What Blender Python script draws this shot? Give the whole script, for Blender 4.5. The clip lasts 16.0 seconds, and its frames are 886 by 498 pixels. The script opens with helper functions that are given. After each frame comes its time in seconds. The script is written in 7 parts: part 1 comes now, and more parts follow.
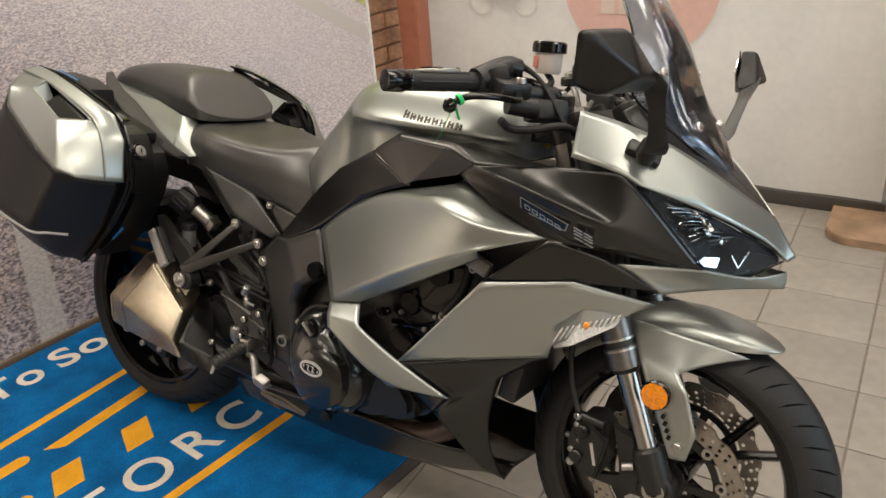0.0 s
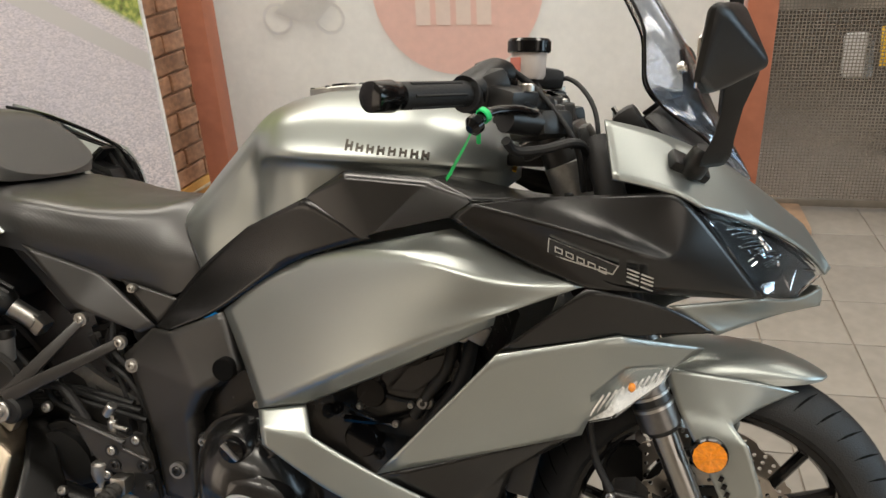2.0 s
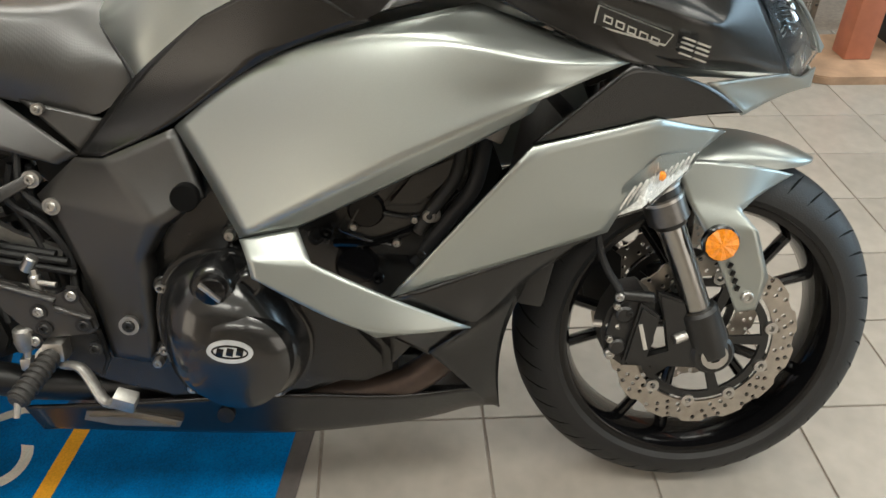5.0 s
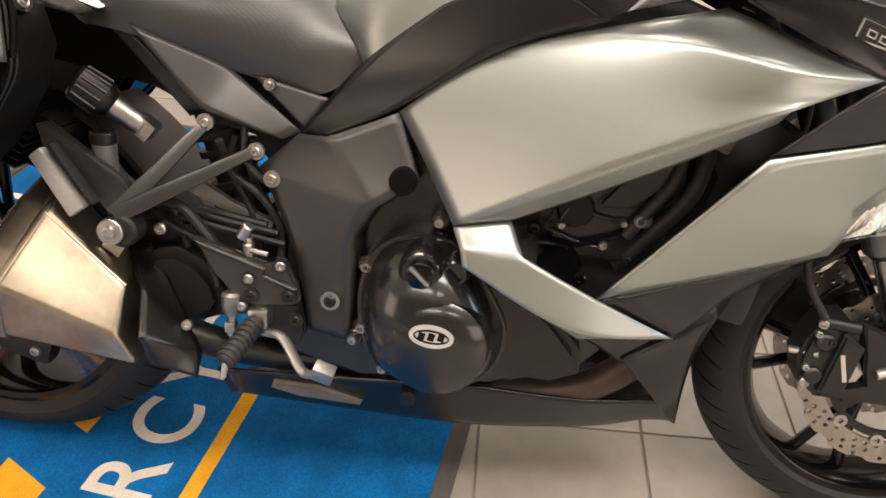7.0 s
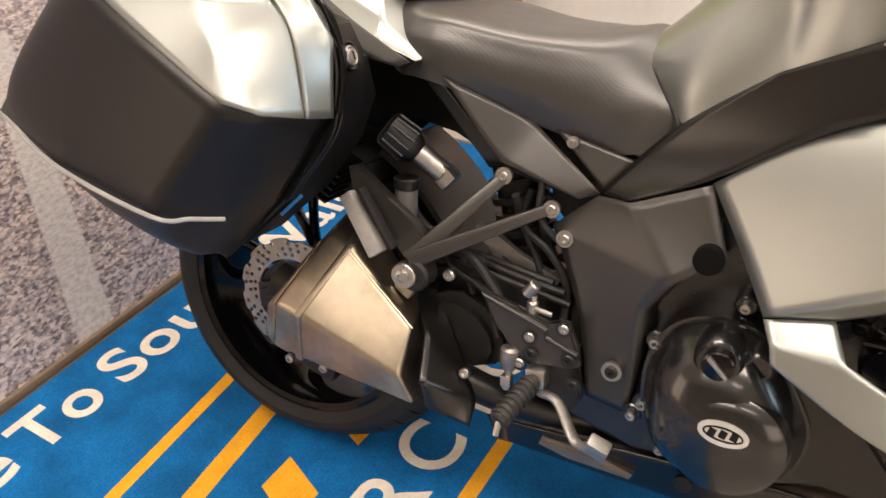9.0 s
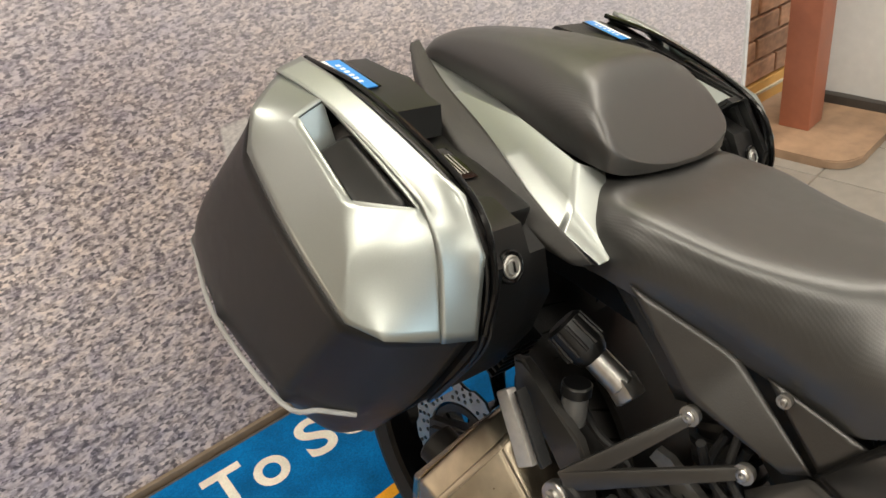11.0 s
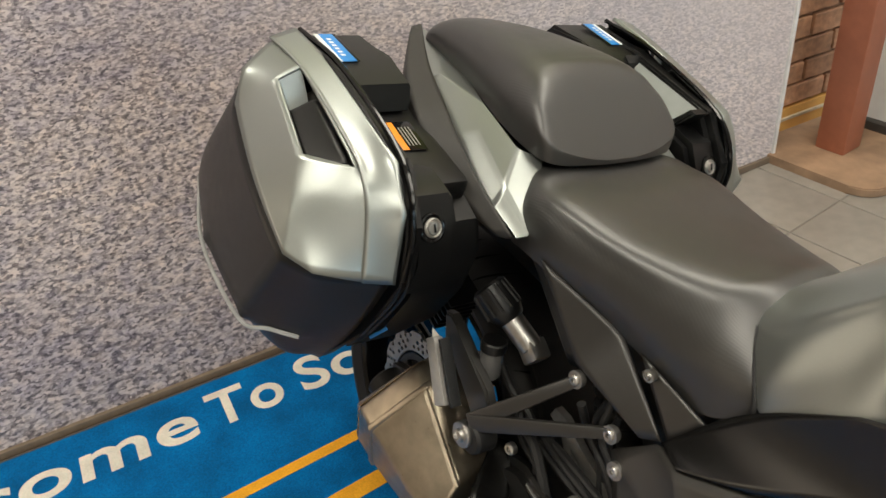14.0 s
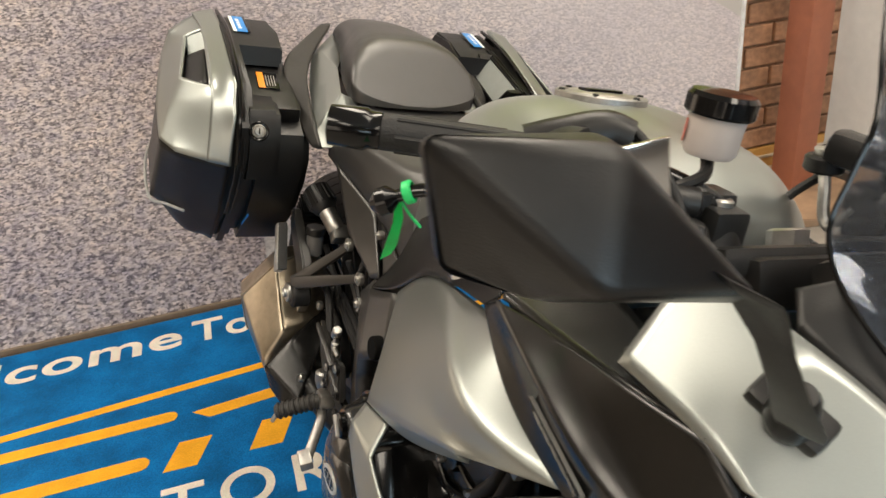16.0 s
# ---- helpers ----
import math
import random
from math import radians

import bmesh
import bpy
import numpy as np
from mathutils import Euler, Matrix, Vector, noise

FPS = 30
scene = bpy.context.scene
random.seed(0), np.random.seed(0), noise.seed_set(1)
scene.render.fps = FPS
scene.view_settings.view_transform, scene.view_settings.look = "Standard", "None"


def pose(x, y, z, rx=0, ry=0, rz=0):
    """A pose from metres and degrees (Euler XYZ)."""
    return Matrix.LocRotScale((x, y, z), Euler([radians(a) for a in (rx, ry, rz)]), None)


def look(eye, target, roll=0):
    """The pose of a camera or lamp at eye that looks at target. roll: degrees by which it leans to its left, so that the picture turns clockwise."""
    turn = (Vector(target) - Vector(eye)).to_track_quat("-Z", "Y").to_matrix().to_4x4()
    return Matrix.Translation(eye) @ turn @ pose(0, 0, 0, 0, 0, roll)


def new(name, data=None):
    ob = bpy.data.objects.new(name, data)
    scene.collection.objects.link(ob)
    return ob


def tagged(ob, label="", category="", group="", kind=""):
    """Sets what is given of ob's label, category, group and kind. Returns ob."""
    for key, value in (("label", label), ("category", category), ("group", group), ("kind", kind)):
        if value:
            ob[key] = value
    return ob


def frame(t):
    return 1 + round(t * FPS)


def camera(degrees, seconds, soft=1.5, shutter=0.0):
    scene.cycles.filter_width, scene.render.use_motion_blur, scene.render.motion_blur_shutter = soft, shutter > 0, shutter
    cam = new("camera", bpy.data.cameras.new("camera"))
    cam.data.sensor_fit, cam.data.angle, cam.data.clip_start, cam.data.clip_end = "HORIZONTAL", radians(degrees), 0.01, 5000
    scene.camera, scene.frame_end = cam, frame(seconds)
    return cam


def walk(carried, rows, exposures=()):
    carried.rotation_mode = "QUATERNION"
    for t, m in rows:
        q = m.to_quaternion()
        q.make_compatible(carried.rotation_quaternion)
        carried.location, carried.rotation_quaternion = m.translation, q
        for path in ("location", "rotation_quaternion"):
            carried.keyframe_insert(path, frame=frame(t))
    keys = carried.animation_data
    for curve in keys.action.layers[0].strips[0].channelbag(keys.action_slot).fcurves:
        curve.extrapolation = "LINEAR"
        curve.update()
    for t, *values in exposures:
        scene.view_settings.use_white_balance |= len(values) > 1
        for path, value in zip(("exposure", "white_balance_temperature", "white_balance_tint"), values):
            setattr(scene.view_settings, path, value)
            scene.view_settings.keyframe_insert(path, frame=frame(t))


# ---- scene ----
cam = camera(57.8, 16.0, shutter=0.2)
PATH = [
    (0, (1.74, -1.154, 1.41), (0.777, 0.35, 0.509), -4.6),
    (0.5, (1.628, -1.107, 1.4), (0.767, 0.461, 0.507), -4.2),
    (1, (1.459, -1.106, 1.391), (0.769, 0.549, 0.505), -3.9),
    (1.5, (1.339, -1.059, 1.354), (0.812, 0.656, 0.471), -3.6),
    (2, (1.251, -0.973, 1.32), (0.871, 0.781, 0.437), -3.1),
    (2.5, (1.178, -0.927, 1.284), (0.954, 0.85, 0.394), -2.1),
    (3, (1.096, -0.907, 1.258), (1.041, 0.859, 0.323), -0.8),
    (3.5, (1.041, -0.908, 1.23), (1.131, 0.822, 0.231), 0.3),
    (3.7, (1.024, -0.915, 1.221), (1.147, 0.794, 0.19), 0.5),
    (5.8, (0.906, -0.914, 1.168), (0.996, 0.681, -0.036), 2.4),
    (6, (0.889, -0.914, 1.169), (0.958, 0.684, -0.031), 2.5),
    (6.5, (0.851, -0.918, 1.167), (0.842, 0.693, -0.018), 2.2),
    (7, (0.805, -0.921, 1.163), (0.69, 0.695, -0.009), 2.0),
    (7.5, (0.766, -0.924, 1.164), (0.543, 0.686, -0.001), 1.4),
    (8, (0.733, -0.931, 1.179), (0.389, 0.657, 0.013), 0.3),
    (8.5, (0.725, -0.913, 1.189), (0.21, 0.627, 0.022), -1.9),
    (9, (0.735, -0.841, 1.211), (0.019, 0.616, 0.043), -5.0),
    (9.5, (0.748, -0.749, 1.227), (-0.179, 0.614, 0.095), -7.5),
    (10, (0.735, -0.687, 1.251), (-0.352, 0.577, 0.145), -8.7),
    (10.2, (0.713, -0.662, 1.26), (-0.42, 0.565, 0.16), -9.0),
    (12.3, (0.722, -0.375, 1.42), (-0.653, 0.504, 0.263), -9.5),
    (12.5, (0.7, -0.381, 1.4), (-0.657, 0.531, 0.248), -7.5),
    (13, (0.731, -0.392, 1.386), (-0.646, 0.493, 0.237), -6.4),
    (13.5, (0.808, -0.434, 1.373), (-0.579, 0.44, 0.228), -5.8),
    (14, (0.93, -0.484, 1.371), (-0.446, 0.418, 0.235), -5.7),
    (14.5, (1.095, -0.475, 1.339), (-0.299, 0.427, 0.223), -6.0),
    (15, (1.283, -0.444, 1.327), (-0.162, 0.427, 0.254), -6.4),
    (15.5, (1.471, -0.404, 1.315), (-0.046, 0.406, 0.294), -6.4),
    (16, (1.661, -0.303, 1.305), (0.031, 0.382, 0.37), -5.8),
]
walk(cam, [(t, look(eye, target, roll)) for t, eye, target, roll in PATH], [(0, -0.12, 6600, 11), (1.5, -0.02, 6450, 11), (2.5, -0.03, 6200, 6), (3.5, 0.10, 5950, 2), (6, 0.48, 6300, 10), (8, 0.64, 6850, 18), (9.5, 0.46, 6850, 18), (10.2, 0.40, 6650, 13), (12.5, -0.20, 6400, 6), (14.5, -0.05, 6400, 7), (15.5, 0.08, 6650, 9), (16, 0.06, 6700, 10)])

# ---- world and light ----
world = bpy.data.worlds.new("world")
scene.world = world
world.use_nodes = True
world.node_tree.nodes["Background"].inputs[0].default_value = (0.75, 0.85, 1.0, 1)
world.node_tree.nodes["Background"].inputs[1].default_value = 0.12
scene.view_settings.exposure = 0.0


def area_lamp(name, eye, target, sx, sy, power, color, spread=180):
    data = bpy.data.lights.new(name, "AREA")
    data.shape, data.size, data.size_y, data.energy, data.color = "RECTANGLE", sx, sy, power, color
    data.spread = radians(spread)
    ob = new(name, data)
    ob.matrix_world = look(eye, target)
    return ob


WARM, COOL = (1.0, 0.91, 0.78), (0.66, 0.86, 1.0)
CEIL = 3.0
for sy_, watts, fan in ((2.4, 12, 180), (1.1, 40, 180), (-1.0, 40, 180), (-2.9, 42, 110)):
    for sx_, share in ((-3.3, 0.8), (0.0, 1.0), (2.0, 0.8), (4.0, 0.5)):
        if sx_ > -3 or sy_ < 0:
            area_lamp("ceiling_lamp", (sx_, sy_, CEIL - 0.06), (sx_, sy_ + 0.001, 0), 1.5, 0.5, watts * share, WARM, fan)
# daylight through the shop's window behind the banner
area_lamp("north_window_light", (0.55, 3.6, 1.55), (0.6, 0.0, 1.2), 2.9, 2.4, 62, (0.90, 0.95, 1.0))
# two unseen fill lamps, added for warm reflections on the side panels
area_lamp("shop_front_light", (4.6, -4.3, 1.45), (0.2, 0.3, 1.0), 4.0, 2.0, 52, (1.0, 0.86, 0.72))
area_lamp("back_window_light", (-3.9, -2.9, 1.45), (0.8, -0.6, 1.1), 3.8, 2.3, 58, (1.0, 0.82, 0.64))
# cool daylight through a window past the camera's side
area_lamp("window_light", (5.6, 0.4, 1.5), (0.5, 0.3, 0.6), 2.4, 1.7, 66, COOL)


# ---- materials ----
def material(name, color, rough=0.5, metal=0.0, spread=0.12, scale=40.0, bump=0.0, bump_scale=300.0, coat=0.0, spec=0.5,
             stain=0.0, stain_scale=4.0, emit=0.0, alpha=1.0, transmission=0.0, per_object=0.0):
    m = bpy.data.materials.new(name)
    m.use_nodes = True
    nt = m.node_tree
    N, L = nt.nodes, nt.links
    b = N["Principled BSDF"]
    b.inputs["Roughness"].default_value = rough
    b.inputs["Metallic"].default_value = metal
    b.inputs["Specular IOR Level"].default_value = spec
    b.inputs["Coat Weight"].default_value = coat
    b.inputs["Coat Roughness"].default_value = 0.08
    b.inputs["Transmission Weight"].default_value = transmission
    if emit:
        b.inputs["Emission Color"].default_value = (*color, 1)
        b.inputs["Emission Strength"].default_value = emit
    tc = N.new("ShaderNodeTexCoord")
    no = N.new("ShaderNodeTexNoise")
    no.inputs["Scale"].default_value, no.inputs["Detail"].default_value = scale, 4
    L.new(tc.outputs["Object"], no.inputs["Vector"])
    ramp = N.new("ShaderNodeMapRange")
    ramp.inputs["From Min"].default_value, ramp.inputs["From Max"].default_value = 0.3, 0.7
    ramp.inputs["To Min"].default_value, ramp.inputs["To Max"].default_value = 1 - spread, 1 + spread
    L.new(no.outputs["Fac"], ramp.inputs["Value"])
    val = ramp.outputs[0]
    if stain:
        n2 = N.new("ShaderNodeTexNoise")
        n2.inputs["Scale"].default_value, n2.inputs["Detail"].default_value = stain_scale, 6
        L.new(tc.outputs["Object"], n2.inputs["Vector"])
        r2 = N.new("ShaderNodeMapRange")
        r2.inputs["From Min"].default_value, r2.inputs["From Max"].default_value = 0.35, 0.65
        r2.inputs["To Min"].default_value, r2.inputs["To Max"].default_value = 1 - stain, 1 + stain * 0.5
        L.new(n2.outputs["Fac"], r2.inputs["Value"])
        mu = N.new("ShaderNodeMath")
        mu.operation = "MULTIPLY"
        L.new(val, mu.inputs[0]), L.new(r2.outputs[0], mu.inputs[1])
        val = mu.outputs[0]
    if per_object:
        oi = N.new("ShaderNodeObjectInfo")
        r3 = N.new("ShaderNodeMapRange")
        r3.inputs["To Min"].default_value, r3.inputs["To Max"].default_value = 1 - per_object, 1 + per_object
        L.new(oi.outputs["Random"], r3.inputs["Value"])
        mu = N.new("ShaderNodeMath")
        mu.operation = "MULTIPLY"
        L.new(val, mu.inputs[0]), L.new(r3.outputs[0], mu.inputs[1])
        val = mu.outputs[0]
    mix = N.new("ShaderNodeVectorMath")
    mix.operation = "SCALE"
    mix.inputs[0].default_value = color
    L.new(val, mix.inputs["Scale"])
    L.new(mix.outputs[0], b.inputs["Base Color"])
    rr = N.new("ShaderNodeMapRange")
    rr.inputs["To Min"].default_value, rr.inputs["To Max"].default_value = rough * 0.85, min(1, rough * 1.15)
    L.new(no.outputs["Fac"], rr.inputs["Value"])
    L.new(rr.outputs[0], b.inputs["Roughness"])
    if bump:
        n3 = N.new("ShaderNodeTexNoise")
        n3.inputs["Scale"].default_value, n3.inputs["Detail"].default_value = bump_scale, 3
        L.new(tc.outputs["Object"], n3.inputs["Vector"])
        bp = N.new("ShaderNodeBump")
        bp.inputs["Strength"].default_value, bp.inputs["Distance"].default_value = bump, 0.002
        L.new(n3.outputs["Fac"], bp.inputs["Height"])
        L.new(bp.outputs[0], b.inputs["Normal"])
    return m


SILVER = material("matt_silver_paint", (0.335, 0.357, 0.341), 0.35, 0.86, 0.03, 900)
BLACK = material("matt_black_paint", (0.0055, 0.0053, 0.0051), 0.26, 0.0, 0.06, 900, spec=0.55)
PLASTIC = material("black_textured_plastic", (0.0045, 0.0045, 0.0047), 0.36, 0, 0.15, 60, 0.12, 700, spec=0.40)
GLOSSBLACK = material("gloss_black", (0.003, 0.003, 0.0034), 0.12, 0, 0.1, 30, spec=0.35)
RUBBER = material("tyre_rubber", (0.010, 0.010, 0.0105), 0.55, 0, 0.2, 30, 0.3, 400, spec=0.4, stain=0.25)
VINYL = material("seat_vinyl", (0.021, 0.0204, 0.0197), 0.40, 0, 0.1, 50, 0.2, 1200, spec=1.0)
GRAIN = material("grained_grey_plastic", (0.020, 0.0185, 0.0165), 0.5, 0, 0.2, 90, 0.5, 900, spec=0.5)


def weave(m, pitch, strength):
    """A fine woven grain pressed into a material."""
    nt = m.node_tree
    N, L = nt.nodes, nt.links
    tc = N.new("ShaderNodeTexCoord")
    waves = []
    for axis in ("X", "Y"):
        w = N.new("ShaderNodeTexWave")
        w.bands_direction = axis
        w.inputs["Scale"].default_value = 0.314 / pitch
        L.new(tc.outputs["Object"], w.inputs["Vector"])
        waves.append(w.outputs["Fac"])
    mu = N.new("ShaderNodeMath")
    mu.operation = "MULTIPLY"
    L.new(waves[0], mu.inputs[0]), L.new(waves[1], mu.inputs[1])
    bp = N.new("ShaderNodeBump")
    bp.inputs["Strength"].default_value, bp.inputs["Distance"].default_value = strength, 0.001
    L.new(mu.outputs[0], bp.inputs["Height"])
    L.new(bp.outputs[0], N["Principled BSDF"].inputs["Normal"])


weave(VINYL, 0.0019, 0.10)


def brushed(m, turn):
    """Long fine streaks along one direction, in tone and gloss."""
    nt = m.node_tree
    N, L = nt.nodes, nt.links
    tc, mp, no, rm = N.new("ShaderNodeTexCoord"), N.new("ShaderNodeMapping"), N.new("ShaderNodeTexNoise"), N.new("ShaderNodeMapRange")
    mp.inputs["Rotation"].default_value = (0, radians(turn), 0)
    mp.inputs["Scale"].default_value = (6, 90, 90)
    no.inputs["Scale"].default_value, no.inputs["Detail"].default_value = 3, 5
    rm.inputs["To Min"].default_value, rm.inputs["To Max"].default_value = 0.20, 0.48
    L.new(tc.outputs["Object"], mp.inputs["Vector"]), L.new(mp.outputs[0], no.inputs["Vector"]), L.new(no.outputs["Fac"], rm.inputs["Value"])
    L.new(rm.outputs[0], N["Principled BSDF"].inputs["Roughness"])


STEEL = material("brushed_steel", (0.47, 0.405, 0.31), 0.31, 1.0, 0.08, 60, stain=0.3, stain_scale=11)
brushed(STEEL, 25)
ALU = material("bare_aluminium", (0.46, 0.45, 0.43), 0.36, 1.0, 0.08, 120)
FRAMEM = material("satin_black_frame_paint", (0.017, 0.0158, 0.0145), 0.38, 0.0, 0.1, 90, 0.1, 500, spec=0.8)
CASTALU = material("dull_cast_aluminium", (0.36, 0.35, 0.33), 0.42, 0.9, 0.12, 120, 0.1, 400)
DARKMETAL = material("dark_cast_metal", (0.010, 0.0099, 0.0098), 0.38, 0.0, 0.12, 80, 0.15, 500, spec=0.45)
CHROME = material("chrome", (0.8, 0.8, 0.8), 0.12, 1.0, 0.02, 50)
DISCM = material("brake_disc_steel", (0.42, 0.39, 0.35), 0.33, 1.0, 0.08, 90, stain=0.15, stain_scale=20)


# ---- building tools ----
def finish(name, bm, mat, parent=None, label="", smooth=True, angle=35.0):
    bmesh.ops.recalc_face_normals(bm, faces=bm.faces)
    me = bpy.data.meshes.new(name)
    bm.to_mesh(me)
    bm.free()
    if mat:
        me.materials.append(mat)
    if smooth:
        me.shade_smooth()
        me.set_sharp_from_angle(angle=radians(angle))
    ob = new(name, me)
    if parent:
        ob.parent = parent
    if label:
        ob["label"] = label
    return ob


part = finish


def spline(pts, n, closed=False):
    """Catmull-Rom points through pts, n to each stretch."""
    P = [Vector(p) for p in pts]
    out = []
    m = len(P)
    for i in range(m if closed else m - 1):
        p0 = P[(i - 1) % m] if closed or i else P[0] * 2 - P[1]
        p1, p2 = P[i], P[(i + 1) % m]
        p3 = P[(i + 2) % m] if closed or i + 2 < m else P[-1] * 2 - P[-2]
        for k in range(n):
            t = k / n
            out.append(0.5 * ((2 * p1) + (p2 - p0) * t + (2 * p0 - 5 * p1 + 4 * p2 - p3) * t * t + (3 * p1 - p0 - 3 * p2 + p3) * t ** 3))
    if not closed:
        out.append(P[-1])
    return out


def tube(pts, r, n=6, seg=10, bm=None, flat=1.0, r_end=None):
    bm = bm or bmesh.new()
    C = spline(pts, n) if len(pts) > 2 and n > 1 else [Vector(p) for p in pts]
    rings, up = [], Vector((0.1, 0.2, 1))
    for i, c in enumerate(C):
        d = (C[min(i + 1, len(C) - 1)] - C[max(i - 1, 0)]).normalized()
        a = d.cross(up)
        if a.length < 1e-3:
            a = d.cross(Vector((1, 0, 0)))
        a.normalize()
        b = d.cross(a).normalized()
        up = -b if i else up
        rr = r if r_end is None else r + (r_end - r) * i / (len(C) - 1)
        rings.append([bm.verts.new(c + rr * (math.cos(2 * math.pi * k / seg) * a + flat * math.sin(2 * math.pi * k / seg) * b)) for k in range(seg)])
    for q, w in zip(rings, rings[1:]):
        for k in range(seg):
            bm.faces.new((q[k], q[(k + 1) % seg], w[(k + 1) % seg], w[k]))
    bm.faces.new(rings[0]), bm.faces.new(list(reversed(rings[-1])))
    return bm


def rod(a, b, r, seg=16, r2=None, bm=None, bevel=0.0):
    """A straight round bar, its rims rounded by bevel."""
    a, b = Vector(a), Vector(b)
    d = (b - a).normalized()
    r2 = r if r2 is None else r2
    stops = [(a, r), (b, r2)] if not bevel else [(a, r - bevel), (a + d * bevel, r), (b - d * bevel, r2), (b, r2 - bevel)]
    return turned([(p, q) for p, q in stops], d, seg, bm)


def turned(stops, d, seg=32, bm=None):
    """A solid of revolution: (centre, radius) stops along the axis d."""
    bm = bm or bmesh.new()
    d = Vector(d).normalized()
    u = d.cross(Vector((0, 0, 1)) if abs(d.z) < 0.9 else Vector((1, 0, 0))).normalized()
    v = d.cross(u)
    rings = [[bm.verts.new(Vector(c) + r * (math.cos(2 * math.pi * k / seg) * u + math.sin(2 * math.pi * k / seg) * v)) for k in range(seg)] for c, r in stops]
    for q, w in zip(rings, rings[1:]):
        for k in range(seg):
            bm.faces.new((q[k], q[(k + 1) % seg], w[(k + 1) % seg], w[k]))
    bm.faces.new(rings[0]), bm.faces.new(list(reversed(rings[-1])))
    return bm


def ring(profile, centre, seg=72, bm=None):
    """A closed profile of (radius, y) turned about the y axis through centre."""
    bm = bm or bmesh.new()
    c = Vector(centre)
    rings = [[bm.verts.new(c + Vector((r * math.cos(2 * math.pi * k / seg), y, r * math.sin(2 * math.pi * k / seg)))) for r, y in profile] for k in range(seg)]
    n = len(profile)
    for k in range(seg):
        q, w = rings[k], rings[(k + 1) % seg]
        for i in range(n):
            bm.faces.new((q[i], q[(i + 1) % n], w[(i + 1) % n], w[i]))
    return bm


def box(c, s, bevel=0.004, m=None, bm=None, seg=2):
    bm2 = bmesh.new()
    bmesh.ops.create_cube(bm2, size=1)
    bmesh.ops.scale(bm2, vec=s, verts=bm2.verts)
    if bevel:
        bmesh.ops.bevel(bm2, geom=bm2.edges[:], offset=bevel, segments=seg, affect="EDGES", profile=0.6)
    bmesh.ops.transform(bm2, matrix=Matrix.Translation(c) @ (m or Matrix()), verts=bm2.verts)
    return merge(bm, bm2)


def merge(bm, bm2):
    if bm is None:
        return bm2
    me = bpy.data.meshes.new("tmp")
    bm2.to_mesh(me)
    bm2.free()
    bm.from_mesh(me)
    bpy.data.meshes.remove(me)
    return bm


def plate(outline, y0, y1, bevel=0.002, bm=None, axis="y"):
    """A flat plate with its outline in x, z, from y0 to y1 (or x, y from z0 to z1)."""
    bm2 = bmesh.new()
    lo = [bm2.verts.new((x, y0, z) if axis == "y" else (x, z, y0)) for x, z in outline]
    hi = [bm2.verts.new((x, y1, z) if axis == "y" else (x, z, y1)) for x, z in outline]
    n = len(outline)
    a, b = bm2.faces.new(lo), bm2.faces.new(list(reversed(hi)))
    for i in range(n):
        bm2.faces.new((lo[i], hi[i], hi[(i + 1) % n], lo[(i + 1) % n]))
    if bevel:
        bmesh.ops.bevel(bm2, geom=list(set(a.edges) | set(b.edges)), offset=bevel, segments=2, affect="EDGES")
    return merge(bm, bm2)


def cut_plate(name, outlines, depth, mat, parent=None, label="", m=None, bevel=0.0):
    """A flat plate in its own x, y with holes: the first outline is the rim, the others are holes."""
    cu = bpy.data.curves.new(name, "CURVE")
    cu.dimensions, cu.fill_mode, cu.extrude, cu.bevel_depth = "2D", "BOTH", depth / 2, bevel
    for o in outlines:
        sp = cu.splines.new("POLY")
        sp.points.add(len(o) - 1)
        for p, (x, y) in zip(sp.points, o):
            p.co = (x, y, 0, 1)
        sp.use_cyclic_u = True
    tmp = bpy.data.objects.new(name, cu)
    me = bpy.data.meshes.new_from_object(tmp)
    bpy.data.objects.remove(tmp)
    me.name = name
    me.materials.clear()
    me.materials.append(mat)
    ob = new(name, me)
    if parent:
        ob.parent = parent
    if m:
        ob.matrix_basis = m
    if label:
        ob["label"] = label
    return ob


def circle(cx, cy, r, n=16, a0=0.0):
    return [(cx + r * math.cos(a0 + 2 * math.pi * k / n), cy + r * math.sin(a0 + 2 * math.pi * k / n)) for k in range(n)]


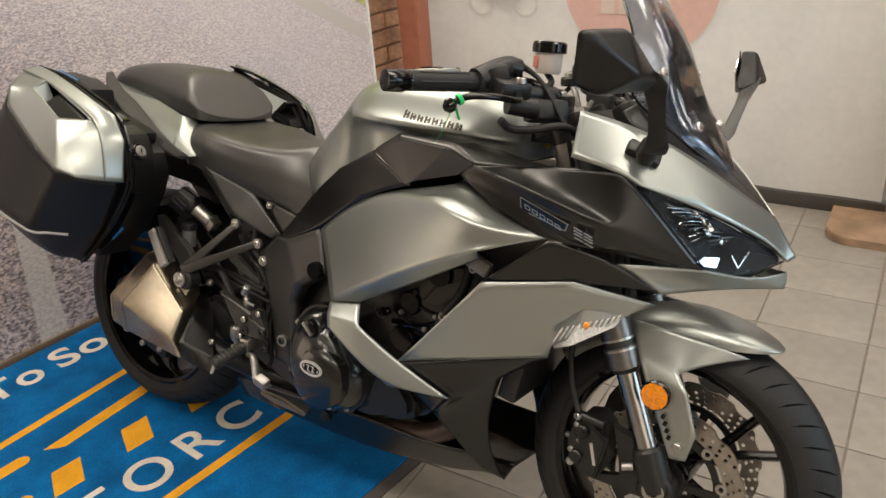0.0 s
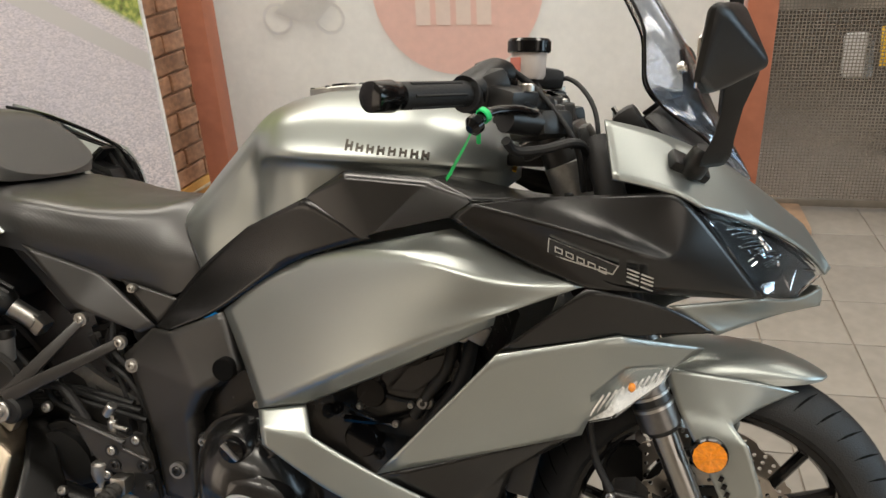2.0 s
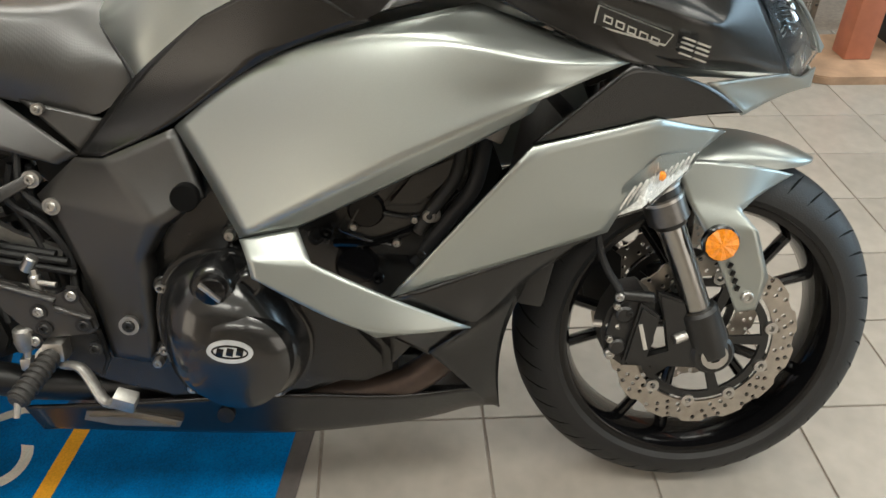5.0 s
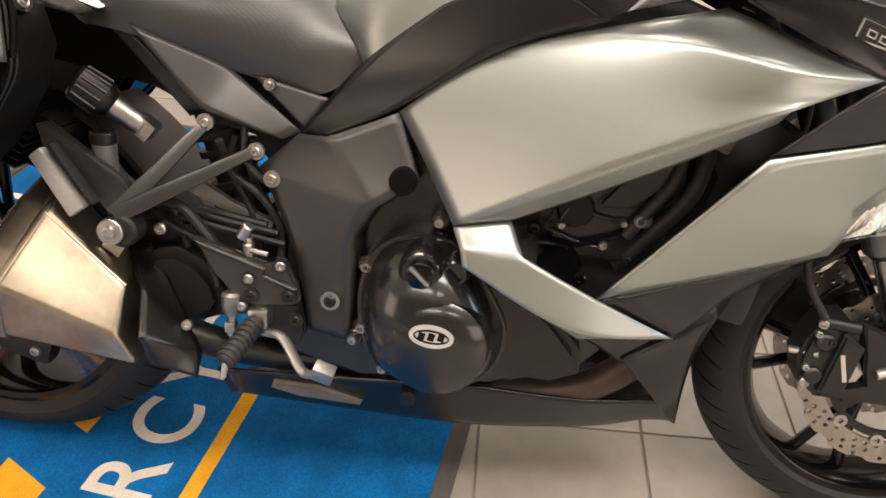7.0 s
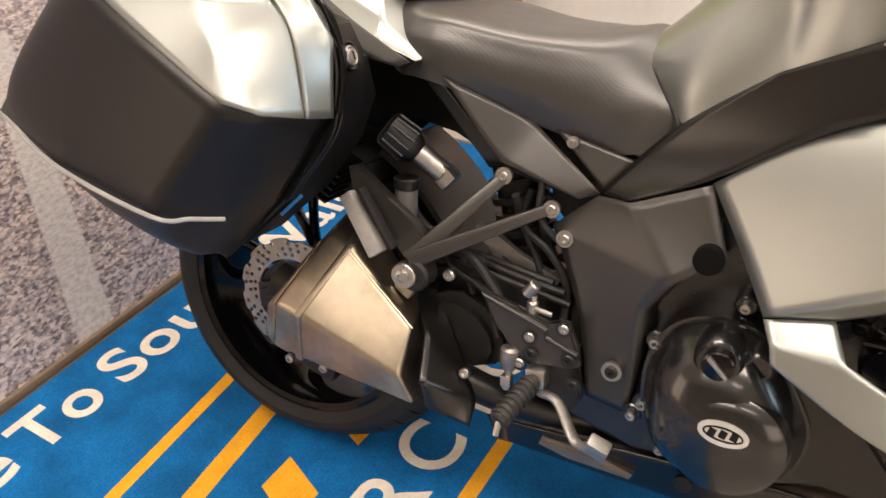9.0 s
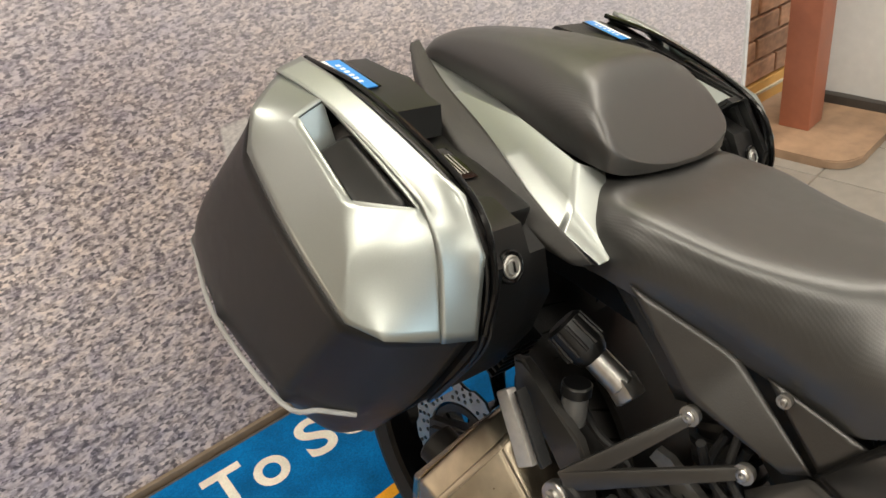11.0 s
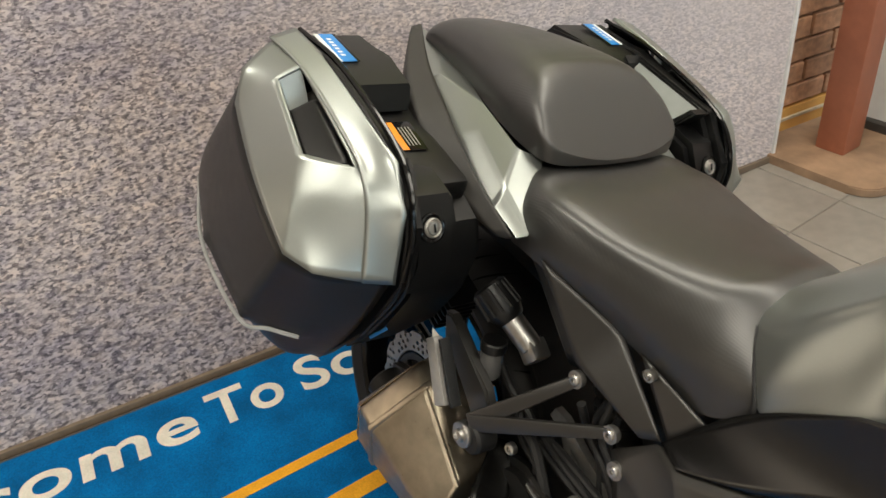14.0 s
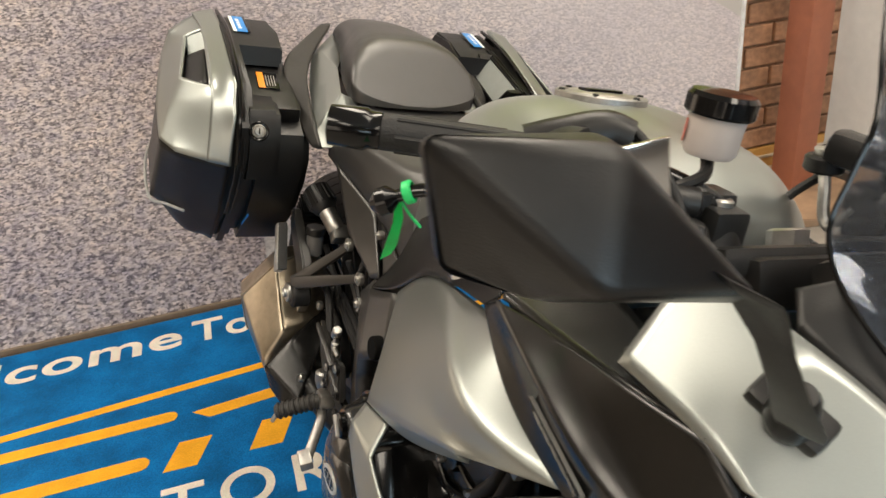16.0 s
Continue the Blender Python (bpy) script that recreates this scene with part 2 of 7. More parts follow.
def cage(name, V, F, mat, parent, crease="", rim=1.0, sub=3, thick=0.004, both=True, label="", corner=1.0, fold=0.75, pins=""):
    """A moulded panel: a coarse cage of named corners, rounded by subdivision. crease: pairs of corners joined by a sharp fold."""
    keys = {k: i for i, k in enumerate(V)}
    pairs = {frozenset(keys[k] for k in p.split("-")[i:i + 2]) for p in crease.split() for i in range(len(p.split("-")) - 1)}
    made = []
    for side in ((1, -1) if both else (1,)):
        bm = bmesh.new()
        vs = [bm.verts.new((x, y * side, z)) for x, y, z in V.values()]
        lay = bm.edges.layers.float.new("crease_edge")
        for f in F:
            q = [vs[keys[k]] for k in f.split()]
            bm.faces.new(q if side > 0 else list(reversed(q)))
        bm.verts.index_update()
        for e in bm.edges:
            if frozenset(v.index for v in e.verts) in pairs:
                e[lay] = fold
            elif len(e.link_faces) == 1:
                e[lay] = rim
        vl = bm.verts.layers.float.new("crease_vert")
        for v in bm.verts:
            out = [e for e in v.link_edges if len(e.link_faces) == 1]
            if len(out) == 2:
                d = [(e.other_vert(v).co - v.co).normalized() for e in out]
                if d[0].dot(d[1]) > -0.88:
                    v[vl] = corner
        bm.verts.ensure_lookup_table()
        for k in pins.split():
            bm.verts[keys[k]][vl] = 1.0
        bmesh.ops.recalc_face_normals(bm, faces=bm.faces)
        c = sum((f.normal.y * f.calc_area() for f in bm.faces))
        if c * side > 0:
            bmesh.ops.reverse_faces(bm, faces=bm.faces)
        me = bpy.data.meshes.new(name)
        bm.to_mesh(me)
        bm.free()
        me.materials.append(mat)
        me.shade_smooth()
        ob = new(name, me)
        ob.parent = parent
        if label:
            ob["label"] = label
        sd = ob.modifiers.new("round", "SUBSURF")
        sd.levels = sd.render_levels = sub
        sd.boundary_smooth = "PRESERVE_CORNERS"
        if thick:
            so = ob.modifiers.new("thick", "SOLIDIFY")
            so.thickness, so.offset = thick, -1
        made.append(ob)
    return made


def moulded(name, V, F, mat, parent, label="", thick=0.004, radius=0.004, both=True, limit=9.0):
    """A panel of flat facets between named corners, with rounded folds."""
    keys = {k: i for i, k in enumerate(V)}
    made = []
    for side in ((1, -1) if both else (1,)):
        bm = bmesh.new()
        vs = [bm.verts.new((x, y * side, z)) for x, y, z in V.values()]
        for f in F:
            q = [vs[keys[k]] for k in f.split()]
            bm.faces.new(q if side > 0 else list(reversed(q)))
        bmesh.ops.recalc_face_normals(bm, faces=bm.faces)
        mid = sum((v.co.y for v in bm.verts)) / len(bm.verts)
        if sum(f.normal.y * f.calc_area() for f in bm.faces) * mid < 0:
            bmesh.ops.reverse_faces(bm, faces=bm.faces)
        me = bpy.data.meshes.new(name)
        bm.to_mesh(me)
        bm.free()
        me.materials.append(mat)
        me.shade_smooth()
        ob = new(name, me)
        ob.parent = parent
        if label:
            ob["label"] = label
        bv = ob.modifiers.new("folds", "BEVEL")
        bv.width, bv.segments, bv.limit_method, bv.angle_limit = radius, 4, "ANGLE", radians(limit)
        so = ob.modifiers.new("thick", "SOLIDIFY")
        so.thickness, so.offset = thick, -1
        wn = ob.modifiers.new("shading", "WEIGHTED_NORMAL")
        wn.weight = 60
        made.append(ob)
    return made


def body(name, sections, mat, parent, label="", n=5, m=5, both_ends=True, sub=0):
    """A body symmetric about y = 0, through half sections (x, [(y, z) ...]) from the top middle outwards and down."""
    bm = bmesh.new()
    k = len(sections[0][1])
    rails = [spline([(x, s[i][0], s[i][1]) for x, s in sections], n) for i in range(k)]
    rows = []
    for j in range(len(rails[0])):
        half = spline([rails[i][j] for i in range(k)], m)
        rows.append([Vector((p.x, -p.y, p.z)) for p in reversed(half[1:])] + [Vector((p.x, p.y, p.z)) for p in half])
    grid = [[bm.verts.new(p) for p in r] for r in rows]
    for a, b in zip(grid, grid[1:]):
        for i in range(len(a) - 1):
            bm.faces.new((a[i], a[i + 1], b[i + 1], b[i]))
        bm.faces.new((a[0], b[0], b[-1], a[-1]))
    if both_ends:
        bm.faces.new(grid[0]), bm.faces.new(list(reversed(grid[-1])))
    bmesh.ops.remove_doubles(bm, verts=bm.verts, dist=1e-5)
    return finish(name, bm, mat, parent, label, angle=50)


def bolt(p, d, r, parent, mat=ALU, h=0.006, name="bolt"):
    """A socket bolt: a domed head with a hexagon socket."""
    p, d = Vector(p), Vector(d).normalized()
    bm = turned([(p - d * 0.004, r), (p + d * h * 0.7, r), (p + d * h, r * 0.8), (p + d * h, r * 0.45), (p + d * h * 0.3, r * 0.42)], d, 18)
    return finish(name, bm, mat, parent)


def empty(name, m):
    ob = new(name)
    ob.matrix_basis = m
    return ob

# ---- the room ----
TILE = material("beige_floor_tile", (0.270, 0.245, 0.215), 0.24, 0, 0.05, 25, 0.15, 500, stain=0.10, stain_scale=3, per_object=0.05)
GROUT = material("floor_grout", (0.20, 0.168, 0.138), 0.8, 0, 0.2, 60)
PLASTER = material("painted_plaster", (0.38, 0.355, 0.32), 0.7, 0, 0.05, 6, 0.2, 120, stain=0.08)
CEILM = material("ceiling_paint", (0.7, 0.69, 0.66), 0.8, 0, 0.04, 5)
BRICK = material("brown_brick", (0.36, 0.185, 0.10), 0.85, 0, 0.2, 45, 0.6, 130, stain=0.22, stain_scale=12, per_object=0.14)
MORTAR = material("brick_mortar", (0.30, 0.18, 0.105), 0.9, 0, 0.2, 60, 0.5, 200)
RED = material("terracotta_post_paint", (0.36, 0.125, 0.068), 0.5, 0, 0.08, 30, 0.15, 200, stain=0.12)
WOOD = material("worn_wooden_board", (0.31, 0.20, 0.125), 0.6, 0, 0.2, 18, 0.3, 80, stain=0.25)
SHEET = material("white_banner_cloth", (0.74, 0.71, 0.66), 0.75, 0, 0.05, 30, 0.25, 60, stain=0.06, stain_scale=6)


def translucent(m, color):
    """Thin cloth or ink on cloth that lets light through from behind."""
    nt = m.node_tree
    tl, mixer = nt.nodes.new("ShaderNodeBsdfTranslucent"), nt.nodes.new("ShaderNodeMixShader")
    tl.inputs[0].default_value = (*color, 1)
    mixer.inputs[0].default_value = 0.4
    nt.links.new(nt.nodes["Principled BSDF"].outputs[0], mixer.inputs[1])
    nt.links.new(tl.outputs[0], mixer.inputs[2])
    nt.links.new(mixer.outputs[0], nt.nodes["Material Output"].inputs[0])


translucent(SHEET, (0.85, 0.82, 0.76))

PERF = material("perforated_steel", (0.24, 0.215, 0.18), 0.5, 0.6, 0.1, 30, stain=0.2, stain_scale=3)
DARK = material("dark_backdrop_paint", (0.06, 0.055, 0.05), 0.8, 0, 0.2, 4)

XJ = [-1.0 + 0.3 * i for i in range(6)] + [0.81, 1.118, 1.412, 1.727] + [1.727 + 0.254 * i for i in range(1, 9)]
YJ = [0.14 + 0.252 * i for i in range(-10, 9)]
floor = finish("floor", box((2.0, 0.5, -0.054), (16, 14, 0.1), 0), GROUT)
tagged(floor, "beige ceramic tile floor with darker grout joints", "floor", kind="structure")


def tile_mesh(w, d):
    bm = box((0, 0, 0), (w - 0.004, d - 0.004, 0.01), 0.0015, seg=1)
    me = bpy.data.meshes.new("floor_tile")
    bm.to_mesh(me)
    bm.free()
    me.materials.append(TILE)
    return me


TILES = {}
for xa, xb in zip(XJ, XJ[1:]):
    for ya, yb in zip(YJ, YJ[1:]):
        if xb < -0.8 or (xb < 0.7 and yb < 1.2):
            continue
        key = (round(xb - xa, 3), round(yb - ya, 3))
        if key not in TILES:
            TILES[key] = tile_mesh(*key)
        ob = new("floor_tile", TILES[key])
        ob.parent = floor
        ob.location = ((xa + xb) / 2, (ya + yb) / 2, -0.005)

# wall with the printed road, turned a little from the tiles
A_MAT = radians(8.7)
MAT_M = Matrix.Translation((-0.655, 0, 0)) @ Matrix.Rotation(-A_MAT, 4, "Z") @ Matrix(((0, 1, 0, 0), (1, 0, 0, 0), (0, 0, 1, 0), (0, 0, 0, 1)))


def print_material():
    """A printed photograph of a road: coarse grey chippings, a white line, a pale kerb and grass beyond it."""
    m = bpy.data.materials.new("printed_road_photograph")
    m.use_nodes = True
    nt = m.node_tree
    N, L = nt.nodes, nt.links
    b = N["Principled BSDF"]
    b.inputs["Roughness"].default_value = 0.5
    tc = N.new("ShaderNodeTexCoord")
    sep = N.new("ShaderNodeSeparateXYZ")
    L.new(tc.outputs["Object"], sep.inputs[0])

    def math_node(op, a, c=None, clamp=False):
        n = N.new("ShaderNodeMath")
        n.operation, n.use_clamp = op, clamp
        for i, v in enumerate((a, c)):
            if v is None:
                continue
            if isinstance(v, (int, float)):
                n.inputs[i].default_value = v
            else:
                L.new(v, n.inputs[i])
        return n.outputs[0]

    def ramp(v, stops):
        r = N.new("ShaderNodeValToRGB")
        r.color_ramp.elements.remove(r.color_ramp.elements[0])
        for i, (p, c) in enumerate(stops):
            e = r.color_ramp.elements[0] if i == 0 else r.color_ramp.elements.new(p)
            e.position, e.color = p, (*c, 1)
        L.new(v, r.inputs[0])
        return r.outputs[0]

    def mix(f, a, c):
        n = N.new("ShaderNodeMix")
        n.data_type = "RGBA"
        L.new(f, n.inputs[0]), L.new(a, n.inputs[6]), L.new(c, n.inputs[7])
        return n.outputs[2]

    # chippings, coarse near the floor and finer with height
    u, z = sep.outputs[0], sep.outputs[2]
    fade = math_node("MULTIPLY_ADD", z, 1.0)
    N[fade.node.name].inputs[2].default_value = 0.35
    comb = N.new("ShaderNodeCombineXYZ")
    L.new(math_node("MULTIPLY", u, 0.72), comb.inputs[0]), L.new(z, comb.inputs[2])
    vec = comb.outputs[0]
    fine = N.new("ShaderNodeTexNoise")
    fine.inputs["Scale"].default_value, fine.inputs["Detail"].default_value, fine.inputs["Roughness"].default_value = 100, 3, 0.6
    grow = N.new("ShaderNodeVectorMath")
    grow.operation = "SCALE"
    L.new(vec, grow.inputs[0]), L.new(math_node("ADD", math_node("MULTIPLY", z, 0.5), 0.8), grow.inputs["Scale"])
    L.new(grow.outputs[0], fine.inputs["Vector"])
    stones = N.new("ShaderNodeTexVoronoi")
    stones.inputs["Scale"].default_value = 150
    L.new(grow.outputs[0], stones.inputs["Vector"])
    cell = N.new("ShaderNodeSeparateXYZ")
    L.new(stones.outputs["Color"], cell.inputs[0])
    speck = math_node("ADD", math_node("MULTIPLY", cell.outputs[0], 0.34), math_node("MULTIPLY", fine.outputs["Fac"], 0.66))
    chips = ramp(speck, [(0.31, (0.11, 0.098, 0.105)), (0.42, (0.27, 0.24, 0.242)), (0.51, (0.42, 0.378, 0.372)), (0.66, (0.66, 0.605, 0.58))])
    big = N.new("ShaderNodeTexNoise")
    big.inputs["Scale"].default_value, big.inputs["Detail"].default_value = 1.6, 3
    L.new(vec, big.inputs["Vector"])
    tone = ramp(big.outputs["Fac"], [(0.32, (0.82, 0.80, 0.86)), (0.52, (1.05, 1.02, 1.0)), (0.72, (1.35, 1.3, 1.25))])
    mul = N.new("ShaderNodeMix")
    mul.data_type, mul.blend_type = "RGBA", "MULTIPLY"
    mul.inputs[0].default_value = 1
    L.new(chips, mul.inputs[6]), L.new(tone, mul.inputs[7])
    col = mul.outputs[2]
    hue = N.new("ShaderNodeTexNoise")
    hue.inputs["Scale"].default_value, hue.inputs["Detail"].default_value = 34, 3
    L.new(vec, hue.inputs["Vector"])
    tint = ramp(hue.outputs["Fac"], [(0.34, (0.84, 0.83, 0.91)), (0.5, (1.0, 0.985, 0.99)), (0.66, (1.10, 1.05, 1.0))])
    mul2 = N.new("ShaderNodeMix")
    mul2.data_type, mul2.blend_type = "RGBA", "MULTIPLY"
    mul2.inputs[0].default_value = 1
    L.new(col, mul2.inputs[6]), L.new(tint, mul2.inputs[7])
    col = mul2.outputs[2]
    # the print fades towards the back; brighter light on the upper board is mixed in
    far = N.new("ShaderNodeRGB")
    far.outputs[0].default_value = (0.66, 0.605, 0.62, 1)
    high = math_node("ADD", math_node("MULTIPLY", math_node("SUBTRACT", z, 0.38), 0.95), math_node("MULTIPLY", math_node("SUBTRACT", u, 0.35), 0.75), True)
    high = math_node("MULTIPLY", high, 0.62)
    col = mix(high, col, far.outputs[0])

    def band(lo, hi, edge=0.006):
        a = math_node("MULTIPLY", math_node("SUBTRACT", lo[0], lo[1]), 1 / edge, True)
        c = math_node("MULTIPLY", math_node("SUBTRACT", hi[1], hi[0]), 1 / edge, True)
        return math_node("MULTIPLY", a, c)

    white = ramp(fine.outputs["Fac"], [(0.3, (0.42, 0.4, 0.39)), (0.6, (0.66, 0.63, 0.6))])
    # the short white line: from the floor upwards, leaning
    across = math_node("SUBTRACT", u, math_node("MULTIPLY", z, 0.083))
    wide = math_node("ADD", across, math_node("MULTIPLY", z, 0.055))
    f = band((across, LINE_U), (wide, LINE_U + 0.105))
    f = math_node("MULTIPLY", f, band((z, -0.1), (z, LINE_TOP), 0.01))
    col = mix(f, col, white)
    # the road's far edge: a pale band, then grass, rising towards the back
    rise = math_node("SUBTRACT", z, math_node("MULTIPLY", math_node("SUBTRACT", EDGE_U, u), 0.62))
    edge = band((rise, EDGE_Z), (rise, EDGE_Z + 0.075))
    pale = N.new("ShaderNodeRGB")
    pale.outputs[0].default_value = (0.5, 0.47, 0.44, 1)
    col = mix(edge, col, pale.outputs[0])
    grassn = N.new("ShaderNodeTexNoise")
    grassn.inputs["Scale"].default_value, grassn.inputs["Detail"].default_value = 40, 5
    L.new(vec, grassn.inputs["Vector"])
    grass = ramp(grassn.outputs["Fac"], [(0.3, (0.10, 0.10, 0.03)), (0.48, (0.22, 0.28, 0.06)), (0.6, (0.45, 0.46, 0.12)), (0.72, (0.55, 0.36, 0.18))])
    g = math_node("MULTIPLY", math_node("SUBTRACT", rise, EDGE_Z + 0.15), 40, True)
    col = mix(g, col, grass)
    L.new(col, b.inputs["Base Color"])
    return m


LINE_U, LINE_TOP, EDGE_U, EDGE_Z = 0.045, 0.725, 1.72, 0.655
PRINT = print_material()
U_END = 1.735
wall = empty("wall_west", MAT_M)
tagged(wall, "printed wall board with a large photograph of a road surface", "wall", kind="structure")
U_START = -1.0
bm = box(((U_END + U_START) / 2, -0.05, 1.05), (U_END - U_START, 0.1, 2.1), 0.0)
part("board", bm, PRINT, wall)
part("skirting", box(((U_END + U_START) / 2, 0.006, 0.011), (U_END - U_START, 0.012, 0.022), 0.003), material("skirting_strip", (0.16, 0.12, 0.085), 0.5), wall)
part("edge_strip", box((U_END + 0.006, -0.047, 1.05), (0.012, 0.112, 2.1), 0.002), material("white_edge_strip", (0.75, 0.74, 0.72), 0.5), wall)

# entrance mat
BLUE = material("blue_mat_pile", (0.0, 0.112, 0.32), 0.95, 0, 0.25, 260, 0.9, 500, spec=0.15, stain=0.3, stain_scale=9)
YELLOW = material("yellow_mat_print", (0.72, 0.34, 0.022), 0.95, 0, 0.12, 260, 0.8, 500, spec=0.15, stain=0.12, stain_scale=14)
CREAM = material("cream_mat_print", (0.62, 0.58, 0.5), 0.95, 0, 0.1, 260, 0.8, 500, spec=0.15, stain=0.12, stain_scale=14)
EDGING = material("mat_rubber_edge", (0.07, 0.06, 0.055), 0.8, 0, 0.15, 60)
door_mat = empty("door_mat", MAT_M)
tagged(door_mat, "blue entrance mat with cream lettering and yellow stripes", "mat")
V_END = 1.40
part("rubber_edge", box((-0.11, 0.016 + V_END / 2, 0.003), (2.78, V_END, 0.006), 0.002), EDGING, door_mat, "dark rubber edging")
part("carpet", box((-0.11, 0.02 + (V_END - 0.02) / 2 - 0.005, 0.006), (2.74, V_END - 0.045, 0.008), 0.002), BLUE, door_mat)
PRINT_Z = 0.0102


def mat_shape(name, pts, m=YELLOW):
    bm = bmesh.new()
    lo = [bm.verts.new((u, v, PRINT_Z - 0.003)) for u, v in pts]
    hi = [bm.verts.new((u, v, PRINT_Z + 0.0006)) for u, v in pts]
    bm.faces.new(hi)
    for i in range(len(pts)):
        bm.faces.new((lo[i], lo[(i + 1) % len(pts)], hi[(i + 1) % len(pts)], hi[i]))
    return part(name, bm, m, door_mat, smooth=False)


def stripe(u0, v0, u1, v1, w, round_end=False, slant=0.0):
    a, b = Vector((u0, v0)), Vector((u1, v1))
    d = (b - a).normalized()
    n = Vector((-d.y, d.x)) * w / 2
    sl = d * slant
    pts = [a - n - sl, b - n - sl]
    if round_end:
        pts += [b + d * w / 2 * math.sin(t) - n * math.cos(t) for t in [math.pi * k / 8 for k in range(1, 8)]]
    pts += [b + n + sl, a + n + sl]
    return mat_shape("stripe", [tuple(p) for p in pts])


stripe(-1.35, 0.50, 1.0, 0.315, 0.028)
stripe(-1.2, 0.535, -0.27, 0.53, 0.042, True)
stripe(-0.19, 0.553, 0.55, 0.475, 0.042, slant=0.02)
stripe(-1.2, 0.695, -0.34, 0.69, 0.048, True)
stripe(-0.9, 0.99, 0.95, 0.985, 0.03)
for du in (0.0, 0.205, 0.41):
    mat_shape("diamond", [(-0.165 + du, 0.647 - du * 0.02), (-0.245 + du, 0.645 - du * 0.02), (-0.285 + du, 0.742), (-0.205 + du, 0.745)])


def lettering(name, text, m, u0, u1, base, cap, mat, parent, spacing=1.0, bold=0.0):
    """Letters cut from the built-in font, set between u0 and u1."""
    cu = bpy.data.curves.new(name, "FONT")
    cu.body, cu.extrude, cu.space_character, cu.offset = text, 0.0006, spacing, bold
    tmp = bpy.data.objects.new(name, cu)
    me = bpy.data.meshes.new_from_object(tmp)
    bpy.data.objects.remove(tmp)
    xs = [v.co.x for v in me.vertices]
    sx = (u1 - u0) / (max(xs) - min(xs))
    x0 = min(xs)
    for v in me.vertices:
        v.co = (u0 + (v.co.x - x0) * sx, base[0] + base[1] * v.co.y * cap / 0.69, base[2] + v.co.z)
    me.name = name
    me.materials.clear()
    me.materials.append(mat)
    ob = new(name, me)
    ob.parent = parent
    return ob


for word, ua, ub in (("Welcome", -1.14, -0.235), ("To", -0.205, -0.025), ("South", 0.02, 0.44), ("Wales", 0.475, 0.97)):
    lettering("lettering", word, None, ua, ub, (0.192, -1, PRINT_Z), 0.118, CREAM, door_mat, 1.06, 0.018)
lettering("lettering", "MOTORCYCLES", None, -0.60, 0.84, (0.925, -1, PRINT_Z), 0.122, CREAM, door_mat, 1.35, 0.012)

# brick wall behind the printed board, in courses
wall_brick = empty("wall_brick", MAT_M)
tagged(wall_brick, "brown brick wall with a pine skirting board", "wall", kind="structure")
part("mortar_bed", box((2.6, -0.21, 1.5), (2.4, 0.2, 3.0), 0), MORTAR, wall_brick)
PINE = material("pine_skirting", (0.55, 0.29, 0.075), 0.5, 0, 0.12, 12)
part("skirting", box((2.6, -0.101, 0.062), (2.4, 0.02, 0.10), 0.004), PINE, wall_brick, "pine skirting board")
part("skirting_bead", box((2.6, -0.09, 0.075), (2.4, 0.012, 0.012), 0.004), material("pale_bead", (0.5, 0.4, 0.28), 0.5), wall_brick)
bm = box((0, 0, 0), (0.215, 0.03, 0.068), 0.006, seg=2)
BRICK_ME = bpy.data.meshes.new("brick")
bm.to_mesh(BRICK_ME)
bm.free()
BRICK_ME.materials.append(BRICK)
rnd = random.Random(3)
for row in range(24):
    for k in range(5):
        ob = new("brick", BRICK_ME)
        ob.parent = wall_brick
        ob.matrix_basis = pose(1.72 + 0.225 * k + (0.112 if row % 2 else 0) + rnd.uniform(-.003, .003), -0.109 + rnd.uniform(-.002, .002), 0.155 + 0.078 * row, 0, 0, rnd.uniform(-.4, .4))

# posts on wooden boards
POSTS = [(-0.27, 1.90), (1.76, 1.99), (2.66, 1.83)]


def post(x, y, w):
    ob = empty("post", pose(x, y, 0))
    tagged(ob, "terracotta painted post on a rounded wooden base board", "post", "posts")
    bm = bmesh.new()
    out = []
    for cx, cy, a0 in ((w, 0.11, 0), (-w, 0.11, 90), (-w, -0.11, 180), (w, -0.11, 270)):
        out += [(cx * 0.8 + 0.09 * math.cos(radians(a0 + k * 15)), cy + 0.09 * math.sin(radians(a0 + k * 15))) for k in range(7)]
    part("base_board", plate(out, 0.0, 0.03, 0.004, axis="z"), WOOD, ob)
    part("shaft", box((0, 0, 1.5), (0.10, 0.10, 2.94), 0.006), RED, ob)
    return ob


for px, py in POSTS:
    post(px, py, 0.2)

# banner between the posts
banner = empty("banner", pose(0, 2.1, 0))
tagged(banner, "white printed cloth banner on a dark floor rail", "banner")
bm = bmesh.new()
nx, nz = 40, 24
g = [[bm.verts.new((-0.32 + 1.99 * i / nx, 0.004 * math.sin(i * 0.9) + 0.003 * math.sin(j * 0.8 + i * 0.3), 0.06 + 2.5 * j / nz)) for j in range(nz + 1)] for i in range(nx + 1)]
for i in range(nx):
    for j in range(nz):
        bm.faces.new((g[i][j], g[i + 1][j], g[i + 1][j + 1], g[i][j + 1]))
bmesh.ops.solidify(bm, geom=bm.faces[:], thickness=0.002)
part("cloth", bm, SHEET, banner)
part("rail", box((0.675, 0.0, 0.03), (2.03, 0.05, 0.06), 0.006), material("dark_rail", (0.05, 0.045, 0.04), 0.5), banner)

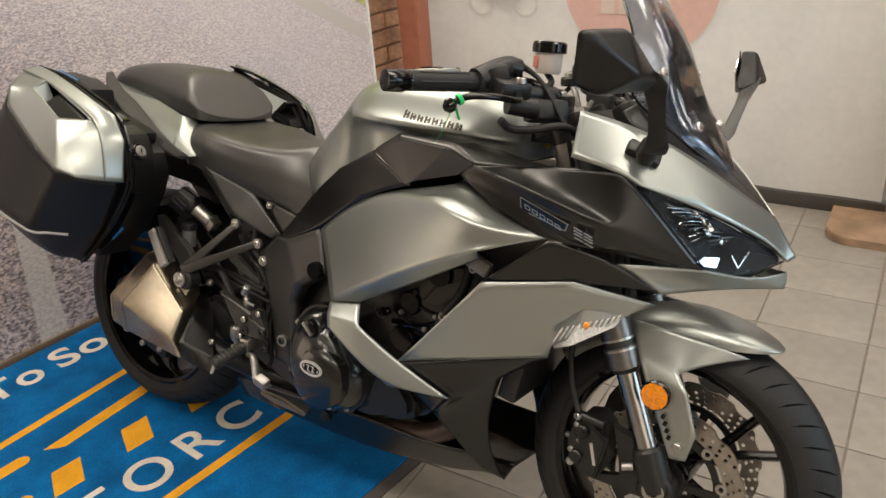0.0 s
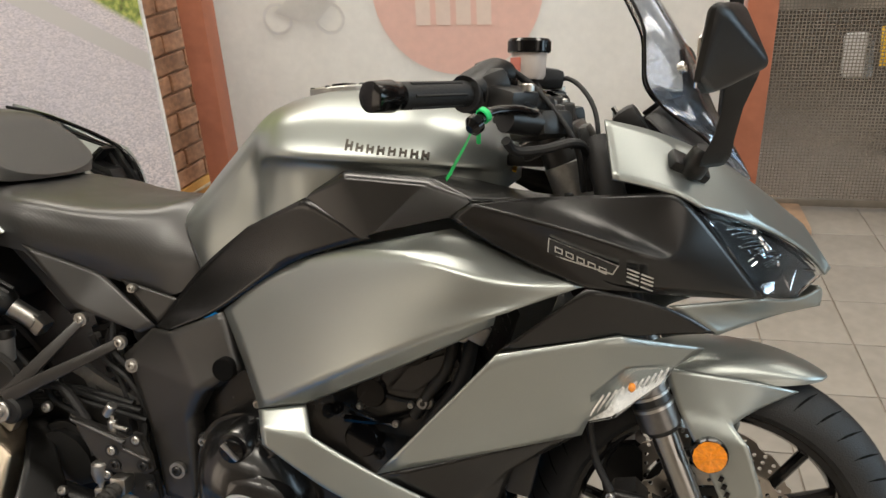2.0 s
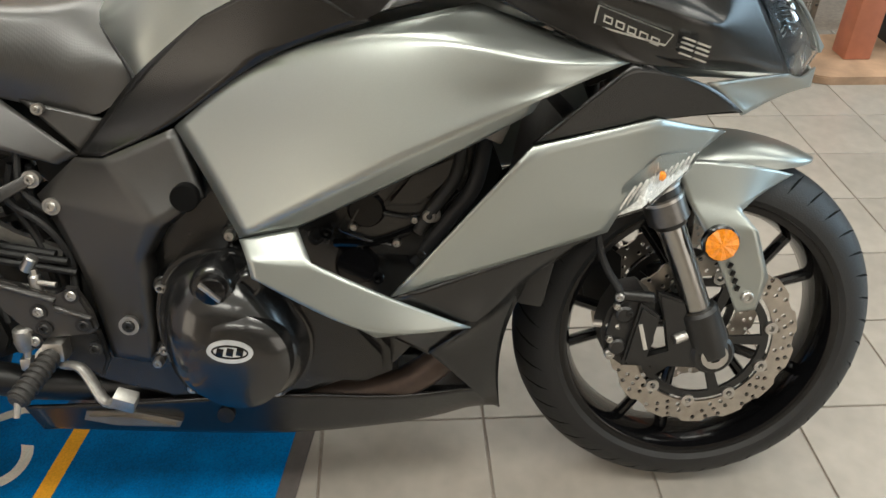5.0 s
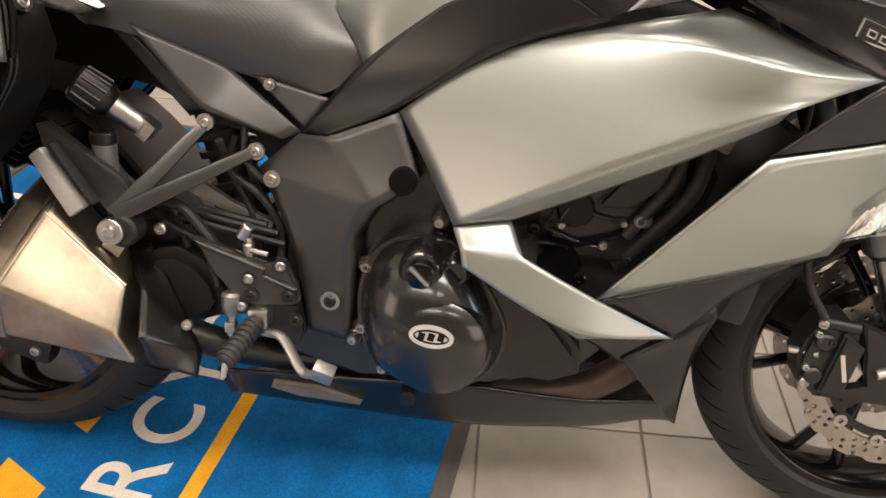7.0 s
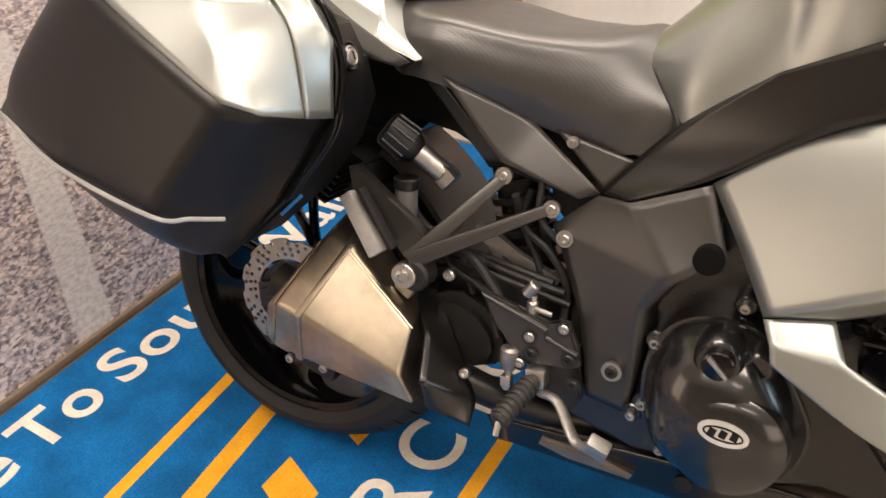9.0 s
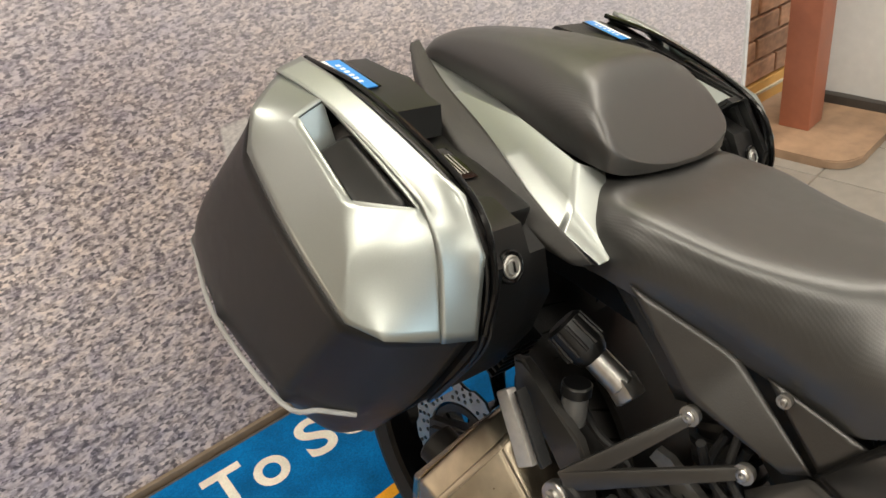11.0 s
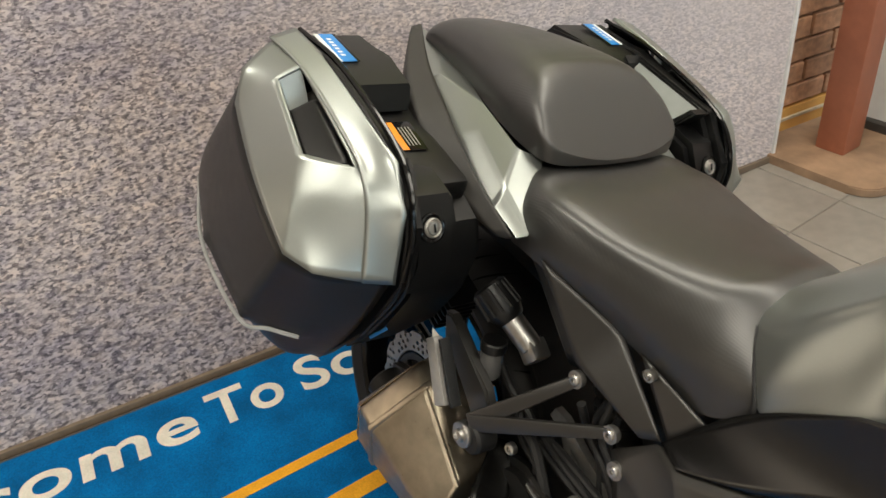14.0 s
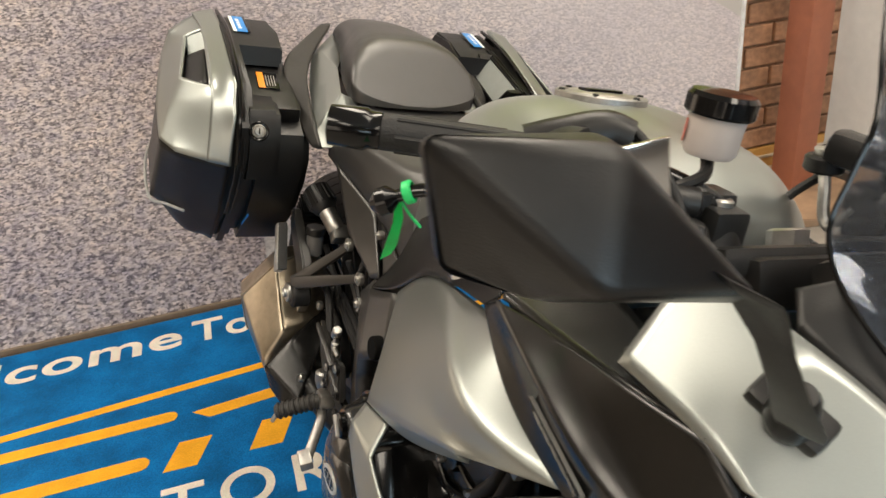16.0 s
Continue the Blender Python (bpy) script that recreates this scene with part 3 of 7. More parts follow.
# printing on the banner, seen from its back: a faded disc, bars of lettering and a small machine outline
FADED = material("faded_red_print", (0.80, 0.52, 0.46), 0.75, 0, 0.06, 30)
GREYINK = material("faded_grey_print", (0.60, 0.59, 0.58), 0.75, 0, 0.06, 30)
PALEINK = material("pale_print", (0.84, 0.72, 0.66), 0.75, 0, 0.05, 30)
for ink_ in (FADED, GREYINK, PALEINK):
    translucent(ink_, (0.9, 0.85, 0.8))
FLAT = Matrix.Rotation(radians(90), 4, "X")
cut_plate("printed_disc", [circle(0, 0, 0.325, 64)], 0.001, FADED, banner, "faded red printed disc", Matrix.Translation((0.69, -0.012, 0.87)) @ FLAT)
for k in range(4):
    part("printed_bar", box((0.56 + 0.078 * k, -0.0155, 0.80), (0.056, 0.001, 0.13), 0), PALEINK, banner, smooth=False)
for k in range(2):
    cut_plate("printed_ring", [circle(0, 0, 0.062, 32), circle(0, 0, 0.05, 32)], 0.001, GREYINK, banner, "", Matrix.Translation((-0.03 + 0.215 * k, -0.012, 0.765)) @ FLAT)
cut_plate("printed_outline", [[(-.06, 0), (0, .05), (.05, .07), (.1, .055), (.16, .085), (.2, .04), (.15, 0), (.12, -.035), (.04, -.035)]], 0.001, GREYINK, banner, "grey printed machine outline", Matrix.Translation((0.02, -0.0145, 0.79)) @ FLAT)

# perforated steel screen between two posts, with machines parked behind it
screen_panel = empty("mesh_screen", pose(0, 2.12, 0))
tagged(screen_panel, "perforated steel screen with a folded edge", "screen")
P_, X0, X1, Z1 = 0.0125, 1.83, 2.62, 1.35
verts, faces = [], []
nx, nz = int((X1 - X0) / P_), int((Z1 - 0.05) / P_)
h = 0.0047
for i in range(nx):
    for j in range(nz):
        cx, cz = X0 + (i + .5) * P_, 0.05 + (j + .5) * P_
        b0 = len(verts)
        verts += [(cx + a * P_ / 2, 0, cz + b * P_ / 2) for a, b in ((-1, -1), (1, -1), (1, 1), (-1, 1))]
        verts += [(cx + a * h, 0, cz + b * h) for a, b in ((-1, -1), (1, -1), (1, 1), (-1, 1))]
        faces += [(b0, b0 + 1, b0 + 5, b0 + 4), (b0 + 1, b0 + 2, b0 + 6, b0 + 5), (b0 + 2, b0 + 3, b0 + 7, b0 + 6), (b0 + 3, b0, b0 + 4, b0 + 7)]
me = bpy.data.meshes.new("perforated_sheet")
me.from_pydata(verts, [], faces)
me.materials.append(PERF)
sheet = new("perforated_sheet", me)
sheet.parent = screen_panel
so = sheet.modifiers.new("thick", "SOLIDIFY")
so.thickness = 0.0015
for x in (X0 - .008, X1 + .008):
    part("side_edge", box((x, 0, .7), (.022, .02, 1.4), .003), PERF, screen_panel)
part("foot_edge", box(((X0 + X1) / 2, 0, .035), (X1 - X0, .02, .03), .003), PERF, screen_panel)
for k in range(8):
    for x in (X0 - .008, X1 + .008):
        bolt((x, -.011, .12 + .17 * k), (0, -1, 0), .006, screen_panel, DARK, .004, "rivet")

PLATEY = material("yellow_plate", (0.75, 0.47, 0.02), 0.4, 0, 0.05, 30)
REDM = material("red_bodywork", (0.42, 0.02, 0.018), 0.3, 0, 0.08, 30)
PALEM = material("pale_grey_bodywork", (0.5, 0.48, 0.46), 0.4, 0, 0.08, 30)


def parked_machine(x, y, turn, tank):
    """A motorcycle seen from behind through the screen: wheels, tail, tank, lamp and a plate."""
    ob = empty("parked_motorcycle", pose(x, y, 0, -8, 0, turn))
    tagged(ob, "parked road motorcycle with a yellow rear plate behind the screen", "motorcycle", "parked motorcycles")
    for px in (0, 1.38):
        part("tyre", ring([(.31, -.04), (.33, 0), (.31, .04), (.25, .06), (.22, .05), (.22, -.05), (.25, -.06)], (px, 0, .32), 40), RUBBER, ob)
        part("rim", ring([(.22, -.04), (.225, 0), (.22, .04), (.20, .03), (.20, -.03)], (px, 0, .32), 40), DARKMETAL, ob)
    part("engine", box((.72, 0, .45), (.5, .3, .35), .06), DARKMETAL, ob)
    part("tank", box((.85, 0, .88), (.5, .26, .22), .09, seg=4), tank, ob)
    part("seat", box((.3, 0, .84), (.6, .22, .09), .04, seg=3), VINYL, ob)
    part("tail", box((-.05, 0, .80), (.3, .18, .12), .04, seg=3), tank, ob)
    part("mudguard", box((-.2, 0, .62), (.03, .16, .3), .01, Euler((0, .3, 0)).to_matrix().to_4x4()), PLASTIC, ob)
    pl = part("number_plate", box((-.235, 0, .50), (.006, .23, .17), .002, Euler((0, .2, 0)).to_matrix().to_4x4()), PLATEY, ob, "yellow plate with dark bars")
    for rz_ in (.535, .465):
        for k in range(3):
            part("plate_bar", box((-.2405 - (.50 - rz_) * .2, -.065 + .065 * k, rz_), (.002, .042, .05), .001, Euler((0, .2, 0)).to_matrix().to_4x4()), GLOSSBLACK, pl)
    part("rear_lamp", box((-.21, 0, .76), (.03, .12, .04), .01), REDM, ob)
    part("exhaust_box", box((-.13, .23, .44), (.16, .10, .2), .02, Euler((0, .25, 0)).to_matrix().to_4x4(), seg=3), PALEM, ob)
    part("handlebar", rod((1.1, -.36, 1.05), (1.1, .36, 1.05), .014, 12), DARKMETAL, ob)
    return ob


parked_machine(2.69, 2.95, 62, REDM)
parked_machine(1.78, 3.05, 80, REDM)
bag = part("floor_bag", box((3.02, 1.98, .19), (.34, .3, .38), .05, seg=3), PLASTIC)
tagged(bag, "black plastic storage case standing on the floor", "storage case")
part("bag_lid", box((3.02, 1.98, .36), (.35, .31, .05), .02), PLASTIC, bag)

SOUTHM = material("tan_showroom_wall_paint", (0.34, 0.29, 0.235), 0.7, 0, 0.3, 3, stain=0.4, stain_scale=1.5)
# far walls close the room
for nm, c, s in (("wall_north", (3, 6.5, 1.5), (14, 0.2, 3)), ("wall_east", (8.5, 0.5, 1.5), (0.2, 13, 3)), ("wall_south", (2, -5.0, 1.5), (14, 0.2, 3)),
                 ("wall_far_west", (-4.2, 0.5, 1.5), (0.2, 13, 3))):
    tagged(finish(nm, box(c, s, 0), SOUTHM if nm in ("wall_south", "wall_north") else PLASTER), "plain painted showroom wall", "wall", kind="structure")
tagged(finish("ceiling", box((2, 0.5, CEIL + 0.05), (16, 14, 0.1), 0), CEILM), "plain white showroom ceiling", "ceiling", kind="structure")
# ---- the motorcycle: x forward, y to its left, z up, from the rear tyre's contact ----
BIKE = pose(0.003, 0.052, 0.004, 0, 0, -2.0) @ pose(0, 0, 0, -15.3, 0, 0)
motorcycle = empty("motorcycle", BIKE)
tagged(motorcycle, "matt silver and black sports tourer with side cases, leaning over", "motorcycle")
bike = motorcycle
FW, RW = Vector((1.44, 0, 0.298)), Vector((0, 0, 0.312))


def tyre_profile(R, w, bead):
    out = []
    for k in range(17):
        a = math.pi * (k / 16 - 0.5)
        out.append((R - 0.062 * (1 - math.cos(a)) ** 0.8, w * math.sin(a)))
    out += [(bead, w * 0.86), (bead - 0.004, w * 0.6), (bead - 0.004, -w * 0.6), (bead, -w * 0.86)]
    return out


def groove(R, w, c, a, side, bm):
    """One slanted tread groove: a thin dark sliver on the tyre's crown, coloured as the groove's shade."""
    pts = []
    for k in range(4):
        f = k / 3
        ang, b = a + f * 0.10, math.pi * (0.08 + 0.27 * f) * side
        r = R - 0.062 * (1 - math.cos(b)) ** 0.8 + 0.0006
        pts.append(Vector((c.x + r * math.cos(ang), w * math.sin(b), c.z + r * math.sin(ang))))
    q = [bm.verts.new(p) for p in pts]
    t = [bm.verts.new(p + Vector((-math.sin(a), 0, math.cos(a))) * (0.004 if 0 < k < 3 else 0.001)) for k, p in enumerate(pts)]
    for k in range(3):
        bm.faces.new((q[k], q[k + 1], t[k + 1], t[k]))


# near-black for the shade inside the tread grooves and the frame hole
RECESS_SHADE = material("recess_shade", (0.003, 0.003, 0.003), 0.9, 0, 0.1, 30, spec=0.1)


def wheel(c, R, w, name):
    tyre = part(name, ring(tyre_profile(R, w, 0.222), c, 120), RUBBER, bike, "black road tyre on a gloss black cast rim")
    part("rim", ring([(0.226, w * 0.84), (0.232, w * 0.9), (0.224, w * 0.93), (0.2155, w * 0.88), (0.2085, w * 0.62), (0.204, 0), (0.2085, -w * 0.62), (0.2155, -w * 0.88),
                      (0.224, -w * 0.93), (0.232, -w * 0.9), (0.226, -w * 0.84), (0.2145, -w * 0.5), (0.2145, w * 0.5)], c, 96), GLOSSBLACK, tyre, "gloss black rim")
    part("hub", turned([(c + Vector((0, -0.05, 0)), 0.034), (c + Vector((0, -0.046, 0)), 0.042), (c + Vector((0, 0.046, 0)), 0.042), (c + Vector((0, 0.05, 0)), 0.034)], (0, 1, 0)), GLOSSBLACK, tyre)
    for k in range(5):
        for da in (-0.11, 0.11):
            a = 2 * math.pi * k / 5 + 0.62 + da * 0.4
            d, t = Vector((math.cos(a), 0, math.sin(a))), Vector((-math.sin(a), 0, math.cos(a)))
            part("spoke", tube([c + d * 0.03, c + d * 0.11 + t * da * 0.06, c + d * 0.203 + t * da * 0.28], 0.0105, 5, 10, flat=0.8, r_end=0.0125), GLOSSBLACK, tyre)
    bm = bmesh.new()
    for k in range(42):
        for side in (-1, 1):
            groove(R, w, c, 2 * math.pi * (k + 0.5 * (side > 0)) / 42, side, bm)
    tagged(part("tread", bm, RECESS_SHADE, tyre, smooth=False), kind="stuff")
    return tyre


front = wheel(FW, 0.298, 0.060, "front_wheel")
rear = wheel(RW, 0.312, 0.094, "rear_wheel")

# fuel tank, seats
body("fuel_tank", [
    (0.535, [(0, .800), (.03, .800), (.05, .797), (.06, .79), (.062, .785), (.06, .78), (.055, .77)]),
    (0.575, [(0, .832), (.055, .826), (.095, .805), (.106, .79), (.108, .78), (.11, .765), (.10, .745)]),
    (0.62, [(0, .878), (.075, .868), (.118, .842), (.13, .82), (.138, .80), (.145, .76), (.143, .722)]),
    (0.68, [(0, .94), (.098, .924), (.136, .895), (.141, .878), (.144, .858), (.152, .81), (.157, .757)]),
    (0.722, [(0, .978), (.108, .964), (.148, .94), (.156, .917), (.153, .892), (.153, .85), (.162, .79)]),
    (0.745, [(0, .991), (.105, .979), (.152, .955), (.173, .93), (.180, .905), (.166, .885), (.168, .795)]),
    (0.775, [(0, 1.0), (.105, .99), (.158, .968), (.184, .942), (.199, .912), (.180, .892), (.176, .81)]),
    (0.83, [(0, 1.01), (.103, .999), (.156, .976), (.186, .946), (.206, .912), (.192, .894), (.188, .83)]),
    (0.93, [(0, 1.008), (.098, .996), (.149, .973), (.180, .942), (.200, .909), (.186, .893), (.180, .83)]),
    (1.0, [(0, 1.0), (.094, .988), (.142, .965), (.169, .936), (.185, .906), (.172, .892), (.170, .83)]),
    (1.06, [(0, .98), (.085, .968), (.126, .943), (.144, .919), (.153, .90), (.145, .89), (.14, .86)]),
    (1.10, [(0, .945), (.065, .938), (.10, .92), (.11, .905), (.112, .895), (.108, .885), (.1, .86)]),
], SILVER, bike, "matt silver fuel tank")
body("rider_seat", [
    (0.19, [(0, .835), (.10, .833), (.125, .815), (.135, .79), (.135, .77)]),
    (0.235, [(0, .836), (.118, .834), (.153, .812), (.167, .775), (.168, .745)]),
    (0.262, [(0, .830), (.130, .828), (.163, .806), (.173, .77), (.172, .742)]),
    (0.31, [(0, .824), (.136, .823), (.165, .80), (.173, .765), (.167, .732)]),
    (0.40, [(0, .812), (.124, .808), (.148, .780), (.152, .740), (.136, .699)]),
    (0.50, [(0, .815), (.098, .806), (.127, .77), (.136, .718), (.125, .672)]),
    (0.555, [(0, .82), (.06, .815), (.10, .785), (.131, .735), (.131, .668)]),
    (0.605, [(0, .79), (.05, .79), (.09, .775), (.132, .74), (.136, .70)]),
    (0.615, [(0, .75), (.05, .75), (.08, .745), (.12, .735), (.125, .71)]),
], VINYL, bike, "black grained vinyl rider seat")
for sgn in (-1, 1):
    part("seat_edge", tube([(.540, sgn * .046, .814), (.553, sgn * .082, .793), (.588, sgn * .119, .755), (.612, sgn * .1375, .722), (.612, sgn * .139, .705)], .0045, 6, 8), RUBBER, bike)
# a domed cushion, its front cut off by a sloping flat face
PIL = [(-.05, .964, .890, .080), (.0, .967, .882, .092), (.03, .967, .878, .100), (.06, .966, .873, .108), (.09, .965, .868, .116), (.11, .964, .864, .121), (.13, .962, .861, .125), (.15, .960, .857, .128), (.17, .957, .854, .131),
       (.19, .956, .851, .133), (.205, .954, .849, .133), (.218, .953, .847, .132), (.228, .952, .845, .126), (.236, .951, .843, .113), (.243, .950, .842, .085), (.247, .950, .842, .058), (.250, .950, .842, .028)]


def cushion(x, top, low, w):
    cut = .958 - 1.22 * (x - .160)
    half = []
    for fy, fz in ((0, 1), (.3, .99), (.55, .945), (.78, .82), (.93, .60), (1.0, .32), (.97, 0)):
        z = low + (top - low) * fz
        half.append((fy * w, max(low + .004 * fz, (z + cut) / 2 - math.sqrt(((z - cut) / 2) ** 2 + .0065 ** 2)) if fz else low))
    return (x, half)


body("pillion_seat", [
    (-0.195, [(0, .918), (.012, .918), (.02, .917), (.027, .914), (.032, .910), (.034, .905), (.032, .900)]),
    (-0.18, [(0, .936), (.020, .935), (.035, .932), (.046, .925), (.053, .917), (.055, .908), (.051, .900)]),
    (-0.13, [(0, .954), (.024, .953), (.043, .948), (.055, .940), (.063, .927), (.065, .913), (.061, .898)]),
] + [cushion(*q) for q in PIL], VINYL, bike, "black vinyl pillion seat")

# fairing
MID = dict(A=(.671, -.178, .662), B=(.788, -.193, .757), C=(.93, -.214, .793), D=(1.053, -.236, .823), E=(1.236, -.256, .759),
           M=(.979, -.257, .803), R=(1.115, -.311, .760), N0=(.715, -.208, .60), N1=(.85, -.243, .69), N2=(.975, -.274, .735), N3=(1.092, -.300, .739),
           L=(.757, -.24, .532), Q1=(.88, -.278, .604), Q2=(1.0, -.3, .668), Q3=(1.125, -.3, .722),
           O0=(.831, -.237, .545), O1=(.93, -.262, .598), O2=(1.03, -.278, .652), O3=(1.119, -.28, .703))
cage("side_fairing", MID, ["B C M", "C D R M", "D E R", "A B N1 N0", "B M N2 N1", "M R N3 N2", "R E Q3 N3", "N0 N1 Q1 L", "N1 N2 Q2 Q1", "N2 N3 Q3 Q2", "L Q1 O1 O0", "Q1 Q2 O2 O1", "Q2 Q3 O3 O2"],
     SILVER, bike, "M-R-E L-Q1-Q2-Q3", fold=.95, label="matt silver side fairing panel")
FIN = dict(L=(.757, -.242, .531), O=(.831, -.237, .545), K=(.850, -.264, .507), P=(.769, -.264, .512), V=(.945, -.264, .460), T=(1.057, -.236, .402), G=(.939, -.280, .408), F=(.774, -.268, .488), H=(.855, -.279, .443), G2=(.93, -.265, .402), F2=(.8, -.25, .472))
cage("fin", FIN, ["L O K P", "P K H F", "K V G H", "V T G", "F H G2 F2", "H G G2", "G T G2"], SILVER, bike, "P-K K-V F-H-G-T", label="matt silver lower fin", fold=.85)
LOW = dict(a=(1.123, -.27, .659), b=(1.283, -.234, .686), c=(1.402, -.147, .653), d=(1.362, -.170, .630), e=(1.247, -.216, .556), f=(1.238, -.205, .528), g=(.95, -.262, .459), h=(1.10, -.262, .57))
cage("lower_fairing", LOW, ["g h a", "g f h", "h f e", "h e b a", "b e d c"], SILVER, bike, "", label="matt silver lower fairing panel")
UP = dict(J=(1.081, -.262, .861), r0=(1.146, -.272, .849), r1=(1.271, -.285, .821), fe=(1.355, -.250, .793), v0=(1.158, -.252, .871), v1=(1.246, -.264, .845), v2=(1.325, -.248, .818), T=(1.265, -.249, .880), n=(1.34, -.238, .885), h=(1.372, -.228, .863), t=(1.474, -.152, .731),
          D=(1.05, -.256, .842), c=(1.16, -.268, .821), k=(1.297, -.272, .787), E=(1.238, -.258, .757), s0=(1.25, -.261, .765), s1=(1.305, -.257, .763), s2=(1.378, -.226, .760), m=(1.35, -.218, .743), w=(1.144, -.275, .793))
cage("upper_fairing", UP, ["J r0 c D", "r0 r1 k c", "r1 fe k", "J v0 r0", "v0 v1 r1 r0", "v1 v2 fe r1", "v0 T v1", "T n v2 v1", "n h fe v2", "h t s2 fe", "fe s2 s1 k", "D c w", "c s0 E w", "c k s1 s0", "E s0 m", "s0 s1 m", "s1 s2 m", "s2 t m"], BLACK, bike, "J-r0-r1-fe s0-s1-s2-t J-v0 T-v2-fe n-h", label="matt black upper fairing with a metal badge", fold=.97, pins="J E")
WING = dict(E=(1.238, -.256, .755), m=(1.347, -.219, .731), w=(1.412, -.172, .683), b=(1.283, -.230, .688), a=(1.123, -.266, .661), q=(1.25, -.245, .71))
cage("wing", WING, ["a q E", "a b q", "E q m", "q b w m"], BLACK, bike, "", label="matt black wing panel")
SIDE = dict(p=(.827, -.212, .855), q=(.887, -.208, .894), r=(1.012, -.216, .890), q2=(.892, -.219, .885), r2=(1.014, -.229, .880), J=(1.083, -.26, .866), D=(1.052, -.258, .842), C=(.918, -.228, .800), P=(.944, -.239, .813))
moulded("tank_side_cover", SIDE, ["p q2 C", "q2 r2 P C", "r2 J D P", "p q q2", "q r r2 q2", "r J r2"], BLACK, bike, "matt black tank side cover", radius=.004)
cage("cockpit_side_panel", dict(r=(1.012, -.214, .886), a=(1.03, -.135, .885), J=(1.083, -.256, .862), i=(1.119, -.252, .864), b=(1.13, -.138, .862), T=(1.26, -.250, .876), c=(1.225, -.150, .858), n=(1.33, -.23, .875), d=(1.29, -.165, .855)), ["r a b i J", "i b c T", "T c d n"], BLACK, bike, "", thick=.003, label="matt black inner cockpit panel")
BAND = dict(a=(.531, -.153, .617), b=(.572, -.140, .672), c=(.62, -.150, .727), d=(.72, -.182, .80), p=(.827, -.212, .853), C=(.93, -.228, .80), B=(.788, -.195, .756), A=(.671, -.180, .662), f=(.574, -.182, .625))
cage("frame_cover", BAND, ["a b A f", "b c B A", "c d p B", "p C B"], BLACK, bike, "", label="matt black frame cover")
FRAME = dict(a=(.473, -.160, .565), b=(.531, -.160, .617), f=(.574, -.184, .620), A=(.671, -.184, .661), N=(.706, -.202, .575), g1=(.649, -.219, .540), g2=(.616, -.206, .487), g3=(.616, -.196, .396), g4=(.609, -.185, .322), k=(.551, -.180, .330), i=(.534, -.180, .44), s=(.502, -.168, .51))
cage("main_frame", FRAME, ["a b f g1", "f A N g1", "a g1 g2 s", "s g2 g3 i", "i g3 g4 k"], FRAMEM, bike, "a-g1 f-g1", label="satin black main frame", thick=0.032, fold=1.0)
part("frame_gusset", plate([(.44, .64), (.56, .66), (.60, .60), (.56, .53), (.48, .545), (.452, .575)], -.10, -.088, .003), DARKMETAL, bike, "dark frame gusset")


# ---- nose, headlamps, screen ----
ORANGE = material("orange_reflector", (0.72, 0.23, 0.006), 0.2, 0, 0.2, 160, 0.6, 260, coat=0.6)
GLASSM = material("clear_lamp_glass", (0.9, 0.93, 0.95), 0.03, 0, 0.0, 10, transmission=1.0, spec=0.25)
HEADGLASS = material("coated_headlight_polycarbonate", (0.8, 0.84, 0.87), 0.02, 0, 0.0, 10, transmission=1.0, spec=0.2)
HEADGLASS.node_tree.nodes["Principled BSDF"].inputs["IOR"].default_value = 1.15
SCREENM = material("tinted_screen_acrylic", (0.60, 0.67, 0.78), 0.04, 0, 0.0, 10, transmission=1.0)
LAMPDARK = material("dark_lamp_housing", (0.005, 0.0055, 0.007), 0.25, 0, 0.1, 30)
SHINE = material("lamp_reflector_plating", (0.85, 0.87, 0.9), 0.1, 1.0, 0.05, 60)
LAMPSILVER = material("frosted_lamp_reflector", (0.72, 0.71, 0.68), 0.3, 0.5, 0.25, 220, 0.5, 260)
BLUEST = material("blue_sticker", (0.02, 0.2, 0.55), 0.4)
WHITEINK = material("white_ink", (0.75, 0.75, 0.73), 0.5)
ORANGEST = material("orange_sticker", (0.85, 0.27, 0.02), 0.4)
GREEN = material("green_plastic_tag", (0.01, 0.50, 0.13), 0.45, 0, 0.1, 60)
YELLOWTAG = material("yellow_label", (0.85, 0.5, 0.02), 0.5)
CLOUDY = material("cloudy_reservoir", (0.46, 0.41, 0.38), 0.35, 0, 0.05, 20)

NOSE = dict(a=(1.249, -.206, .973), b=(1.264, -.262, .902), c=(1.345, -.238, .885), h=(1.374, -.228, .867), p=(1.463, -.157, .834), q=(1.512, -.103, .805), r=(1.558, -.04, .772), g=(1.58, -.014, .742),
            d=(1.325, -.168, .958), e=(1.42, -.112, .912), f=(1.50, -.05, .85), j=(1.545, 0, .815), i=(1.59, 0, .75))
cage("headlight_cowl", NOSE, ["a b c d", "d c h p", "d p e", "e p q f", "f q r j", "r g i j"], SILVER, bike, "a-b h-p-q-r-g d-e-f-j", label="matt silver headlight cowl")
LIP = dict(a=(1.346, -.213, .727), b=(1.474, -.150, .729), c=(1.535, -.062, .708), d=(1.578, -.010, .720), t=(1.580, 0, .690), e=(1.414, -.170, .680), f=(1.505, -.07, .69), u=(1.582, 0, .708))
cage("nose_lip", LIP, ["a b f e", "b c t f", "c d u t"], SILVER, bike, "b-c-d", label="matt silver lower nose lip")
HL = dict(a=(1.376, -.227, .862), b=(1.463, -.155, .83), c=(1.512, -.101, .80), d=(1.556, -.04, .768), e=(1.575, -.014, .742), f=(1.532, -.062, .714), g=(1.474, -.151, .733), h=(1.43, -.182, .79), m=(1.50, -.118, .772))


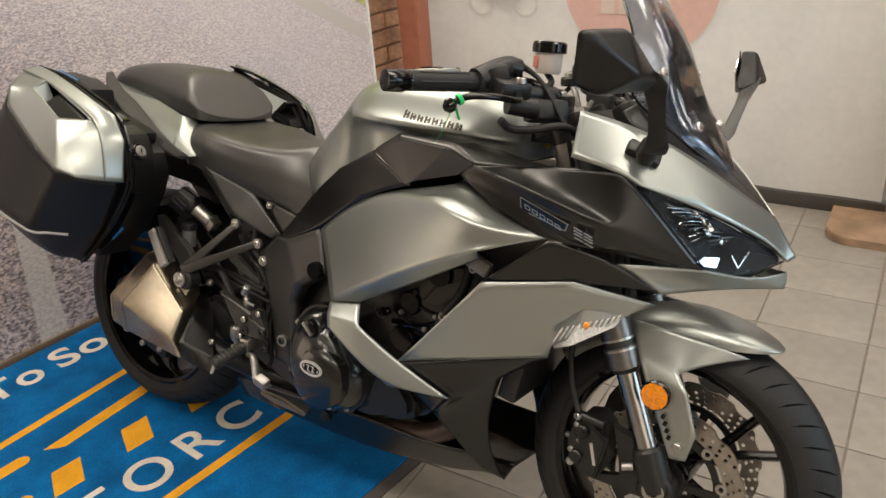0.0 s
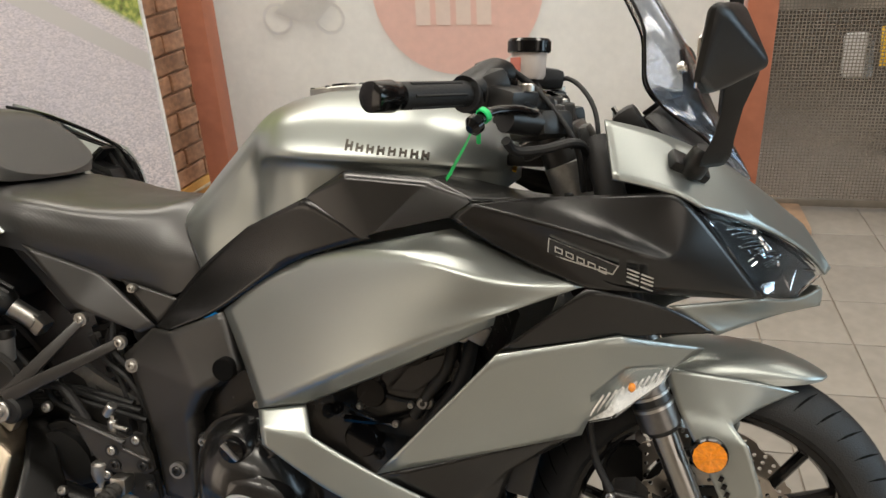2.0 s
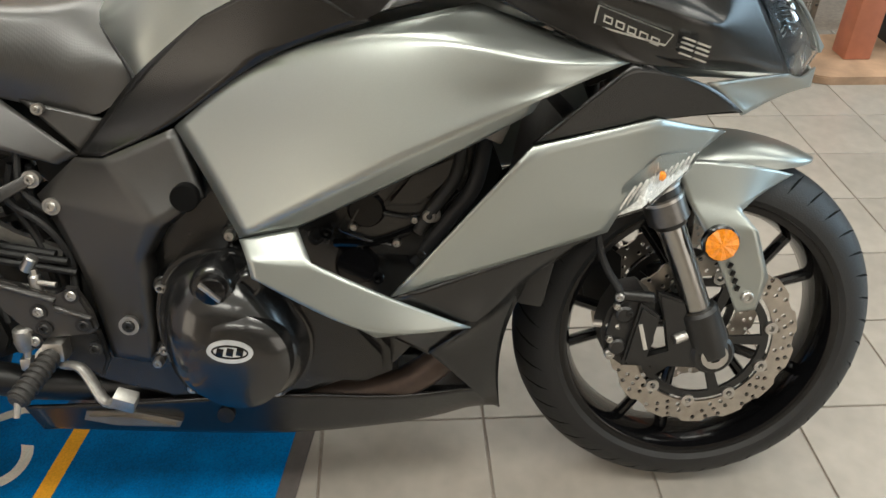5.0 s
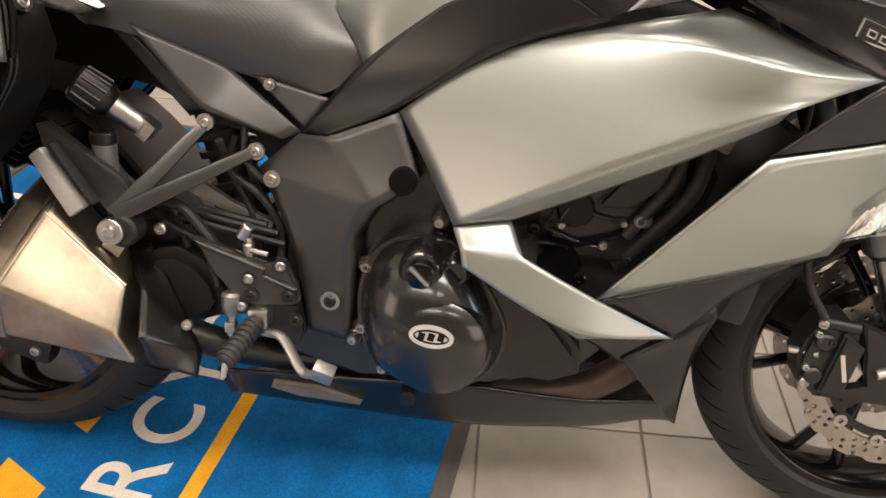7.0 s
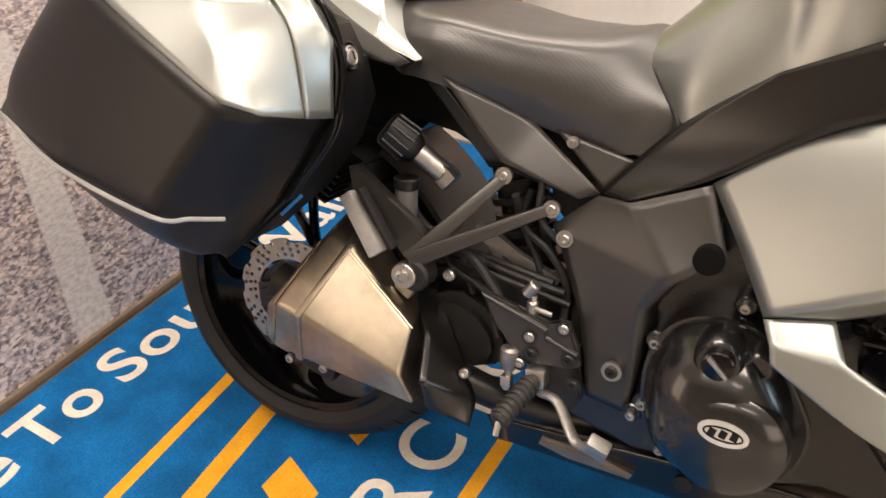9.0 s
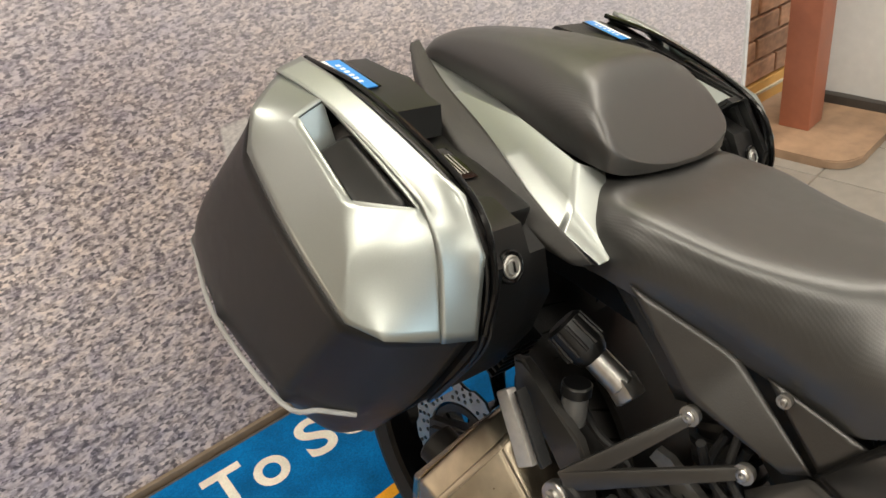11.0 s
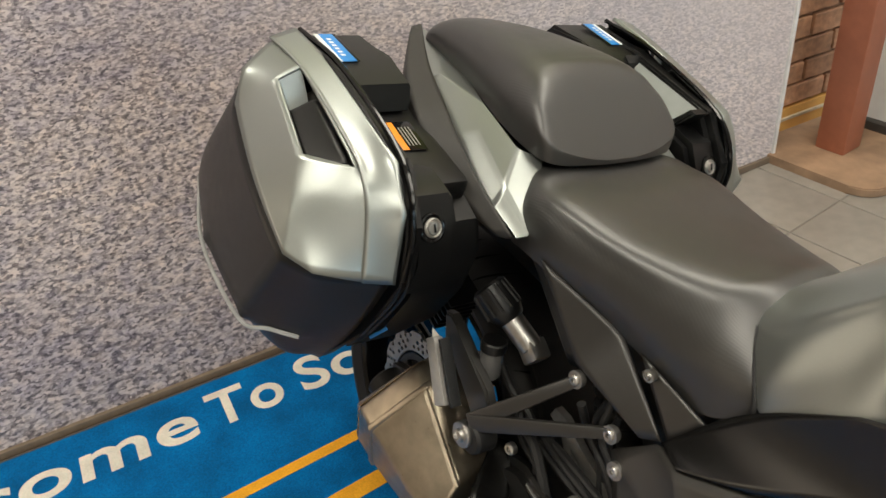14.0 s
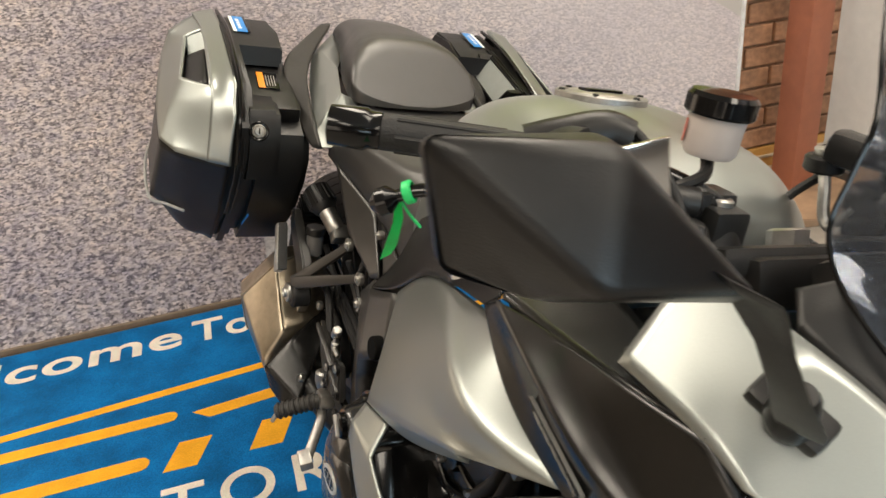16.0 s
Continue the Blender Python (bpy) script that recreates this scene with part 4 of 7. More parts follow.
def facets_fin(p, n, length, w, sgn):
    """A slim upright reflector blade that faces n."""
    m = n.to_track_quat("X", "Z").to_matrix().to_4x4() @ Matrix.Rotation(.35 * sgn, 4, "X")
    return box(p - n * .004, (.0025, w, length), .0008, m)


lens = cage("headlight", HL, ["a b m h", "b c m", "c d f m", "d e f", "h m g", "m f g"], HEADGLASS, bike, "", thick=0.003, label="clear headlight lens over a dark housing")
for ob, sgn in zip(lens, (1, -1)):
    ob.visible_shadow = False
    ins = {k: (x - 0.010, y * 0.965, z - 0.002) for k, (x, y, z) in HL.items()}
    back = cage("housing", ins, ["a b m h", "b c m", "c d f m", "d e f", "h m g", "m f g"], LAMPDARK, ob, "", thick=0.002, both=False)[0]
    if sgn < 0:
        for v in back.data.vertices:
            v.co.y *= -1
        back.data.flip_normals()
    rnd = random.Random(4)
    out = Vector((.764, -.599, .241))

    def inside(p, lift):
        q = Vector(p) + out * lift
        return Vector((q.x, q.y * sgn, q.z))

    # curved reflector blades, a bright side light and a small outlined marker below them
    for k in range(17):
        f = k / 16
        p = Vector((1.392, -.2007, .839)).lerp(Vector((1.4547, -.1513, .7638)), f + rnd.uniform(-.03, .03))
        q = Vector((1.4448, -.1398, .8238)).lerp(Vector((1.4986, -.0885, .7806)), f + rnd.uniform(-.03, .03))
        s, e = rnd.uniform(0, .35), rnd.uniform(.6, 1.0)
        lift = .0115 - .003 * f
        mid = p.lerp(q, (s + e) / 2) + Vector((0, 0, rnd.uniform(-.004, .006)))
        part("reflector", tube([inside(p.lerp(q, s), lift), inside(mid, lift), inside(p.lerp(q, e), lift)], rnd.uniform(.0007, .0019), 5, 6, flat=.6), SHINE if k % 4 else CHROME, ob)
    for k in range(9):
        f = (k + .5) / 9
        p = Vector((1.425, -.165, .828)).lerp(Vector((1.475, -.125, .778)), f) + Vector((rnd.uniform(-.012, .016), 0, rnd.uniform(-.006, .006)))
        n = Vector((.55 + rnd.uniform(-.4, .4), (-.75 + rnd.uniform(-.4, .4)) * sgn, .35 + rnd.uniform(-.3, .3))).normalized()
        part("reflector", facets_fin(inside(p, .011), n, rnd.uniform(.006, .014), rnd.uniform(.003, .007), sgn * rnd.uniform(.2, 2.2)), SHINE, ob)
    bm = bmesh.new()
    side_ = [bm.verts.new(inside(p, .0065)) for p in ((1.4578, -.1552, .7442), (1.467, -.1401, .7526), (1.4847, -.1189, .7494), (1.4837, -.1265, .7336), (1.4678, -.1456, .7364))]
    bm.faces.new(side_)
    bmesh.ops.solidify(bm, geom=bm.faces[:], thickness=.002)
    part("side_light", bm, SHINE, ob, "bright side light")
    tri_ = [inside(p, .0065) for p in ((1.498, -.100, .754), (1.5111, -.0922, .7321), (1.5198, -.0708, .7576))]
    part("marker_rim", rod(tri_[0], tri_[1], .0011, 6), CHROME, ob)
    part("marker_rim", rod(tri_[1], tri_[2], .0011, 6), CHROME, ob)
    part("bezel", tube([inside(p, .0075) for p in ((1.4682, -.1389, .7519), (1.4895, -.1107, .7545), (1.5028, -.0900, .7638), (1.5526, -.032, .750))], .0016, 5, 6), LAMPDARK, ob)

# screen, with its black carrier behind it
rows_s = [(0.882, 1.462, .028, 1.450), (0.915, 1.445, .085, 1.415), (0.95, 1.425, .122, 1.378), (0.985, 1.405, .136, 1.328), (1.02, 1.388, .136, 1.300), (1.06, 1.368, .126, 1.295), (1.10, 1.345, .115, 1.290),
          (1.15, 1.31, .101, 1.264), (1.20, 1.272, .082, 1.236), (1.245, 1.238, .052, 1.215), (1.262, 1.225, .022, 1.212)]
bm = bmesh.new()
fine_rows = [spline([(xc, 0, z), ((xc * 2 + xe) / 3 + .004, -w * .62, z), (xe, -w, z)], 6) for z, xc, w, xe in [tuple(p) for p in zip(*[[q[i] for q in rows_s] for i in range(4)])]]
rails = [spline([r[i] for r in fine_rows], 4) for i in range(len(fine_rows[0]))]
g = [[bm.verts.new((p.x, sg * p.y, p.z)) for sg, r in [(1, rr) for rr in reversed(rails)] + [(-1, rr) for rr in rails[1:]] for p in [r[j]]] for j in range(len(rails[0]))]
for q, w in zip(g, g[1:]):
    for i in range(len(q) - 1):
        bm.faces.new((q[i], q[i + 1], w[i + 1], w[i]))
bmesh.ops.solidify(bm, geom=bm.faces[:], thickness=0.003)
screen = part("windscreen", bm, SCREENM, bike, "clear tinted curved windscreen")
screen.visible_shadow = False
rim_pts = [(xe, w, z) for z, xc, w, xe in rows_s]
for sgn in (-1, 1):
    part("edge_trim", tube([(x, sgn * y, z) for x, y, z in rim_pts], 0.0022, 4, 6), GLOSSBLACK, screen)
for sgn in (-1, 1):
    for p in ((1.340, .104, 1.043), (1.404, .070, .957)):
        bolt((p[0] + .006, sgn * p[1], p[2]), (.8, sgn * .3, .3), 0.008, screen, CHROME, 0.006)
BASE = dict(a=(1.325, -.164, .955), b=(1.42, -.109, .909), c=(1.50, -.048, .848), d=(1.545, 0, .812), e=(1.45, 0, .885), f=(1.40, -.06, .93), g=(1.33, -.12, 1.0), h=(1.30, -.15, .975))
cage("screen_base", BASE, ["a b f g", "h a g", "b c e f", "c d e"], PLASTIC, bike, "", label="black plastic panel below the screen")
for sgn in (-1, 1):
    part("screen_carrier", plate([(1.27, .93), (1.33, .935), (1.385, .955), (1.375, .985), (1.35, 1.07), (1.335, 1.065), (1.345, .99), (1.29, .965)], sgn * .058, sgn * .066, 0.002), PLASTIC, bike, "black screen carrier plate")
dash = part("instrument_panel", box((1.285, 0, .955), (.04, .17, .065), 0.012, Euler((0, -.6, 0)).to_matrix().to_4x4()), PLASTIC, bike, "black instrument panel")
part("display", box((1.2655, 0, .967), (.004, .13, .045), 0.001, Euler((0, -.6, 0)).to_matrix().to_4x4()), GLOSSBLACK, dash)

# badges and marks: bars where the makers' names stand
def on_panel(name, pts, n, mat, parent, label=""):
    """A thin raised strip along pts, standing out along n."""
    bm = bmesh.new()
    n = Vector(n).normalized() * 0.0022
    lo, hi = [bm.verts.new(Vector(p) - n) for p in pts], [bm.verts.new(Vector(p) + n) for p in pts]
    bm.faces.new(hi), bm.faces.new(list(reversed(lo)))
    for i in range(len(pts)):
        bm.faces.new((lo[i], lo[(i + 1) % len(pts)], hi[(i + 1) % len(pts)], hi[i]))
    return part(name, bm, mat, parent, label, smooth=False)


MARKM = material("dark_mark_metal", (.055, .048, .04), .3, .6, .05, 60)
BADGE = material("bright_badge_metal", (.58, .57, .54), .3, .7, .05, 60)


def on_facet(x, z, lift, sgn):
    """A point on the fairing's badge facet, lifted outwards."""
    a, b, c_ = Vector(UP["c"]), Vector(UP["r1"]), Vector(UP["k"])
    n = (b - a).cross(c_ - a)
    return (x, (a.y - (n.x * (x - a.x) + n.z * (z - a.z)) / n.y - lift) * sgn, z)


def on_tank(x, z, lift, sgn):
    """A point on the tank's sloping side, lifted outwards."""
    y = .180 + (.93 - x) * (.085 if x < .93 else .207) + (.942 - z) * .62
    return (x, -(y + lift) * sgn, z)


def badge_shape(name, pts, lift, mat, parent, sgn, label=""):
    return on_panel(name, [on_facet(x, z, lift, sgn) for x, z in pts], (0, -sgn, .1), mat, parent, label)


for sgn in (1, -1):
    bd = badge_shape("badge", [(1.187, .824), (1.185, .800), (1.27, .778), (1.277, .792)], .0015, BADGE, bike, sgn, "dark badge plate with a bright metal rim")
    badge_shape("badge_inlay", [(1.1885, .8225), (1.1868, .8018), (1.2695, .7805), (1.275, .7915)], .0025, BLACK, bd, sgn)
    for k in range(5):
        x0, z0 = 1.195 + .0142 * k, .8145 - .0058 * k
        for dx, dz, sx, sz in ((0, -.0012, .0105, .0016), (0, -.0078, .0105, .0016), (.0002, -.0012, .0015, .0080), (.0090, -.0012, .0015, .0080)):
            za = z0 - dx * .38 + dz
            badge_shape("badge_bar", [(x0 + dx, za), (x0 + dx, za - sz), (x0 + dx + sx, za - sz - sx * .38), (x0 + dx + sx, za - sx * .38)], .0034, BADGE, bd, sgn)
    for k in range(2):
        x0 = 1.288 + .018 * k
        for dz, sz in ((0, .0018), (-.0055, .0018), (-.011, .0018), (-.0185, .0014)):
            za = .790 - .006 * k + dz
            badge_shape("badge_bar", [(x0, za), (x0 - .001, za - sz), (x0 + .014, za - sz - .005), (x0 + .015, za - .005)], .0024, BADGE, bd, sgn)
    for k in range(8):
        x0 = .884 + .0158 * k
        h_, z0 = .0155 if k == 0 else .0115, .921 - .0014 * k
        for dx, dz, w_, t_ in ((0, 0, .0032, h_), (.0076, 0, .0032, h_ * .8), (.003, h_ * .35, .005, .0028)):
            on_panel("tank_mark", [on_tank(x, z, .002, sgn) for x, z in ((x0 + dx, z0 + dz), (x0 + dx, z0 + dz + t_), (x0 + dx + w_, z0 + dz + t_), (x0 + dx + w_, z0 + dz))], (0, -.85 * sgn, .53), MARKM, bike, "dark raised bar of lettering")

# ---- mirrors ----
def facets(V, F, bevel=0.004, seg=3):
    """A closed hard-edged solid of named corners with slightly rounded edges."""
    bm = bmesh.new()
    vs = {k: bm.verts.new(p) for k, p in V.items()}
    for f in F:
        bm.faces.new([vs[k] for k in f.split()])
    bmesh.ops.recalc_face_normals(bm, faces=bm.faces)
    bmesh.ops.bevel(bm, geom=bm.edges[:], offset=bevel, segments=seg, affect="EDGES", profile=0.5)
    bmesh.ops.recalc_face_normals(bm, faces=bm.faces)
    return bm


def mirror(sgn):
    V = dict(a=(1.358, -.487, 1.092), b=(1.388, -.402, 1.100), k=(1.417, -.416, 1.037), k2=(1.413, -.318, 1.036), j=(1.388, -.300, 1.014), e=(1.360, -.414, 1.008), f=(1.346, -.462, 1.020),
             a2=(1.346, -.487, 1.090), b2=(1.356, -.396, 1.099), j2=(1.376, -.306, 1.026), e2=(1.349, -.414, 1.008), f2=(1.337, -.462, 1.021))
    V = {q: (x, y * sgn, z) for q, (x, y, z) in V.items()}
    head = part("mirror", facets(V, ["a b k", "b k2 k", "a k e f", "k k2 j e", "b b2 j2 j k2", "a a2 b2 b", "a f f2 a2", "f e e2 f2", "e j j2 e2", "a2 f2 e2 j2 b2"], .0078, 5), PLASTIC, bike, "black faceted wing mirror on a flat stalk")
    part("mirror_glass", box((1.3515, -.405 * sgn, 1.056), (.003, .12, .05), 0.001, Euler((sgn * .32, 0.05, sgn * -0.16)).to_matrix().to_4x4()), CHROME, head)
    rings = [((1.402, -.345, 1.040), .014, .010), ((1.402, -.310, 1.026), .018, .0085), ((1.398, -.275, .990), .0125, .007), ((1.394, -.245, .955), .0135, .0065), ((1.389, -.220, .928), .0185, .0065), ((1.386, -.212, .918), .0165, .005)]
    bm = bmesh.new()
    loops = []
    for (x, y, z), w, t in rings:
        u, n = Vector((.93, 0.2, .12)).normalized(), Vector((-.15, .72, -.55)).normalized()
        loops.append([bm.verts.new(Vector((x, y, z)) + u * w * cu + n * t * cn) for cu, cn in ((-1, -.35), (-.6, -1), (.6, -1), (1, -.35), (1, .35), (.6, 1), (-.6, 1), (-1, .35))])
    for p_, q_ in zip(loops, loops[1:]):
        for i in range(8):
            bm.faces.new((p_[i], p_[(i + 1) % 8], q_[(i + 1) % 8], q_[i]))
    bm.faces.new(loops[0]), bm.faces.new(loops[-1])
    for v in bm.verts:
        v.co.y *= sgn
    bmesh.ops.recalc_face_normals(bm, faces=bm.faces)
    part("stalk", bm, PLASTIC, head)
    part("ball_joint", turned([((1.362, -.19 * sgn, .905), .016), ((1.366, -.197 * sgn, .915), .018), ((1.374, -.206 * sgn, .935), .014), ((1.376, -.208 * sgn, .94), .01)], (.3, -.4 * sgn, .8), 18), PLASTIC, head)
    part("foot", box((1.358, -.187 * sgn, .912), (.06, .03, .02), 0.006, Euler((sgn * .7, .4, sgn * .5)).to_matrix().to_4x4()), PLASTIC, head)


mirror(1), mirror(-1)

# ---- handlebars ----
def handlebar(sgn):
    out, inn = Vector((.998, -.405 * sgn, 1.0)), Vector((1.072, -.255 * sgn, 1.004))
    d = (inn - out).normalized()
    grip = part("grip", rod(out + d * .035, inn, .0168, 24, bevel=.002), RUBBER, bike, "black ribbed rubber grip")
    for k in range(6):
        a = k * math.pi / 3
        u = d.cross(Vector((0, 0, 1))).normalized()
        v = d.cross(u)
        off = (u * math.cos(a) + v * math.sin(a)) * .0165
        part("rib", rod(out + d * .05 + off, inn - d * .02 + off, .0022, 6), RUBBER, grip)
    part("bar_end", turned([(out - d * .012, .012), (out - d * .010, .018), (out + d * .022, .0195), (out + d * .026, .017), (out + d * .036, .017)], d, 24), GLOSSBLACK, bike, "gloss black bar end weight")
    part("grip_flange", rod(inn - d * .004, inn + d * .004, .025, 24, bevel=.001), RUBBER, grip)
    sw = part("switch_housing", turned([(inn + d * .006, .022), (inn + d * .012, .027), (inn + d * .05, .027), (inn + d * .062, .02)], d, 20), PLASTIC, bike, "black switch housing")
    part("throttle_housing", box(inn + d * .032 + Vector((.010, 0, .010)), (.046, .055, .042), .016, Euler((0, -.35, .6 * sgn)).to_matrix().to_4x4()), PLASTIC, sw)
    part("housing_lump", box(inn + d * .035 + Vector((.012, 0, .012)), (.04, .04, .035), .008), PLASTIC, sw)
    part("housing_neck", tube([inn + d * .004, inn + d * .022 + Vector((.004, .008 * sgn, .014)), (1.098, -.196 * sgn, 1.032), (1.112, -.176 * sgn, 1.030)], .0265, 5, 16, r_end=.017), PLASTIC, sw)
    part("fluid_union", tube([(1.118, -.222 * sgn, .972), (1.15, -.185 * sgn, .966), (1.185, -.145 * sgn, .962)], .019, 4, 14), DARKMETAL, bike)
    part("clamp_block", box((1.158, -.150 * sgn, .960), (.075, .060, .036), .010, Euler((0, -.2, -.7 * sgn)).to_matrix().to_4x4()), DARKMETAL, bike)
    part("bar", tube([inn + d * .05, inn + d * .10, (1.165, -.105 * sgn, .985), (1.17, -.105 * sgn, .955)], .0115, 5, 14), GLOSSBLACK, bike)
    part("riser", box((1.165, -.105 * sgn, .965), (.045, .04, .05), .008), DARKMETAL, bike)
    part("bar_clamp", box((1.15, -.108 * sgn, .985), (.035, .045, .03), .008), DARKMETAL, bike)
    perch = part("lever_perch", box((1.128, -.235 * sgn, .998), (.05, .06, .03), .008, Euler((0, .2, -.5 * sgn)).to_matrix().to_4x4()), DARKMETAL, bike, "black lever perch")
    part("master_cylinder", rod((1.125, -.215 * sgn, .99), (1.165, -.13 * sgn, .99), .014, 16, bevel=.003), DARKMETAL, bike)
    lev = part("lever", tube([(1.152, -.245 * sgn, .988), (1.163, -.28 * sgn, .982), (1.148, -.33 * sgn, .987), (1.125, -.372 * sgn, .985), (1.112, -.398 * sgn, .973)], .0085, 6, 12, flat=.75, r_end=.0065), GLOSSBLACK, bike, "black curved brake lever")
    part("lever_ball", turned([((1.118, -.392 * sgn, .977), .004), ((1.114, -.398 * sgn, .973), .0115), ((1.110, -.404 * sgn, .969), .0115), ((1.107, -.409 * sgn, .966), .005)], (-.5, -.7 * sgn, -.4), 16), GLOSSBLACK, lev)
    bolt((1.15, -.24 * sgn, 1.012), (0, 0, 1), .009, perch, ALU)
    bolt((1.165, -.105 * sgn, .99), (0, 0, 1), .011, bike, ALU)
    for k, (x, y, z) in enumerate(((1.10, .225, 1.018), (1.125, .205, 1.02), (1.145, .20, 1.012))):
        part("switch", box((x, -y * sgn, z), (.012, .014, .01), .002), GLOSSBLACK, sw)


handlebar(1), handlebar(-1)
res = part("brake_reservoir", turned([((1.133, -.105, 1.025), .021), ((1.133, -.105, 1.03), .0245), ((1.133, -.105, 1.062), .0255), ((1.133, -.105, 1.064), .02)], (0, 0, 1), 28), CLOUDY, bike, "cloudy plastic brake fluid reservoir with a black cap")
part("cap", turned([((1.133, -.105, 1.062), .03), ((1.133, -.105, 1.064), .0315), ((1.133, -.105, 1.078), .0315), ((1.133, -.105, 1.082), .028), ((1.133, -.105, 1.083), .012)], (0, 0, 1), 32), GLOSSBLACK, res, "black screw cap")
part("label", box((1.116, -.123, 1.045), (.022, .002, .02), .0005, Euler((0, 0, -.75)).to_matrix().to_4x4()), material("faded_red_label", (0.5, 0.16, 0.12), .5), res)
part("reservoir_bracket", tube([(1.133, -.105, 1.025), (1.15, -.12, 1.01), (1.15, -.16, .995)], .006, 4, 8), DARKMETAL, bike)
part("top_yoke", box((1.168, 0, .935), (.09, .25, .028), .01, Euler((0, -.42, 0)).to_matrix().to_4x4()), DARKMETAL, bike, "black top yoke")
part("lower_yoke", box((1.245, 0, .74), (.09, .25, .04), .01, Euler((0, -.42, 0)).to_matrix().to_4x4()), DARKMETAL, bike)
part("steering_stem_nut", turned([((1.16, 0, .945), .02), ((1.156, 0, .96), .02), ((1.155, 0, .962), .016)], (-.4, 0, .9), 6), ALU, bike)
for pts, r in (([(1.075, -.205, 1.040), (1.10, -.185, 1.046), (1.145, -.165, 1.017), (1.187, -.172, .972), (1.212, -.170, .93), (1.222, -.15, .87)], .0042), ([(1.09, -.19, 1.036), (1.13, -.165, 1.025), (1.175, -.155, .985), (1.205, -.15, .93)], .0036),
               ([(1.125, -.255, .945), (1.136, -.232, .930), (1.17, -.21, .932), (1.207, -.186, .940), (1.222, -.15, .925), (1.23, -.13, .87)], .0068), ([(1.10, -.19, .97), (1.14, -.15, .955), (1.18, -.13, .96)], .006),
               ([(1.12, .2, 1.0), (1.17, .14, 1.03), (1.22, .1, .98), (1.235, .08, .88)], .0042), ([(1.09, .22, .985), (1.15, .18, .94), (1.22, .14, .90)], .006)):
    part("hose", tube(pts, r, 6, 10), RUBBER, bike, "black rubber hose")
part("label_tag", box((1.080, .02, .900), (.05, .075, .004), .001, Euler((.35, .3, .2)).to_matrix().to_4x4()), YELLOWTAG, bike, "yellow paper label")
bolt((1.092, .10, 1.02), (-.2, -.2, 1), .014, bike, ALU, .01)
part("adjuster_ring", rod((1.092, .10, 1.0), (1.091, .099, 1.018), .021, 20, bevel=.003), PLASTIC, bike)
part("clutch_bracket", tube([(1.098, .095, 1.005), (1.110, .09, .985), (1.121, .09, .957), (1.138, .09, .954), (1.150, .09, .976)], .0065, 5, 10), CASTALU, bike)
part("clutch_housing", box((1.128, .105, 1.030), (.07, .05, .035), .012, Euler((0, .1, .5)).to_matrix().to_4x4()), PLASTIC, bike)
part("clutch_cable", tube([(1.085, .12, 1.0), (1.06, .10, .96), (1.07, .07, .93), (1.12, .06, .92)], .005, 6, 8), RUBBER, bike)
part("ignition_housing", box((1.195, -.035, .925), (.075, .13, .05), .012, Euler((0, -.4, 0)).to_matrix().to_4x4()), PLASTIC, bike, "black ignition housing")
part("wiring_loom", tube([(1.235, -.13, .94), (1.25, -.15, .90), (1.262, -.16, .86)], .022, 5, 12), RUBBER, bike)
part("cable_mount", box((1.13, -.03, .905), (.06, .1, .02), .006), DARKMETAL, bike)

for sgn in (1, -1):
    bolt((1.205, -.196 * sgn, .869), (0, 0, 1), .007, bike, DARKMETAL, .004)

# tag tied to the lever
tag = empty("green_tag", BIKE)
tagged(tag, "bright green plastic tag tied round the brake lever", "tag")
part("loop", ring([(.0075, -.004), (.0095, -.003), (.0095, .003), (.0075, .004)], (0, 0, 0), 20), GREEN, tag).matrix_basis = Matrix.Translation((1.119, -.384, .981)) @ Vector((.5, .7, .45)).to_track_quat("Y", "Z").to_matrix().to_4x4()
bm = bmesh.new()
edge = []
for f, w in ((0, .002), (.15, .004), (.35, .0055), (.85, .008), (1, .006)):
    c = Vector((1.110, -.389, .973)).lerp(Vector((1.074, -.378, .905)), f)
    edge.append([bm.verts.new(c + Vector((-.28, .913, .296)).normalized() * w * s_ + Vector((.2, .6, 0)) * .008 * math.sin(f * 3)) for s_ in (-1, 1)])
for q, w in zip(edge, edge[1:]):
    bm.faces.new((q[0], q[1], w[1], w[0]))
bmesh.ops.solidify(bm, geom=bm.faces[:], thickness=0.0012)
part("strip", bm, GREEN, tag)
part("tail", tube([(1.113, -.388, .973), (1.112, -.378, .96), (1.110, -.366, .948)], .0028, 4, 6, flat=.5), GREEN, tag)

# ---- front suspension ----
FD = Vector((.42, 0, -1)).normalized()
TUBEM = material("grey_hard_chrome_tube", (0.34, 0.335, 0.325), 0.24, 1.0, 0.05, 60)
FORKM = material("grey_anodised_fork", (0.16, 0.155, 0.15), 0.34, 0.85, 0.08, 90)


